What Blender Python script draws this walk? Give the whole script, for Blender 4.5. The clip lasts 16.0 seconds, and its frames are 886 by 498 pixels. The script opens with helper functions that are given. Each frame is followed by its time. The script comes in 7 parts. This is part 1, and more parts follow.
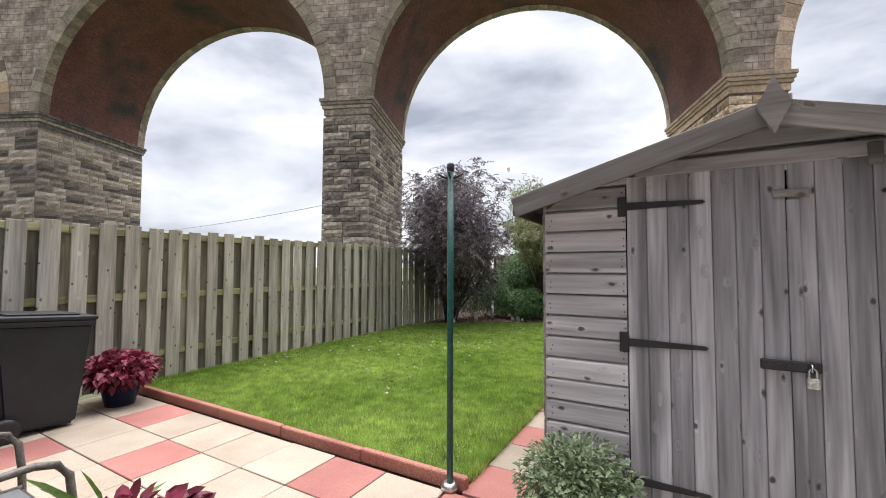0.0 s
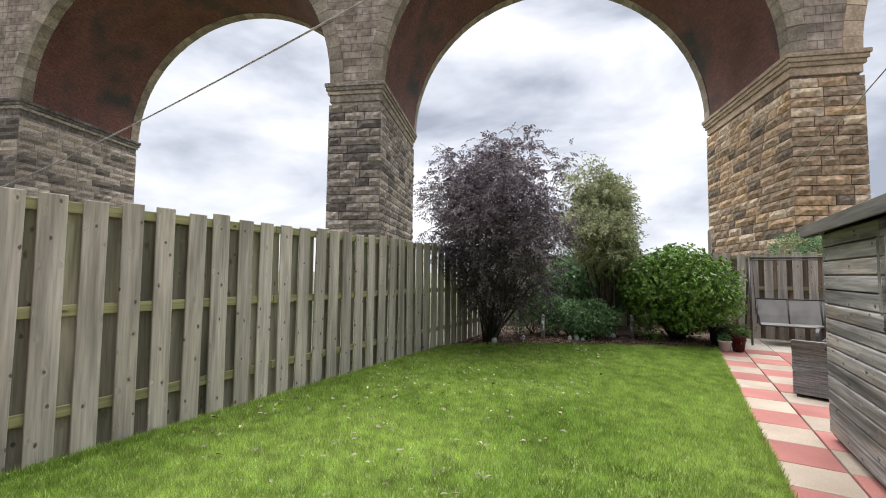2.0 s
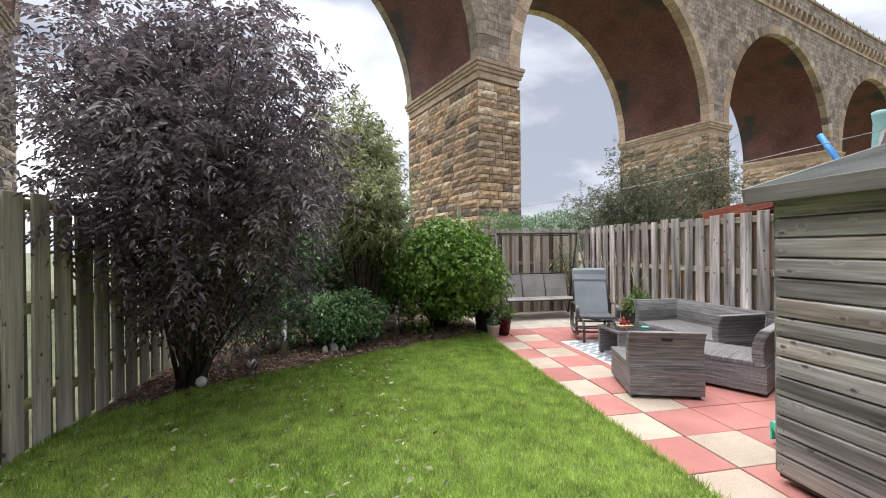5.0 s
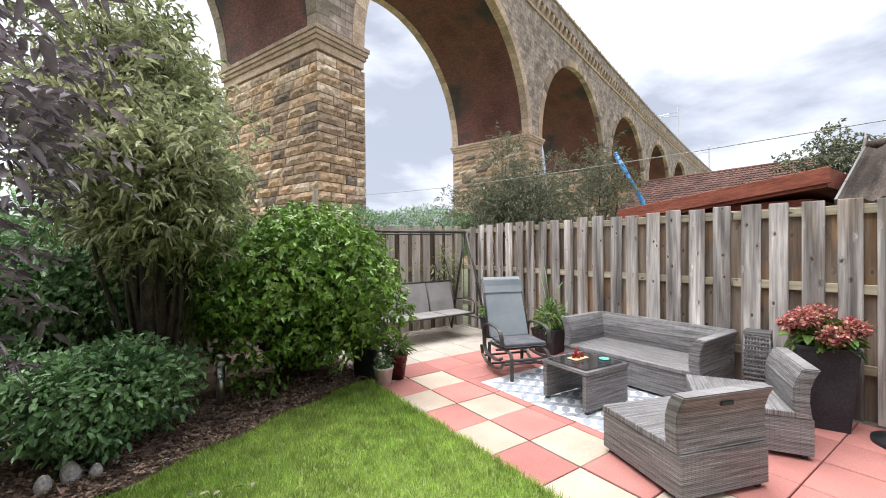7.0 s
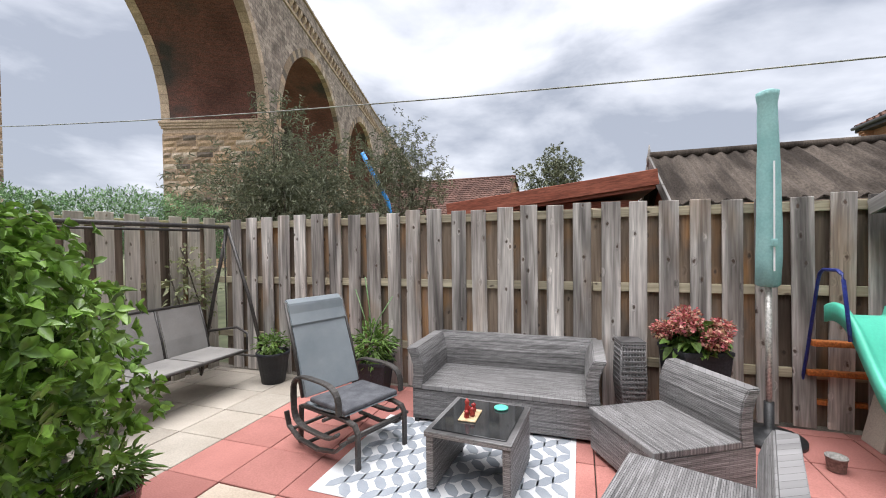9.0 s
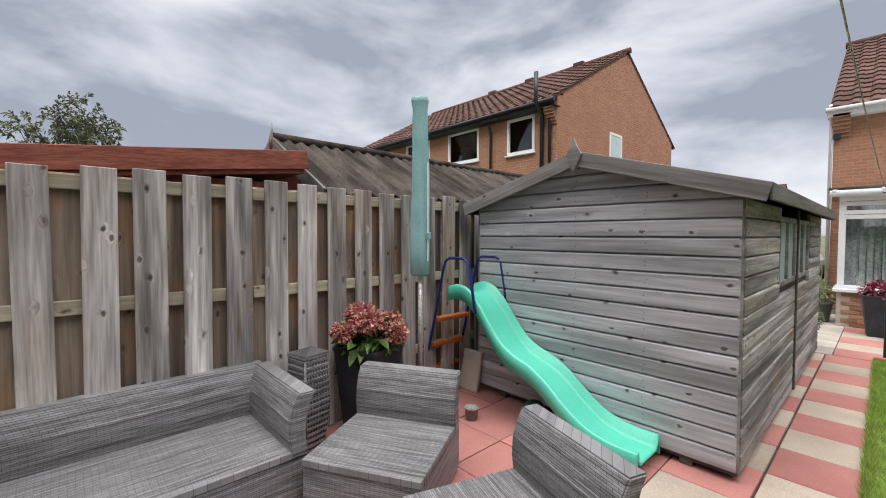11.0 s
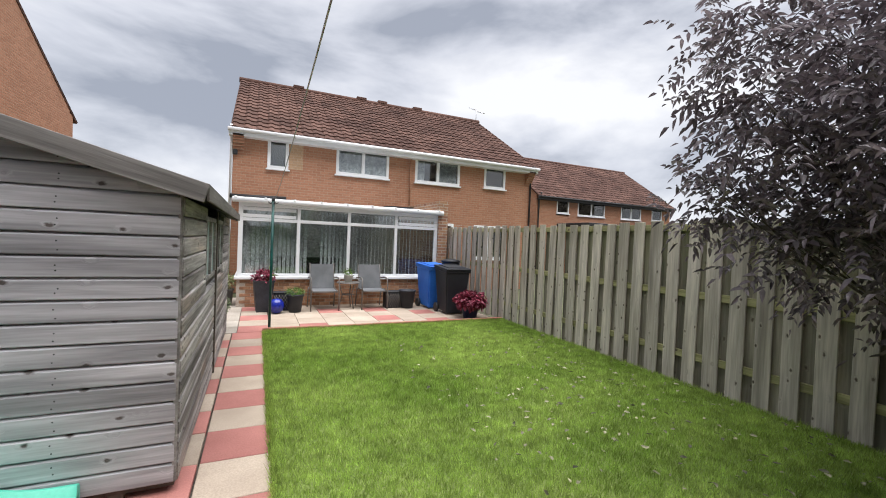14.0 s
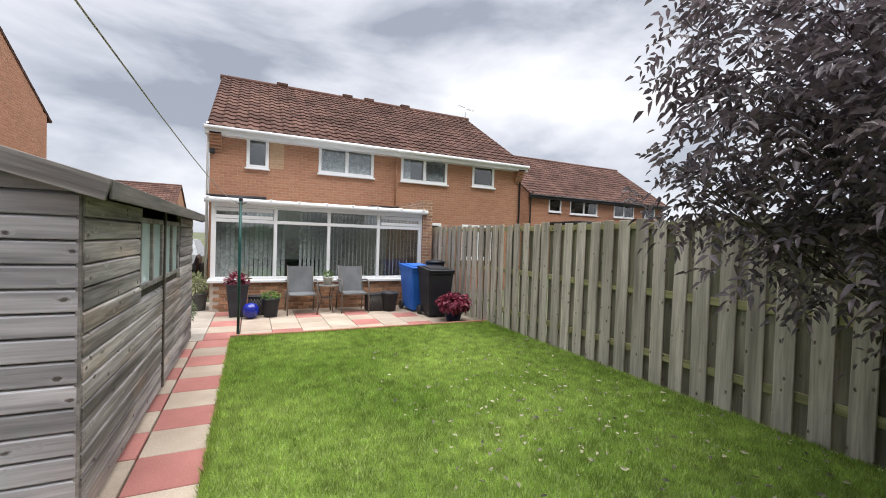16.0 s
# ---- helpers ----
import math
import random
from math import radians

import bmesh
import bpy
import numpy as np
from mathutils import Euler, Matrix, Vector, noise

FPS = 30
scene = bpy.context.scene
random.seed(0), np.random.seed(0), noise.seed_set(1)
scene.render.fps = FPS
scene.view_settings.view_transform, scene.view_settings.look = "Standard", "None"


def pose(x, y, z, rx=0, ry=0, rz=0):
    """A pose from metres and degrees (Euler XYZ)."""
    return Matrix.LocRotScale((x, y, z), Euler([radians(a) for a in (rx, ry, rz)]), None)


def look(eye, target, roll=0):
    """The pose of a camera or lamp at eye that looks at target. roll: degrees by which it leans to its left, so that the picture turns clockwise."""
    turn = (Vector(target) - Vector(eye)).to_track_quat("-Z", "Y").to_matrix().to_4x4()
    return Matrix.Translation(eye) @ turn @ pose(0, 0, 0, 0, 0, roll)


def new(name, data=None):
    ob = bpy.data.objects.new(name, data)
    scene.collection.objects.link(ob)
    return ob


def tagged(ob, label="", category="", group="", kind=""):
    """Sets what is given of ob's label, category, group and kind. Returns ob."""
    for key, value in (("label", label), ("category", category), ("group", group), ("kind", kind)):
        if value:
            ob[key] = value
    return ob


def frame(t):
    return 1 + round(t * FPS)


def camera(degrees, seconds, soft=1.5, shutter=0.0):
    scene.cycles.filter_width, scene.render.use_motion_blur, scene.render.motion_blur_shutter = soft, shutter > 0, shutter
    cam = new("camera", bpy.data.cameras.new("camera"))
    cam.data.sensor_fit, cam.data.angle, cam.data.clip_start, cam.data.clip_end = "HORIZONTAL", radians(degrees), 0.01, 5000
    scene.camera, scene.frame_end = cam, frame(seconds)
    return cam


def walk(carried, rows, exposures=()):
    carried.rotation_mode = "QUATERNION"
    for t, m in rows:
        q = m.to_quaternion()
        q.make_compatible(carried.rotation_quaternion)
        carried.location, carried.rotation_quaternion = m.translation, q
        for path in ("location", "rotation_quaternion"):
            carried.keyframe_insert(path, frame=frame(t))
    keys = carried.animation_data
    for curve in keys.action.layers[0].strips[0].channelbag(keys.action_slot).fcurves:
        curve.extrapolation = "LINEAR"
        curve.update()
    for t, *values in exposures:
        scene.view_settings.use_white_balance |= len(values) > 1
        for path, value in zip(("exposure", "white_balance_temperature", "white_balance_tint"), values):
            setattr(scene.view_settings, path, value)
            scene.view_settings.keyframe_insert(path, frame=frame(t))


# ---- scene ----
cam = camera(94.7, 16.0, soft=1.0)

PATH = [
    (0, (-0.304, 1.633, 1.47), (-1.288, 3.372, 1.562), 0.2),
    (0.5, (-0.74, 2.155, 1.479), (-1.759, 3.873, 1.586), 0.4),
    (1, (-1.199, 2.624, 1.491), (-2.237, 4.329, 1.608), 0.7),
    (1.5, (-1.651, 3.082, 1.469), (-2.695, 4.783, 1.591), 0.8),
    (2, (-2.133, 3.469, 1.418), (-3.135, 5.196, 1.535), 0.7),
    (2.5, (-2.583, 3.738, 1.454), (-3.473, 5.526, 1.545), 0.5),
    (3, (-2.951, 4.166, 1.469), (-3.646, 6.04, 1.528), 0.2),
    (3.5, (-3.308, 4.625, 1.478), (-3.735, 6.579, 1.513), 0.0),
    (4, (-3.507, 5.078, 1.521), (-3.635, 7.074, 1.528), 0.1),
    (4.2, (-3.568, 5.297, 1.516), (-3.582, 7.297, 1.52), -0.1),
    (6.5, (-3.606, 8.066, 1.55), (-2.642, 9.819, 1.539), -0.5),
    (7, (-3.531, 8.698, 1.577), (-2.387, 10.339, 1.564), -0.6),
    (7.5, (-3.357, 9.286, 1.584), (-2.037, 10.788, 1.57), -0.6),
    (8, (-3.187, 9.824, 1.601), (-1.687, 11.147, 1.581), -0.7),
    (10.3, (-1.985, 11.255, 1.613), (-0.113, 10.552, 1.558), -0.3),
    (10.5, (-1.88, 11.34, 1.62), (-0.097, 10.436, 1.56), -0.1),
    (11, (-1.594, 11.475, 1.577), (-0.124, 10.12, 1.508), 0.1),
    (11.5, (-1.338, 11.58, 1.58), (-0.3, 9.873, 1.508), 0.6),
    (12, (-1.228, 11.535, 1.577), (-0.692, 9.609, 1.509), 1.1),
    (12.5, (-1.239, 11.428, 1.597), (-1.215, 9.429, 1.537), 1.5),
    (13, (-1.273, 11.358, 1.618), (-1.671, 9.399, 1.567), 2.1),
    (13.5, (-1.351, 11.311, 1.629), (-2.025, 9.429, 1.581), 2.3),
    (14, (-1.415, 11.291, 1.609), (-2.243, 9.471, 1.567), 2.4),
    (14.5, (-1.562, 11.29, 1.589), (-2.452, 9.499, 1.548), 2.4),
    (15, (-1.659, 11.136, 1.598), (-2.565, 9.353, 1.558), 2.2),
    (15.5, (-1.726, 11.108, 1.604), (-2.617, 9.318, 1.565), 2.2),
    (16, (-1.807, 11.113, 1.63), (-2.653, 9.301, 1.587), 1.9),
]
walk(cam, [(t, look(eye, target, roll)) for t, eye, target, roll in PATH], exposures=[(0, 1.19), (4.2, 1.21), (6.3, 1.66), (8.2, 1.57), (10.3, 0.97), (12.0, 0.96), (13.5, 1.01), (16, 1.08)])

# ---- world and light ----
world = bpy.data.worlds.new("overcast_sky")
scene.world = world
world.use_nodes = True
wn, wl = world.node_tree.nodes, world.node_tree.links
wn.clear()
w_out = wn.new("ShaderNodeOutputWorld")
w_bg = wn.new("ShaderNodeBackground")
w_sky = wn.new("ShaderNodeTexSky")
w_sky.sky_type, w_sky.sun_disc = "NISHITA", False
SUN_EL, SUN_AZ = radians(72), radians(-30)
w_sky.sun_elevation, w_sky.sun_rotation = SUN_EL, SUN_AZ
w_tc = wn.new("ShaderNodeTexCoord")
w_map = wn.new("ShaderNodeMapping")
w_map.inputs["Scale"].default_value = (1.0, 1.0, 2.6)
w_map.inputs["Location"].default_value = (0.35, 0.1, 0.2)
w_n1 = wn.new("ShaderNodeTexNoise")
w_n1.inputs["Scale"].default_value, w_n1.inputs["Detail"].default_value, w_n1.inputs["Roughness"].default_value = 1.9, 7, 0.52
w_n1.inputs["Distortion"].default_value = 0.25
w_ramp = wn.new("ShaderNodeValToRGB")
w_ramp.color_ramp.elements[0].position, w_ramp.color_ramp.elements[0].color = 0.385, (2.5, 2.7, 3.2, 1)
w_ramp.color_ramp.elements[1].position, w_ramp.color_ramp.elements[1].color = 0.625, (6.5, 6.55, 6.8, 1)
w_e = w_ramp.color_ramp.elements.new(0.5)
w_e.color = (4.6, 4.75, 5.25, 1)
w_cover = wn.new("ShaderNodeMix")
w_cover.data_type = "RGBA"
w_cover.inputs[0].default_value = 0.93
wl.new(w_tc.outputs["Generated"], w_map.inputs["Vector"])
wl.new(w_map.outputs[0], w_n1.inputs["Vector"])
wl.new(w_n1.outputs[0], w_ramp.inputs[0])
wl.new(w_sky.outputs[0], w_cover.inputs[6])
wl.new(w_ramp.outputs[0], w_cover.inputs[7])
wl.new(w_cover.outputs[2], w_bg.inputs["Color"])
w_bg.inputs["Strength"].default_value = 0.078
wl.new(w_bg.outputs[0], w_out.inputs["Surface"])

sun = new("sun", bpy.data.lights.new("sun", "SUN"))
sun.data.energy, sun.data.angle, sun.data.color = 3.3, radians(75), (1.0, 0.985, 1.0)
sun.matrix_world = look((0, 0, 40), (-40 * math.cos(SUN_EL) / math.sin(SUN_EL) * math.sin(SUN_AZ), -40 * math.cos(SUN_EL) / math.sin(SUN_EL) * math.cos(SUN_AZ), 0))


# ---- materials ----
def mat(name, a, b, rough=0.8, scale=4.0, fine=40.0, bump=0.25, rand=0.12, metal=0.0, stretch=(1, 1, 1), fine_amt=0.35, spots=None, island=False, spec=0.4, trans=0.0, palette=None, pal_mix=0.8, relief=0.01):
    """A surface of two colours in soft patches, fine grain on top, and a shift of its own for each object."""
    m = bpy.data.materials.new(name)
    m.use_nodes = True
    n, l = m.node_tree.nodes, m.node_tree.links
    p = n["Principled BSDF"]
    p.inputs["Roughness"].default_value, p.inputs["Metallic"].default_value = rough, metal
    p.inputs["Specular IOR Level"].default_value = spec
    tc, info, mp = n.new("ShaderNodeTexCoord"), n.new("ShaderNodeObjectInfo"), n.new("ShaderNodeMapping")
    mp.inputs["Scale"].default_value = stretch
    off = n.new("ShaderNodeVectorMath")
    off.operation = "SCALE"
    off.inputs[0].default_value = (37.0, 23.0, 51.0)
    l.new(info.outputs["Random"], off.inputs["Scale"])
    l.new(off.outputs[0], mp.inputs["Location"])
    l.new(tc.outputs["Object"], mp.inputs["Vector"])
    n1, n2 = n.new("ShaderNodeTexNoise"), n.new("ShaderNodeTexNoise")
    n1.inputs["Scale"].default_value, n1.inputs["Detail"].default_value = scale, 4
    n2.inputs["Scale"].default_value, n2.inputs["Detail"].default_value = fine, 3
    l.new(mp.outputs[0], n1.inputs["Vector"])
    l.new(mp.outputs[0], n2.inputs["Vector"])
    ramp = n.new("ShaderNodeValToRGB")
    ramp.color_ramp.elements[0].position, ramp.color_ramp.elements[0].color = 0.35, (*a, 1)
    ramp.color_ramp.elements[1].position, ramp.color_ramp.elements[1].color = 0.65, (*b, 1)
    l.new(n1.outputs[0], ramp.inputs[0])
    col = ramp.outputs[0]
    if spots:
        vor = n.new("ShaderNodeTexVoronoi")
        vor.inputs["Scale"].default_value = spots[1]
        km = n.new("ShaderNodeMapping")
        l.new(tc.outputs["Object"], km.inputs["Vector"])
        l.new(off.outputs[0], km.inputs["Location"])
        l.new(km.outputs[0], vor.inputs["Vector"])
        sr = n.new("ShaderNodeValToRGB")
        sr.color_ramp.elements[0].position, sr.color_ramp.elements[0].color = spots[2] * 0.5, (1, 1, 1, 1)
        sr.color_ramp.elements[1].position, sr.color_ramp.elements[1].color = spots[2], (0, 0, 0, 1)
        l.new(vor.outputs["Distance"], sr.inputs[0])
        mx = n.new("ShaderNodeMix")
        mx.data_type = "RGBA"
        l.new(sr.outputs[0], mx.inputs[0])
        l.new(col, mx.inputs[6])
        mx.inputs[7].default_value = (*spots[0], 1)
        col = mx.outputs[2]
    if palette:
        pr, pm = n.new("ShaderNodeValToRGB"), n.new("ShaderNodeMix")
        pr.color_ramp.interpolation = "CONSTANT"
        for q, c in enumerate(palette):
            e = pr.color_ramp.elements[q] if q < 2 else pr.color_ramp.elements.new(q / len(palette))
            e.position, e.color = q / len(palette), (*c, 1)
        if island:
            pg = n.new("ShaderNodeNewGeometry")
            l.new(pg.outputs["Random Per Island"], pr.inputs[0])
        else:
            l.new(info.outputs["Random"], pr.inputs[0])
        pm.data_type = "RGBA"
        pm.inputs[0].default_value = pal_mix
        l.new(col, pm.inputs[6])
        l.new(pr.outputs[0], pm.inputs[7])
        col = pm.outputs[2]
    grain = n.new("ShaderNodeMapRange")
    grain.inputs["From Min"].default_value, grain.inputs["From Max"].default_value = 0.3, 0.7
    grain.inputs["To Min"].default_value, grain.inputs["To Max"].default_value = 1 - fine_amt, 1 + fine_amt
    l.new(n2.outputs[0], grain.inputs["Value"])
    shift = n.new("ShaderNodeMapRange")
    shift.inputs["To Min"].default_value, shift.inputs["To Max"].default_value = 1 - rand, 1 + rand
    if island:
        geo = n.new("ShaderNodeNewGeometry")
        l.new(geo.outputs["Random Per Island"], shift.inputs["Value"])
    else:
        l.new(info.outputs["Random"], shift.inputs["Value"])
    mul = n.new("ShaderNodeMath")
    mul.operation = "MULTIPLY"
    l.new(grain.outputs[0], mul.inputs[0])
    l.new(shift.outputs[0], mul.inputs[1])
    out = n.new("ShaderNodeVectorMath")
    out.operation = "SCALE"
    l.new(col, out.inputs[0])
    l.new(mul.outputs[0], out.inputs["Scale"])
    l.new(out.outputs[0], p.inputs["Base Color"])
    if bump:
        bp = n.new("ShaderNodeBump")
        bp.inputs["Strength"].default_value, bp.inputs["Distance"].default_value = bump, relief
        l.new(n2.outputs[0], bp.inputs["Height"])
        l.new(bp.outputs[0], p.inputs["Normal"])
    if trans:
        tr, ms = n.new("ShaderNodeBsdfTranslucent"), n.new("ShaderNodeMixShader")
        l.new(out.outputs[0], tr.inputs["Color"])
        ms.inputs[0].default_value = trans
        l.new(p.outputs[0], ms.inputs[1])
        l.new(tr.outputs[0], ms.inputs[2])
        l.new(ms.outputs[0], n["Material Output"].inputs["Surface"])
    return m


def brick_mat(name, a, b, mortar, bw, bh, joint=0.012, rough=0.85, bump=0.5, vary=0.2, dirt=None, axes="xz", broad=0.9):
    """Bricks or far stonework, laid out in metres on upright faces."""
    m = bpy.data.materials.new(name)
    m.use_nodes = True
    n, l = m.node_tree.nodes, m.node_tree.links
    p = n["Principled BSDF"]
    p.inputs["Roughness"].default_value = rough
    p.inputs["Specular IOR Level"].default_value = 0.25
    tc, sep, com = n.new("ShaderNodeTexCoord"), n.new("ShaderNodeSeparateXYZ"), n.new("ShaderNodeCombineXYZ")
    l.new(tc.outputs["Object"], sep.inputs[0])
    if axes == "uv":
        l.new(tc.outputs["UV"], sep.inputs[0])
        l.new(sep.outputs["X"], com.inputs["X"])
        l.new(sep.outputs["Y"], com.inputs["Y"])
    elif axes == "xy":
        l.new(sep.outputs["X"], com.inputs["X"])
        l.new(sep.outputs["Y"], com.inputs["Y"])
    else:
        add = n.new("ShaderNodeMath")
        add.operation = "ADD"
        l.new(sep.outputs["X"], add.inputs[0])
        l.new(sep.outputs["Y"], add.inputs[1])
        l.new(add.outputs[0], com.inputs["X"])
        l.new(sep.outputs["Z"], com.inputs["Y"])
    bt = n.new("ShaderNodeTexBrick")
    bt.inputs["Scale"].default_value = 1.0
    bt.inputs["Brick Width"].default_value, bt.inputs["Row Height"].default_value = bw, bh
    bt.inputs["Mortar Size"].default_value, bt.inputs["Mortar Smooth"].default_value = joint, 0.3
    bt.inputs["Color1"].default_value, bt.inputs["Color2"].default_value = (*a, 1), (*b, 1)
    bt.inputs["Mortar"].default_value = (*mortar, 1)
    l.new(com.outputs[0], bt.inputs["Vector"])
    n1, n2 = n.new("ShaderNodeTexNoise"), n.new("ShaderNodeTexNoise")
    n1.inputs["Scale"].default_value, n1.inputs["Detail"].default_value = broad, 5
    n2.inputs["Scale"].default_value, n2.inputs["Detail"].default_value = 14.0 * 0.25 / bw, 4
    l.new(tc.outputs["Object"], n1.inputs["Vector"])
    l.new(tc.outputs["Object"], n2.inputs["Vector"])
    g1, g2 = n.new("ShaderNodeMapRange"), n.new("ShaderNodeMapRange")
    for g, v in ((g1, vary), (g2, vary)):
        g.inputs["From Min"].default_value, g.inputs["From Max"].default_value = 0.3, 0.7
        g.inputs["To Min"].default_value, g.inputs["To Max"].default_value = 1 - v, 1 + v
    l.new(n1.outputs[0], g1.inputs["Value"])
    l.new(n2.outputs[0], g2.inputs["Value"])
    mul, out = n.new("ShaderNodeMath"), n.new("ShaderNodeVectorMath")
    mul.operation, out.operation = "MULTIPLY", "SCALE"
    l.new(g1.outputs[0], mul.inputs[0])
    l.new(g2.outputs[0], mul.inputs[1])
    col = bt.outputs["Color"]
    if dirt:
        mx, dr = n.new("ShaderNodeMix"), n.new("ShaderNodeValToRGB")
        mx.data_type = "RGBA"
        dr.color_ramp.elements[0].position, dr.color_ramp.elements[1].position = dirt[1], dirt[1] + 0.15
        l.new(n1.outputs[0], dr.inputs[0])
        l.new(dr.outputs[0], mx.inputs[0])
        l.new(col, mx.inputs[6])
        mx.inputs[7].default_value = (*dirt[0], 1)
        col = mx.outputs[2]
    l.new(col, out.inputs[0])
    l.new(mul.outputs[0], out.inputs["Scale"])
    l.new(out.outputs[0], p.inputs["Base Color"])
    bp, sub = n.new("ShaderNodeBump"), n.new("ShaderNodeMath")
    sub.operation = "SUBTRACT"
    l.new(n2.outputs[0], sub.inputs[0])
    l.new(bt.outputs["Fac"], sub.inputs[1])
    bp.inputs["Strength"].default_value, bp.inputs["Distance"].default_value = bump, 0.02
    l.new(sub.outputs[0], bp.inputs["Height"])
    l.new(bp.outputs[0], p.inputs["Normal"])
    return m


def glass_mat(name, tint=(0.9, 0.95, 0.95), rough=0.02):
    m = bpy.data.materials.new(name)
    m.use_nodes = True
    n, l = m.node_tree.nodes, m.node_tree.links
    gl, tr, ms, fr = n.new("ShaderNodeBsdfGlossy"), n.new("ShaderNodeBsdfTransparent"), n.new("ShaderNodeMixShader"), n.new("ShaderNodeFresnel")
    gl.inputs["Roughness"].default_value = rough
    tr.inputs["Color"].default_value = (*tint, 1)
    fr.inputs["IOR"].default_value = 2.1
    l.new(fr.outputs[0], ms.inputs[0])
    l.new(tr.outputs[0], ms.inputs[1])
    l.new(gl.outputs[0], ms.inputs[2])
    l.new(ms.outputs[0], n["Material Output"].inputs["Surface"])
    return m


def wood(name, a, b, axis="z", rough=0.85, rand=0.18, knot=(0.1, 0.08, 0.065), knot_scale=4.0, moss=None, grain=0.3, streaks=0.55, tint=None):
    """Weathered board: broad and fine grain along one axis, knots with bent rings, paler and darker patches, moss near a height."""
    m = bpy.data.materials.new(name)
    m.use_nodes = True
    n, l = m.node_tree.nodes, m.node_tree.links
    p = n["Principled BSDF"]
    p.inputs["Roughness"].default_value, p.inputs["Specular IOR Level"].default_value = rough, 0.3
    k = "xyz".index(axis)
    tc, info, off, add = n.new("ShaderNodeTexCoord"), n.new("ShaderNodeObjectInfo"), n.new("ShaderNodeVectorMath"), n.new("ShaderNodeVectorMath")
    off.operation, add.operation = "SCALE", "ADD"
    off.inputs[0].default_value = (37.0, 23.0, 51.0)
    l.new(info.outputs["Random"], off.inputs["Scale"])
    l.new(tc.outputs["Object"], add.inputs[0])
    l.new(off.outputs[0], add.inputs[1])

    def scaled(v):
        s = n.new("ShaderNodeVectorMath")
        s.operation = "MULTIPLY"
        s.inputs[1].default_value = v
        l.new(add.outputs[0], s.inputs[0])
        return s.outputs[0]

    def noise_of(vec, scale, detail, dist=0.0):
        t = n.new("ShaderNodeTexNoise")
        t.inputs["Scale"].default_value, t.inputs["Detail"].default_value, t.inputs["Distortion"].default_value = scale, detail, dist
        l.new(vec, t.inputs["Vector"])
        return t.outputs[0]

    def span(v, a0, a1, b0, b1):
        t = n.new("ShaderNodeMapRange")
        for nm, q in (("From Min", a0), ("From Max", a1), ("To Min", b0), ("To Max", b1)):
            t.inputs[nm].default_value = q
        l.new(v, t.inputs["Value"])
        return t.outputs[0]

    def op(kind, x, y):
        t = n.new("ShaderNodeMath")
        t.operation = kind
        for q, v in enumerate((x, y)):
            if isinstance(v, (int, float)):
                t.inputs[q].default_value = v
            else:
                l.new(v, t.inputs[q])
        return t.outputs[0]

    def mix(f, c0, c1):
        t = n.new("ShaderNodeMix")
        t.data_type = "RGBA"
        for q, v in ((0, f), (6, c0), (7, c1)):
            if isinstance(v, tuple):
                t.inputs[q].default_value = (*v, 1)
            else:
                l.new(v, t.inputs[q])
        return t.outputs[2]

    vor = n.new("ShaderNodeTexVoronoi")
    vor.voronoi_dimensions = "2D"
    vor.inputs["Scale"].default_value = knot_scale
    face, lay2 = n.new("ShaderNodeSeparateXYZ"), n.new("ShaderNodeCombineXYZ")
    l.new(scaled(tuple(0.8 if q == k else 1.35 for q in range(3))), face.inputs[0])
    l.new(face.outputs[0], lay2.inputs[0])
    l.new(face.outputs[2], lay2.inputs[1])
    l.new(lay2.outputs[0], vor.inputs["Vector"])
    dist = vor.outputs["Distance"]
    rim = op("ADD", dist, span(noise_of(add.outputs[0], 38.0, 2), 0.3, 0.7, -0.025, 0.025))
    warp = n.new("ShaderNodeVectorMath")
    warp.operation = "ADD"
    ring = span(rim, 0.0, 0.16, 0.3, 0.0)
    cmb = n.new("ShaderNodeCombineXYZ")
    for q in range(3):
        if q != k:
            l.new(ring, cmb.inputs[q])
    l.new(scaled(tuple(0.5 if q == k else 11.0 for q in range(3))), warp.inputs[0])
    l.new(cmb.outputs[0], warp.inputs[1])
    broad = noise_of(warp.outputs[0], 1.0, 3, 0.5)
    lines = noise_of(warp.outputs[0], 5.5, 4, 0.2)
    patch = noise_of(scaled(tuple(0.7 if q == k else 4.0 for q in range(3))), 1.0, 5)
    col = mix(span(patch, 0.3, 0.7, 0.0, 1.0), a, b)
    streak = noise_of(scaled(tuple(0.45 if q == k else 6.5 for q in range(3))), 1.0, 4, 0.5)
    col = mix(span(streak, 0.5, 0.64, 0.0, streaks), col, tuple(0.42 * q for q in a))
    if tint:
        blot = noise_of(scaled(tuple(0.8 if q == k else 2.6 for q in range(3))), 1.3, 4)
        col = mix(span(blot, 0.54, 0.7, 0.0, tint[1]), col, tint[0])
    few = n.new("ShaderNodeSeparateXYZ")
    l.new(vor.outputs["Color"], few.inputs[0])
    core = op("MULTIPLY", span(rim, 0.035, 0.085, 1.0, 0.0), span(few.outputs[0], 0.4, 0.42, 0.0, 1.0))
    col = mix(op("MULTIPLY", core, 0.9), col, knot)
    if moss:
        sep = n.new("ShaderNodeSeparateXYZ")
        l.new(tc.outputs["Object"], sep.inputs[0])
        up = span(sep.outputs[2], moss[1], moss[2], 0.0, 1.0)
        f = op("MULTIPLY", up, span(patch, 0.3, 0.6, 0.2, 1.0))
        col = mix(op("MULTIPLY", f, moss[3]), col, moss[0])
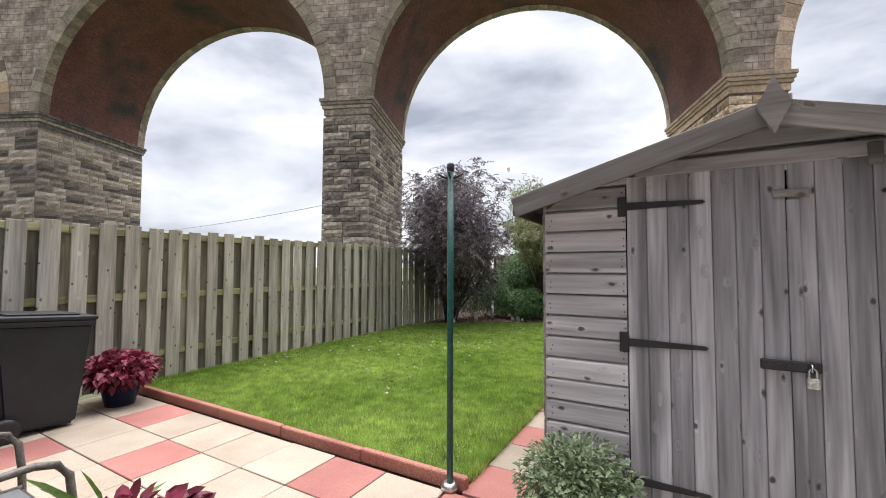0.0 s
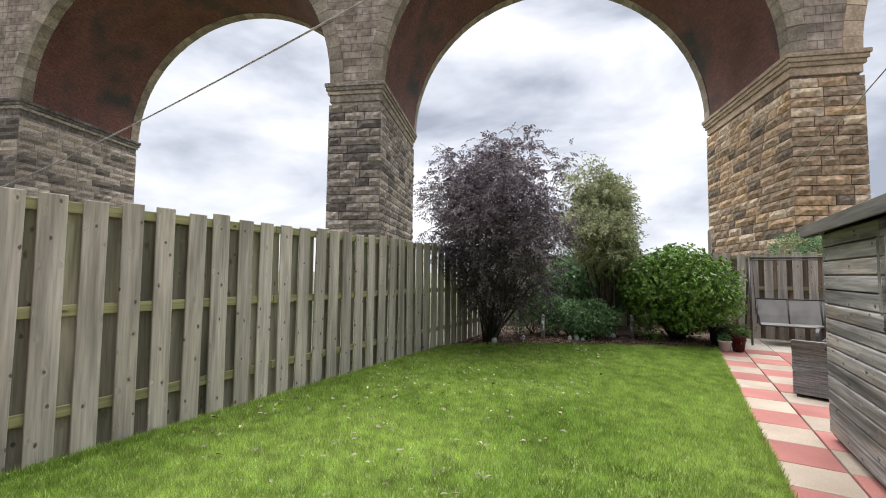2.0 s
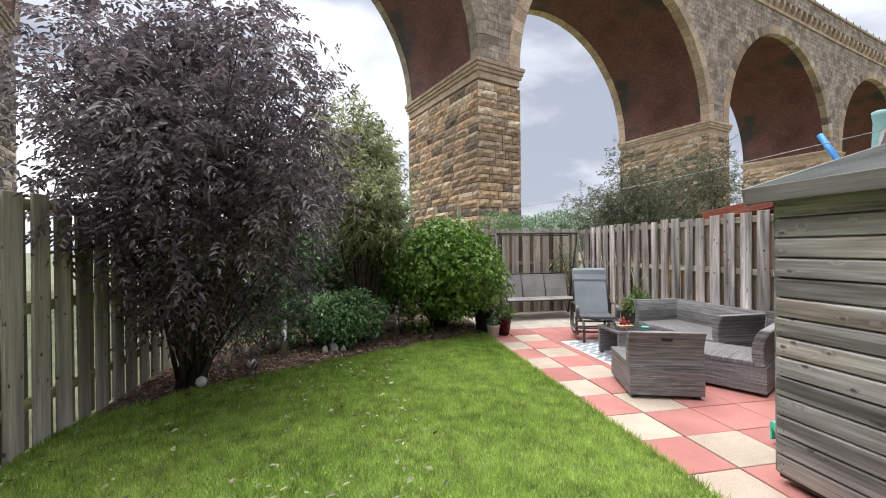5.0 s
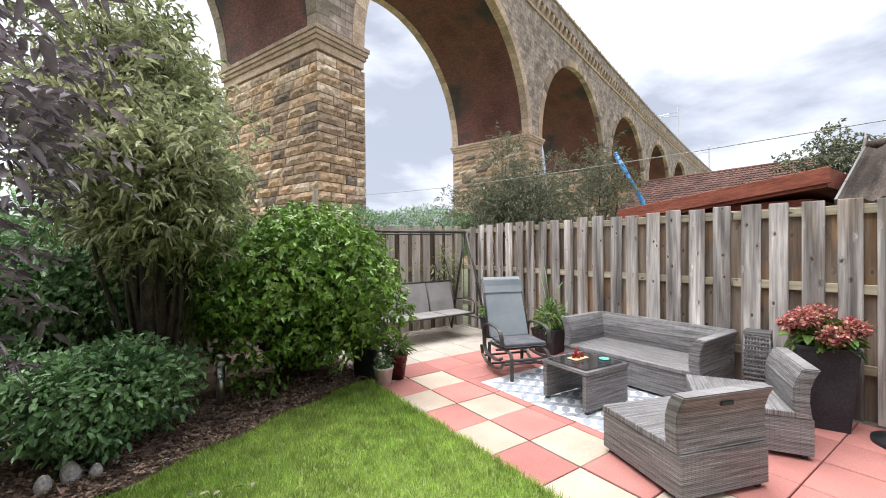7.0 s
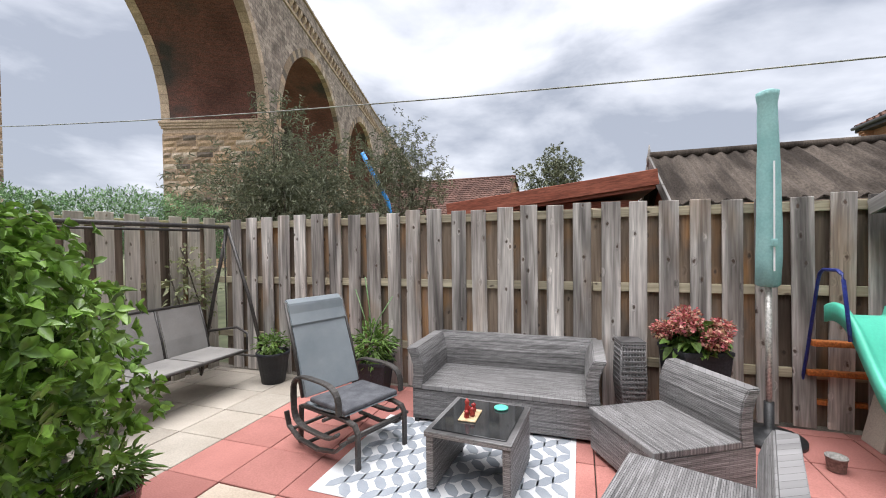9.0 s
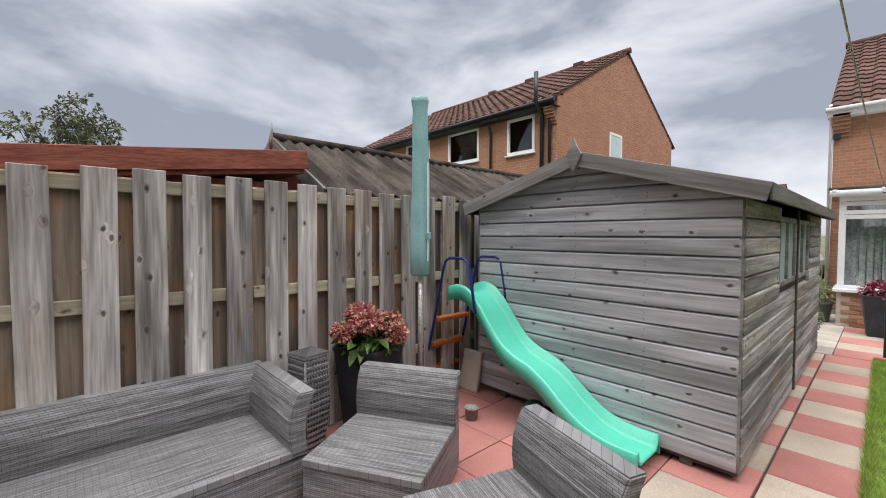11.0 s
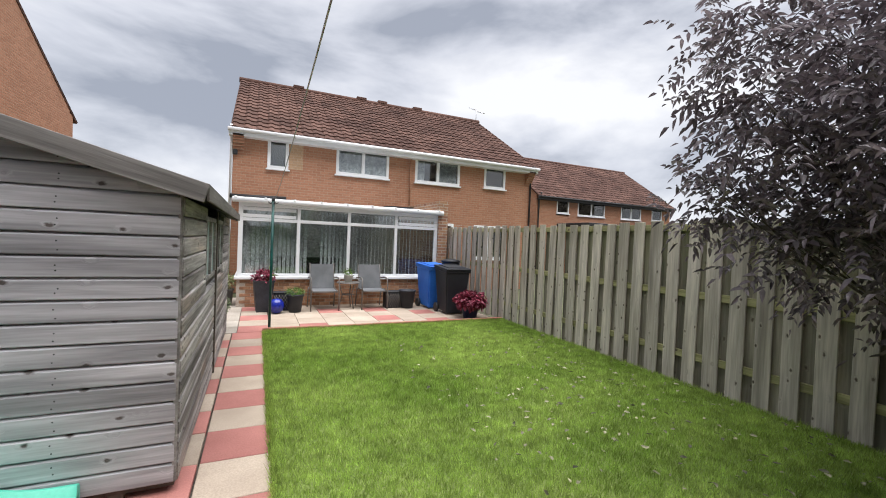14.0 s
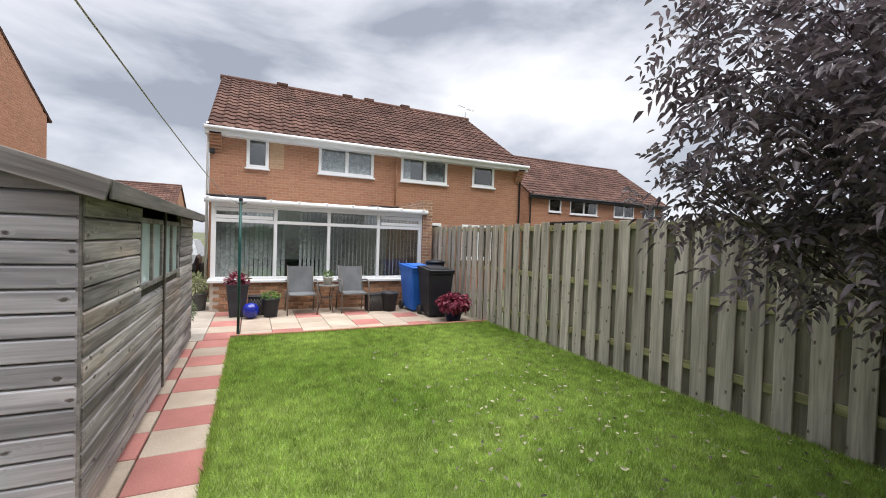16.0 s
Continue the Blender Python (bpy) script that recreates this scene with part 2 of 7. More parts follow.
    g = op("MULTIPLY", span(broad, 0.3, 0.7, 1 - grain * 0.95, 1 + grain * 0.95), span(lines, 0.3, 0.7, 1 - grain * 0.65, 1 + grain * 0.65))
    g = op("MULTIPLY", g, span(info.outputs["Random"], 0.0, 1.0, 1 - rand, 1 + rand))
    out = n.new("ShaderNodeVectorMath")
    out.operation = "SCALE"
    l.new(col, out.inputs[0])
    l.new(g, out.inputs["Scale"])
    l.new(out.outputs[0], p.inputs["Base Color"])
    bp = n.new("ShaderNodeBump")
    bp.inputs["Strength"].default_value, bp.inputs["Distance"].default_value = 0.35, 0.006
    l.new(op("SUBTRACT", lines, core), bp.inputs["Height"])
    l.new(bp.outputs[0], p.inputs["Normal"])
    return m


M_FENCE = wood("weathered_fence_wood", (0.38, 0.345, 0.295), (0.57, 0.525, 0.465), "z", 0.9, 0.14, knot_scale=5.0, grain=0.3, moss=((0.26, 0.26, 0.13), 1.5, 2.0, 0.35), streaks=0.3)
M_FENCE_R = wood("grey_brown_fence_wood", (0.235, 0.21, 0.195), (0.66, 0.62, 0.585), "z", 0.9, 0.28, knot=(0.09, 0.06, 0.045), knot_scale=4.2, grain=0.46, streaks=0.9, tint=((0.30, 0.21, 0.145), 0.6))
# back boards' brown and mossy colours are darkened to carry the gaps' shade
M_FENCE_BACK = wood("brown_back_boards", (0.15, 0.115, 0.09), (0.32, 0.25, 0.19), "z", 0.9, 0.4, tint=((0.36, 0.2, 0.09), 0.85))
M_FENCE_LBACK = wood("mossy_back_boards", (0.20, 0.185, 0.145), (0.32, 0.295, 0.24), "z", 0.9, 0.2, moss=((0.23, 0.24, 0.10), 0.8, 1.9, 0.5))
M_RAIL = wood("mossy_rail_wood", (0.24, 0.235, 0.11), (0.35, 0.335, 0.18), "x", 0.9, 0.1, streaks=0.3)
M_RAIL_R = wood("pale_rail_wood", (0.34, 0.30, 0.21), (0.48, 0.43, 0.32), "x", 0.9, 0.1, streaks=0.3)
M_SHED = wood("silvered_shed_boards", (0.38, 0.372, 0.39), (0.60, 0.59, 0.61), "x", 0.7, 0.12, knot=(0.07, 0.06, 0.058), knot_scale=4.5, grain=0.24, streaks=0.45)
# side wall copy of the boards: browner streaks, with its shade darkened into the colour
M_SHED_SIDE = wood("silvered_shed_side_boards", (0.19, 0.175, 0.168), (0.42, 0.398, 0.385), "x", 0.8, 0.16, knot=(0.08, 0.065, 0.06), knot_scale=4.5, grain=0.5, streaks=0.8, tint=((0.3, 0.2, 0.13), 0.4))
M_SHED_V = wood("silvered_shed_door_boards", (0.255, 0.25, 0.272), (0.50, 0.492, 0.525), "z", 0.7, 0.16, knot=(0.055, 0.048, 0.046), knot_scale=4.8, grain=0.3, streaks=0.6)
M_TRIM_W = wood("weathered_trim_wood", (0.165, 0.156, 0.146), (0.31, 0.295, 0.28), "x", 0.8, 0.12, grain=0.3, streaks=0.4)
M_EAVE = wood("dark_mossy_eave_wood", (0.095, 0.088, 0.08), (0.18, 0.168, 0.15), "y", 0.85, 0.1, grain=0.3, streaks=0.4)
M_FELT = mat("green_mineral_roof_felt", (0.05, 0.055, 0.052), (0.085, 0.092, 0.086), 1.0, 2, 160, 0.3, 0.05, spec=0.05)
M_IRON = mat("black_painted_iron", (0.015, 0.015, 0.017), (0.03, 0.03, 0.032), 0.5, 8, 80, 0.15, 0.1)
M_STEEL = mat("brushed_steel", (0.55, 0.55, 0.55), (0.7, 0.7, 0.7), 0.3, 8, 90, 0.05, 0.05, metal=1.0)
M_SLAB_R = mat("red_concrete_slab", (0.36, 0.146, 0.125), (0.46, 0.197, 0.168), 0.85, 1.8, 90, 0.2, 0.12, fine_amt=0.12)
M_SLAB_C = mat("cream_concrete_slab", (0.385, 0.312, 0.242), (0.49, 0.408, 0.325), 0.85, 1.8, 90, 0.2, 0.09, fine_amt=0.12)
M_SLAB_G = mat("grey_buff_concrete_slab", (0.38, 0.335, 0.28), (0.50, 0.45, 0.385), 0.85, 1.8, 90, 0.2, 0.12, fine_amt=0.14)
M_KERB = mat("red_edging_stone", (0.36, 0.15, 0.115), (0.46, 0.20, 0.155), 0.85, 3, 90, 0.25, 0.08)
M_JOINT = mat("dark_sand_joint", (0.10, 0.085, 0.07), (0.17, 0.15, 0.12), 0.95, 6, 120, 0.3, 0.0)
M_SOIL = mat("bark_mulch_soil", (0.11, 0.075, 0.056), (0.23, 0.165, 0.12), 0.95, 5, 70, 0.6, 0.0, fine_amt=0.5)
M_TURF = mat("turf_soil", (0.14, 0.20, 0.045), (0.21, 0.26, 0.075), 0.95, 1.2, 60, 0.4, 0.0)
M_GRASS = mat("grass_blades", (0.25, 0.375, 0.07), (0.41, 0.535, 0.135), 0.7, 0.8, 7, 0.0, 0.34, island=True, trans=0.35, spec=0.2)
M_LAND = mat("rough_pasture", (0.085, 0.095, 0.05), (0.13, 0.14, 0.075), 0.95, 0.05, 2, 0.3, 0.0)
M_STONE = mat("rock_faced_sandstone", (0.293, 0.22, 0.162), (0.549, 0.423, 0.313), 0.92, 1.1, 5, 1.0, 0.34, fine_amt=0.42, relief=0.09, pal_mix=0.75, palette=[(0.537, 0.383, 0.259), (0.464, 0.307, 0.194), (0.561, 0.418, 0.292), (0.159, 0.122, 0.097), (0.488, 0.336, 0.216), (0.512, 0.336, 0.194), (0.305, 0.22, 0.157), (0.561, 0.441, 0.324), (0.439, 0.296, 0.189)])
M_STONE_P = mat("dressed_sandstone", (0.403, 0.296, 0.216), (0.561, 0.429, 0.324), 0.92, 1.2, 9, 0.6, 0.2, fine_amt=0.25)
M_STONE_D = mat("sooty_grey_sandstone", (0.08, 0.07, 0.062), (0.42, 0.36, 0.305), 0.92, 0.9, 5, 1.0, 0.3, fine_amt=0.42, relief=0.09, pal_mix=0.66, palette=[(0.40, 0.335, 0.285), (0.31, 0.26, 0.225), (0.42, 0.355, 0.305), (0.12, 0.10, 0.09), (0.36, 0.30, 0.255), (0.24, 0.2, 0.175), (0.44, 0.38, 0.33), (0.08, 0.07, 0.065), (0.38, 0.31, 0.25), (0.33, 0.28, 0.24)])
M_SPANDREL = brick_mat("coursed_rubble_stone", (0.42, 0.345, 0.29), (0.26, 0.205, 0.175), (0.2, 0.16, 0.14), 0.95, 0.4, 0.022, bump=1.0, vary=0.35)
M_INTRADOS = brick_mat("red_arch_brick", (0.22, 0.085, 0.065), (0.13, 0.058, 0.048), (0.16, 0.10, 0.085), 0.24, 0.08, 0.01, bump=0.5, vary=0.35, dirt=((0.05, 0.043, 0.04), 0.5), axes="uv", broad=0.28)
M_BRICK = brick_mat("orange_brown_brick", (0.42, 0.21, 0.128), (0.345, 0.163, 0.098), (0.38, 0.25, 0.17), 0.225, 0.075, 0.009, vary=0.06)
M_BRICK_MIX = brick_mat("buff_brown_brick", (0.43, 0.25, 0.14), (0.27, 0.13, 0.085), (0.42, 0.35, 0.28), 0.225, 0.075, 0.011, vary=0.15)
M_TILE = mat("brown_concrete_pantile", (0.075, 0.04, 0.032), (0.125, 0.07, 0.055), 0.9, 0.8, 20, 0.3, 0.25, island=True, spec=0.2)
M_UPVC = mat("white_upvc", (0.78, 0.79, 0.8), (0.82, 0.83, 0.84), 0.35, 1, 20, 0.0, 0.02, fine_amt=0.02)
M_BLACKP = mat("black_plastic", (0.02, 0.021, 0.023), (0.035, 0.036, 0.038), 0.45, 4, 80, 0.08, 0.05)
M_GLASS = glass_mat("window_glass", (0.78, 0.82, 0.82))
M_ROOM = mat("dim_room_wall", (0.5, 0.49, 0.45), (0.6, 0.59, 0.56), 0.9, 1, 20, 0.0, 0.0)
M_CURTAIN = mat("pale_curtain", (0.78, 0.79, 0.8), (0.84, 0.85, 0.86), 0.9, 1, 12, 0.0, 0.1)


# ---- building helpers ----
def box(bm, x0, x1, y0, y1, z0, z1, m=None):
    vs = [bm.verts.new((x, y, z)) for x in (x0, x1) for y in (y0, y1) for z in (z0, z1)]
    for f in ((0, 1, 3, 2), (4, 6, 7, 5), (0, 4, 5, 1), (2, 3, 7, 6), (0, 2, 6, 4), (1, 5, 7, 3)):
        bm.faces.new([vs[i] for i in f])
    if m is not None:
        bmesh.ops.transform(bm, matrix=m, verts=vs)
    return vs


def bbox(x0, x1, y0, y1, z0, z1, bevel=0.0, seg=1):
    bm = bmesh.new()
    box(bm, x0, x1, y0, y1, z0, z1)
    if bevel:
        bmesh.ops.bevel(bm, geom=bm.edges[:], offset=bevel, segments=seg, affect="EDGES", profile=0.6)
    bmesh.ops.recalc_face_normals(bm, faces=bm.faces[:])
    return bm


def tube(bm, path, r, sides=8, caps=True):
    """A round bar along a list of points; r may be one radius or one for each point."""
    pts = [Vector(p) for p in path]
    rs = r if isinstance(r, (list, tuple)) else [r] * len(pts)
    rings = []
    for i, p in enumerate(pts):
        d = (pts[min(i + 1, len(pts) - 1)] - pts[max(i - 1, 0)]).normalized()
        up = Vector((0, 0, 1)) if abs(d.z) < 0.9 else Vector((1, 0, 0))
        a = d.cross(up).normalized()
        b = d.cross(a).normalized()
        rings.append([bm.verts.new(p + rs[i] * (math.cos(k * math.tau / sides) * a + math.sin(k * math.tau / sides) * b)) for k in range(sides)])
    for r0, r1 in zip(rings, rings[1:]):
        for k in range(sides):
            f = bm.faces.new((r0[k], r0[(k + 1) % sides], r1[(k + 1) % sides], r1[k]))
            f.smooth = True
    if caps:
        bm.faces.new(rings[0][::-1])
        bm.faces.new(rings[-1])
    return bm


def tubes(paths, r, sides=8):
    bm = bmesh.new()
    for p in paths:
        tube(bm, p, r, sides)
    return bm


def lathe(profile, sides=20, square=0.0):
    """A turned shape from (radius, height) pairs; square 1 makes it four-sided."""
    bm = bmesh.new()
    rings = []
    for r, z in profile:
        ring = []
        for k in range(sides):
            a = math.tau * (k + 0.5) / sides
            c, s = math.cos(a), math.sin(a)
            f = 1.0 / max(abs(c), abs(s)) if square else 1.0
            f = 1 + (f - 1) * square
            ring.append(bm.verts.new((r * c * f, r * s * f, z)))
        rings.append(ring)
    for r0, r1 in zip(rings, rings[1:]):
        for k in range(sides):
            f = bm.faces.new((r0[k], r0[(k + 1) % sides], r1[(k + 1) % sides], r1[k]))
            f.smooth = not square
    bm.faces.new(rings[0][::-1])
    bm.faces.new(rings[-1])
    bmesh.ops.recalc_face_normals(bm, faces=bm.faces[:])
    return bm


def mesh_of(bm, material, name="mesh"):
    me = bpy.data.meshes.new(name)
    bm.to_mesh(me)
    bm.free()
    me.materials.append(material)
    return me


def raw_mesh(name, verts, faces, material):
    me = bpy.data.meshes.new(name)
    me.from_pydata(verts, [], faces)
    me.materials.append(material)
    me.update()
    return me


def part(name, bm, material, parent, label="", m=None):
    """One bmesh (or ready mesh) as one object under a thing or a part."""
    ob = new(name, bm if isinstance(bm, bpy.types.Mesh) else mesh_of(bm, material, name))
    ob.parent = parent
    if m is not None:
        ob.matrix_basis = m
    return tagged(ob, label)


def thing(name, label, category, at=(0, 0, 0), rz=0.0, group="", kind=""):
    ob = new(name)
    ob.empty_display_size = 0.1
    ob.matrix_basis = pose(*at, 0, 0, rz)
    return tagged(ob, label, category, group, kind)


def solid(name, bm, material, label, category, at=(0, 0, 0), rz=0.0, kind="", group=""):
    ob = new(name, bm if isinstance(bm, bpy.types.Mesh) else mesh_of(bm, material, name))
    ob.matrix_basis = pose(*at, 0, 0, rz)
    return tagged(ob, label, category, group, kind)


# ---- ground ----
bm = bmesh.new()
bmesh.ops.create_grid(bm, x_segments=40, y_segments=40, size=2500)
solid("ground", bm, M_LAND, "rough green pasture around the gardens", "ground", (0, 0, -0.12), kind="structure")
bm = bbox(-6.2, 1.75, 1.0, 15.7, -0.1, -0.045)
bed = solid("ground", bm, M_JOINT, "dark sandy bedding under the paving", "ground", kind="structure")
FENCE_L, FENCE_R, FENCE_B, TOP = -6.1, 1.495, 15.2, 1.94


def lawn_far(x):
    """The curved far edge of the lawn."""
    t = (x - FENCE_L) / 4.65
    return 10.35 + 2.85 * min(1.0, max(0.0, t)) ** 0.75


bm = bmesh.new()
row = [FENCE_L + 0.02 + i * (4.55 - 0.02) / 24 for i in range(25)]
low = [bm.verts.new((x, 4.24, 0.02)) for x in row]
high = [bm.verts.new((x, lawn_far(x), 0.02)) for x in row]
for i in range(24):
    bm.faces.new((low[i], low[i + 1], high[i + 1], high[i]))
ex = bmesh.ops.extrude_face_region(bm, geom=bm.faces[:])
bmesh.ops.translate(bm, vec=(0, 0, -0.1), verts=[v for v in ex["geom"] if isinstance(v, bmesh.types.BMVert)])
bmesh.ops.recalc_face_normals(bm, faces=bm.faces[:])
solid("lawn", bm, M_TURF, "short mown green lawn turf with a curved far edge", "lawn", kind="structure")
bm = bmesh.new()
low = [bm.verts.new((x, lawn_far(x) - 0.03, 0.0)) for x in row]
high = [bm.verts.new((x, FENCE_B, 0.09)) for x in row]
mid = [bm.verts.new((x, 0.5 * (lawn_far(x) + FENCE_B), 0.07)) for x in row]
for i in range(24):
    bm.faces.new((low[i], low[i + 1], mid[i + 1], mid[i]))
    bm.faces.new((mid[i], mid[i + 1], high[i + 1], high[i]))
solid("planting_bed", bm, M_SOIL, "dark bark-covered soil of the planting bed", "planting bed", kind="structure")


# ---- fences ----
def fence(name, label, length, m, front, back, rail, first=0.13, pitch=0.252, rails=(0.38, 1.1, 1.88), seed=0):
    """Hit-and-miss boards: local x runs along the fence, +y faces the garden; first is the middle of the first front board."""
    f = new(name)
    f.matrix_basis = m
    tagged(f, label, "fence", kind="")
    r = random.Random(seed)
    meshes = [mesh_of(bbox(-w, w, -0.011, 0.011, 0, h, 0.004), front, "board") for w, h in ((0.0815, TOP), (0.079, TOP - 0.015), (0.084, TOP + 0.012), (0.076, TOP + 0.004))]
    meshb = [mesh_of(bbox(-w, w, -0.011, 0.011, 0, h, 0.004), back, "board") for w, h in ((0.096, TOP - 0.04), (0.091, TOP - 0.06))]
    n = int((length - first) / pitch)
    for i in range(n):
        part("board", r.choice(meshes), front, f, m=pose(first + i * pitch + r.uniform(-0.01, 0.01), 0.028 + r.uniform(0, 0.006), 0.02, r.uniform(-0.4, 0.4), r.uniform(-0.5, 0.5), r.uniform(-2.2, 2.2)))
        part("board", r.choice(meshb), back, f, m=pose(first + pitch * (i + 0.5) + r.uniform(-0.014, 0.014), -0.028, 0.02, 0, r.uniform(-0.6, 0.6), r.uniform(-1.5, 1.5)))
    for z in rails:
        for k in range(int(length / 3.0) + 1):
            a, b = 3.0 * k, min(length, 3.0 * k + 2.994)
            if b - a > 0.05:
                part("rail", bbox(a, b, -0.0165, 0.0165, z - 0.042, z + 0.042, 0.004), rail, f, m=pose(0, 0, r.uniform(-0.006, 0.006)))
    return f


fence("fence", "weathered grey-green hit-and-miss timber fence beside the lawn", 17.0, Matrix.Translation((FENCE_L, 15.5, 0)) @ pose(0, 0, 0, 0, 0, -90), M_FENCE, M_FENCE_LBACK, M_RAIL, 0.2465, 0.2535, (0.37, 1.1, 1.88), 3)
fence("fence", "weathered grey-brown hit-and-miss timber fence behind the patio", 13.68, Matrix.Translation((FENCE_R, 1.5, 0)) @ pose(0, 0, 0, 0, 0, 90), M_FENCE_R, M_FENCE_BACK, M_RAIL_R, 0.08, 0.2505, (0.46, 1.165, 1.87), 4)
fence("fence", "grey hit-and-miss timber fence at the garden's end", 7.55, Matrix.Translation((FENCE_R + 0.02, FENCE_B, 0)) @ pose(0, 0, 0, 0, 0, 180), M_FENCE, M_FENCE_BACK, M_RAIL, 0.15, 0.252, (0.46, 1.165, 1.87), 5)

# ---- viaduct ----
PITCH, CAPW, DEPTH, SPRING, PARAPET = 21.93, 3.17, 8.46, 11.33, 25.4
NB = 7
frames_v = {}
p = Vector((2.22, 26.48))


def heading(k):
    return 19.82 - 2.387 * min(k, 1) - 0.561 * max(0, k - 1)


frames_v[0] = p.copy()
for k in range(0, NB):
    a = radians(heading(k + 0.5))
    p = p + PITCH * Vector((math.cos(a), math.sin(a)))
    frames_v[k + 1] = p.copy()
p = frames_v[0].copy()
for k in range(0, -4, -1):
    a = radians(heading(k - 0.5))
    p = p - PITCH * Vector((math.cos(a), math.sin(a)))
    frames_v[k - 1] = p.copy()
viaduct = thing("viaduct", "tall sandstone railway viaduct with round brick-lined arches", "viaduct")
R_ARCH = (PITCH - 2.75) / 2


def pier_m(k):
    return pose(frames_v[k].x, frames_v[k].y, 0, 0, 0, heading(k))


def build_pier(k):
    """Local x along the viaduct, y into its depth; the cap's front corner is the origin."""
    m = pier_m(k)
    stone = M_STONE_D if k < 0 else M_STONE
    near = k in (-1, 0)
    o = 0.14
    ins = 0.12 if near else 0.0
    bm = bmesh.new()
    box(bm, o + ins, CAPW - o - ins, o + ins, DEPTH - o - ins, -1, SPRING - 0.9)
    core = part("pier", bm, stone, viaduct, "rock-faced stone pier", m)
    for z0, z1, ov in ((SPRING - 0.9, SPRING - 0.52, 0.16), (SPRING - 0.52, SPRING - 0.32, 0.07), (SPRING - 0.32, SPRING - 0.12, 0.0), (SPRING - 0.12, SPRING + 0.08, -0.06)):
        part("moulding", bbox(ov, CAPW - ov, ov, DEPTH - ov, z0, z1, 0.02), M_STONE_P if k >= 0 else M_STONE_D, core)
    if not near:
        if k in (-2, 1, 2):
            pieces_pier(k, random.Random(k + 50), core, stone, joined=True)
        return
    pieces_pier(k, random.Random(k + 50), core, stone, joined=False)


def stone_block(w, h, d, r):
    """A rock-faced block: x along the face, z up, its rough face towards -y."""
    bm = bmesh.new()
    nx, nz = 3, 2
    g = {}
    for i in range(nx + 1):
        for j in range(nz + 1):
            edge = i in (0, nx) or j in (0, nz)
            g[i, j] = bm.verts.new((w * i / nx, 0.0 if edge else -r.uniform(0.03, 0.14), h * j / nz))
    for i in range(nx):
        for j in range(nz):
            bm.faces.new((g[i, j], g[i + 1, j], g[i + 1, j + 1], g[i, j + 1]))
    b = [bm.verts.new((x, d, z)) for x, z in ((0, 0), (w, 0), (w, h), (0, h))]
    c = [g[0, 0], g[nx, 0], g[nx, nz], g[0, nz]]
    bm.faces.new([g[i, 0] for i in range(nx, -1, -1)] + [b[0], b[1]])
    bm.faces.new([g[i, nz] for i in range(nx + 1)] + [b[2], b[3]])
    bm.faces.new([g[0, j] for j in range(nz + 1)] + [b[3], b[0]])
    bm.faces.new([g[nx, j] for j in range(nz, -1, -1)] + [b[1], b[2]])
    bmesh.ops.recalc_face_normals(bm, faces=bm.faces[:])
    return bm


BLOCKS = {}


def block_mesh(w, h, stone):
    key = (round(w * 10), round(h * 100), stone.name)
    if key not in BLOCKS:
        r = random.Random(repr(key))
        BLOCKS[key] = [mesh_of(stone_block(key[0] / 10 - 0.036, h - 0.034, 0.14, r), stone, "stone") for _ in range(3)]
    return BLOCKS[key]


def pieces_pier(k, r, core, stone, joined):
    h, o = 0.44, 0.13
    faces = [(pose(o, o, 0), CAPW - 2 * o, "front")]
    if k >= 0:
        faces.append((pose(o, DEPTH - o, 0, 0, 0, -90), DEPTH - 2 * o, "side"))
    if k < 0:
        faces.append((pose(CAPW - o, o, 0, 0, 0, 90), DEPTH - 2 * o, "side"))
    verts, polys = [], []
    for m, width, _ in faces:
        z = 0.6
        while z + h < SPRING - 0.88:
            x = 0.0
            cuts = []
            while x < width - 1e-3:
                w = round(r.choice((0.7, 0.9, 1.1, 1.3, 1.6)), 1)
                if width - x - w < 0.6:
                    w = width - x
                cuts.append((x, w))
                x += w
            for x, w in cuts:
                me = r.choice(block_mesh(max(0.1, w), h, stone))
                mm = m @ pose(x + 0.018, 0, z + 0.017)
                if joined:
                    n = len(verts)
                    verts.extend([tuple(mm @ v.co) for v in me.vertices])
                    polys.extend([[n + i for i in pl.vertices] for pl in me.polygons])
                else:
                    part("stone", me, stone, core, m=mm)
            z += h
    if joined and verts:
        ob = part("stonework", raw_mesh("stonework", verts, polys, M_STONE_JOIN if k >= 0 else M_STONE_DJ), stone, core)
        ob["kind"] = "stuff"


M_STONE_JOIN = mat("rock_faced_sandstone_far", (0.27, 0.215, 0.165), (0.43, 0.35, 0.27), 0.92, 0.9, 9, 0.6, 0.34, fine_amt=0.3, island=True, palette=[(0.44, 0.33, 0.24), (0.38, 0.265, 0.18), (0.46, 0.36, 0.27), (0.13, 0.105, 0.09), (0.40, 0.29, 0.20), (0.42, 0.29, 0.18), (0.25, 0.19, 0.145), (0.46, 0.38, 0.30), (0.36, 0.255, 0.175)])


M_STONE_DJ = mat("sooty_grey_sandstone_far", (0.17, 0.145, 0.12), (0.34, 0.30, 0.25), 0.92, 1.6, 9, 0.9, 0.36, fine_amt=0.3, island=True, palette=[(0.40, 0.335, 0.285), (0.31, 0.26, 0.225), (0.42, 0.355, 0.305), (0.12, 0.10, 0.09), (0.36, 0.30, 0.255), (0.24, 0.2, 0.175), (0.44, 0.38, 0.33), (0.08, 0.07, 0.065), (0.38, 0.31, 0.25), (0.33, 0.28, 0.24)])


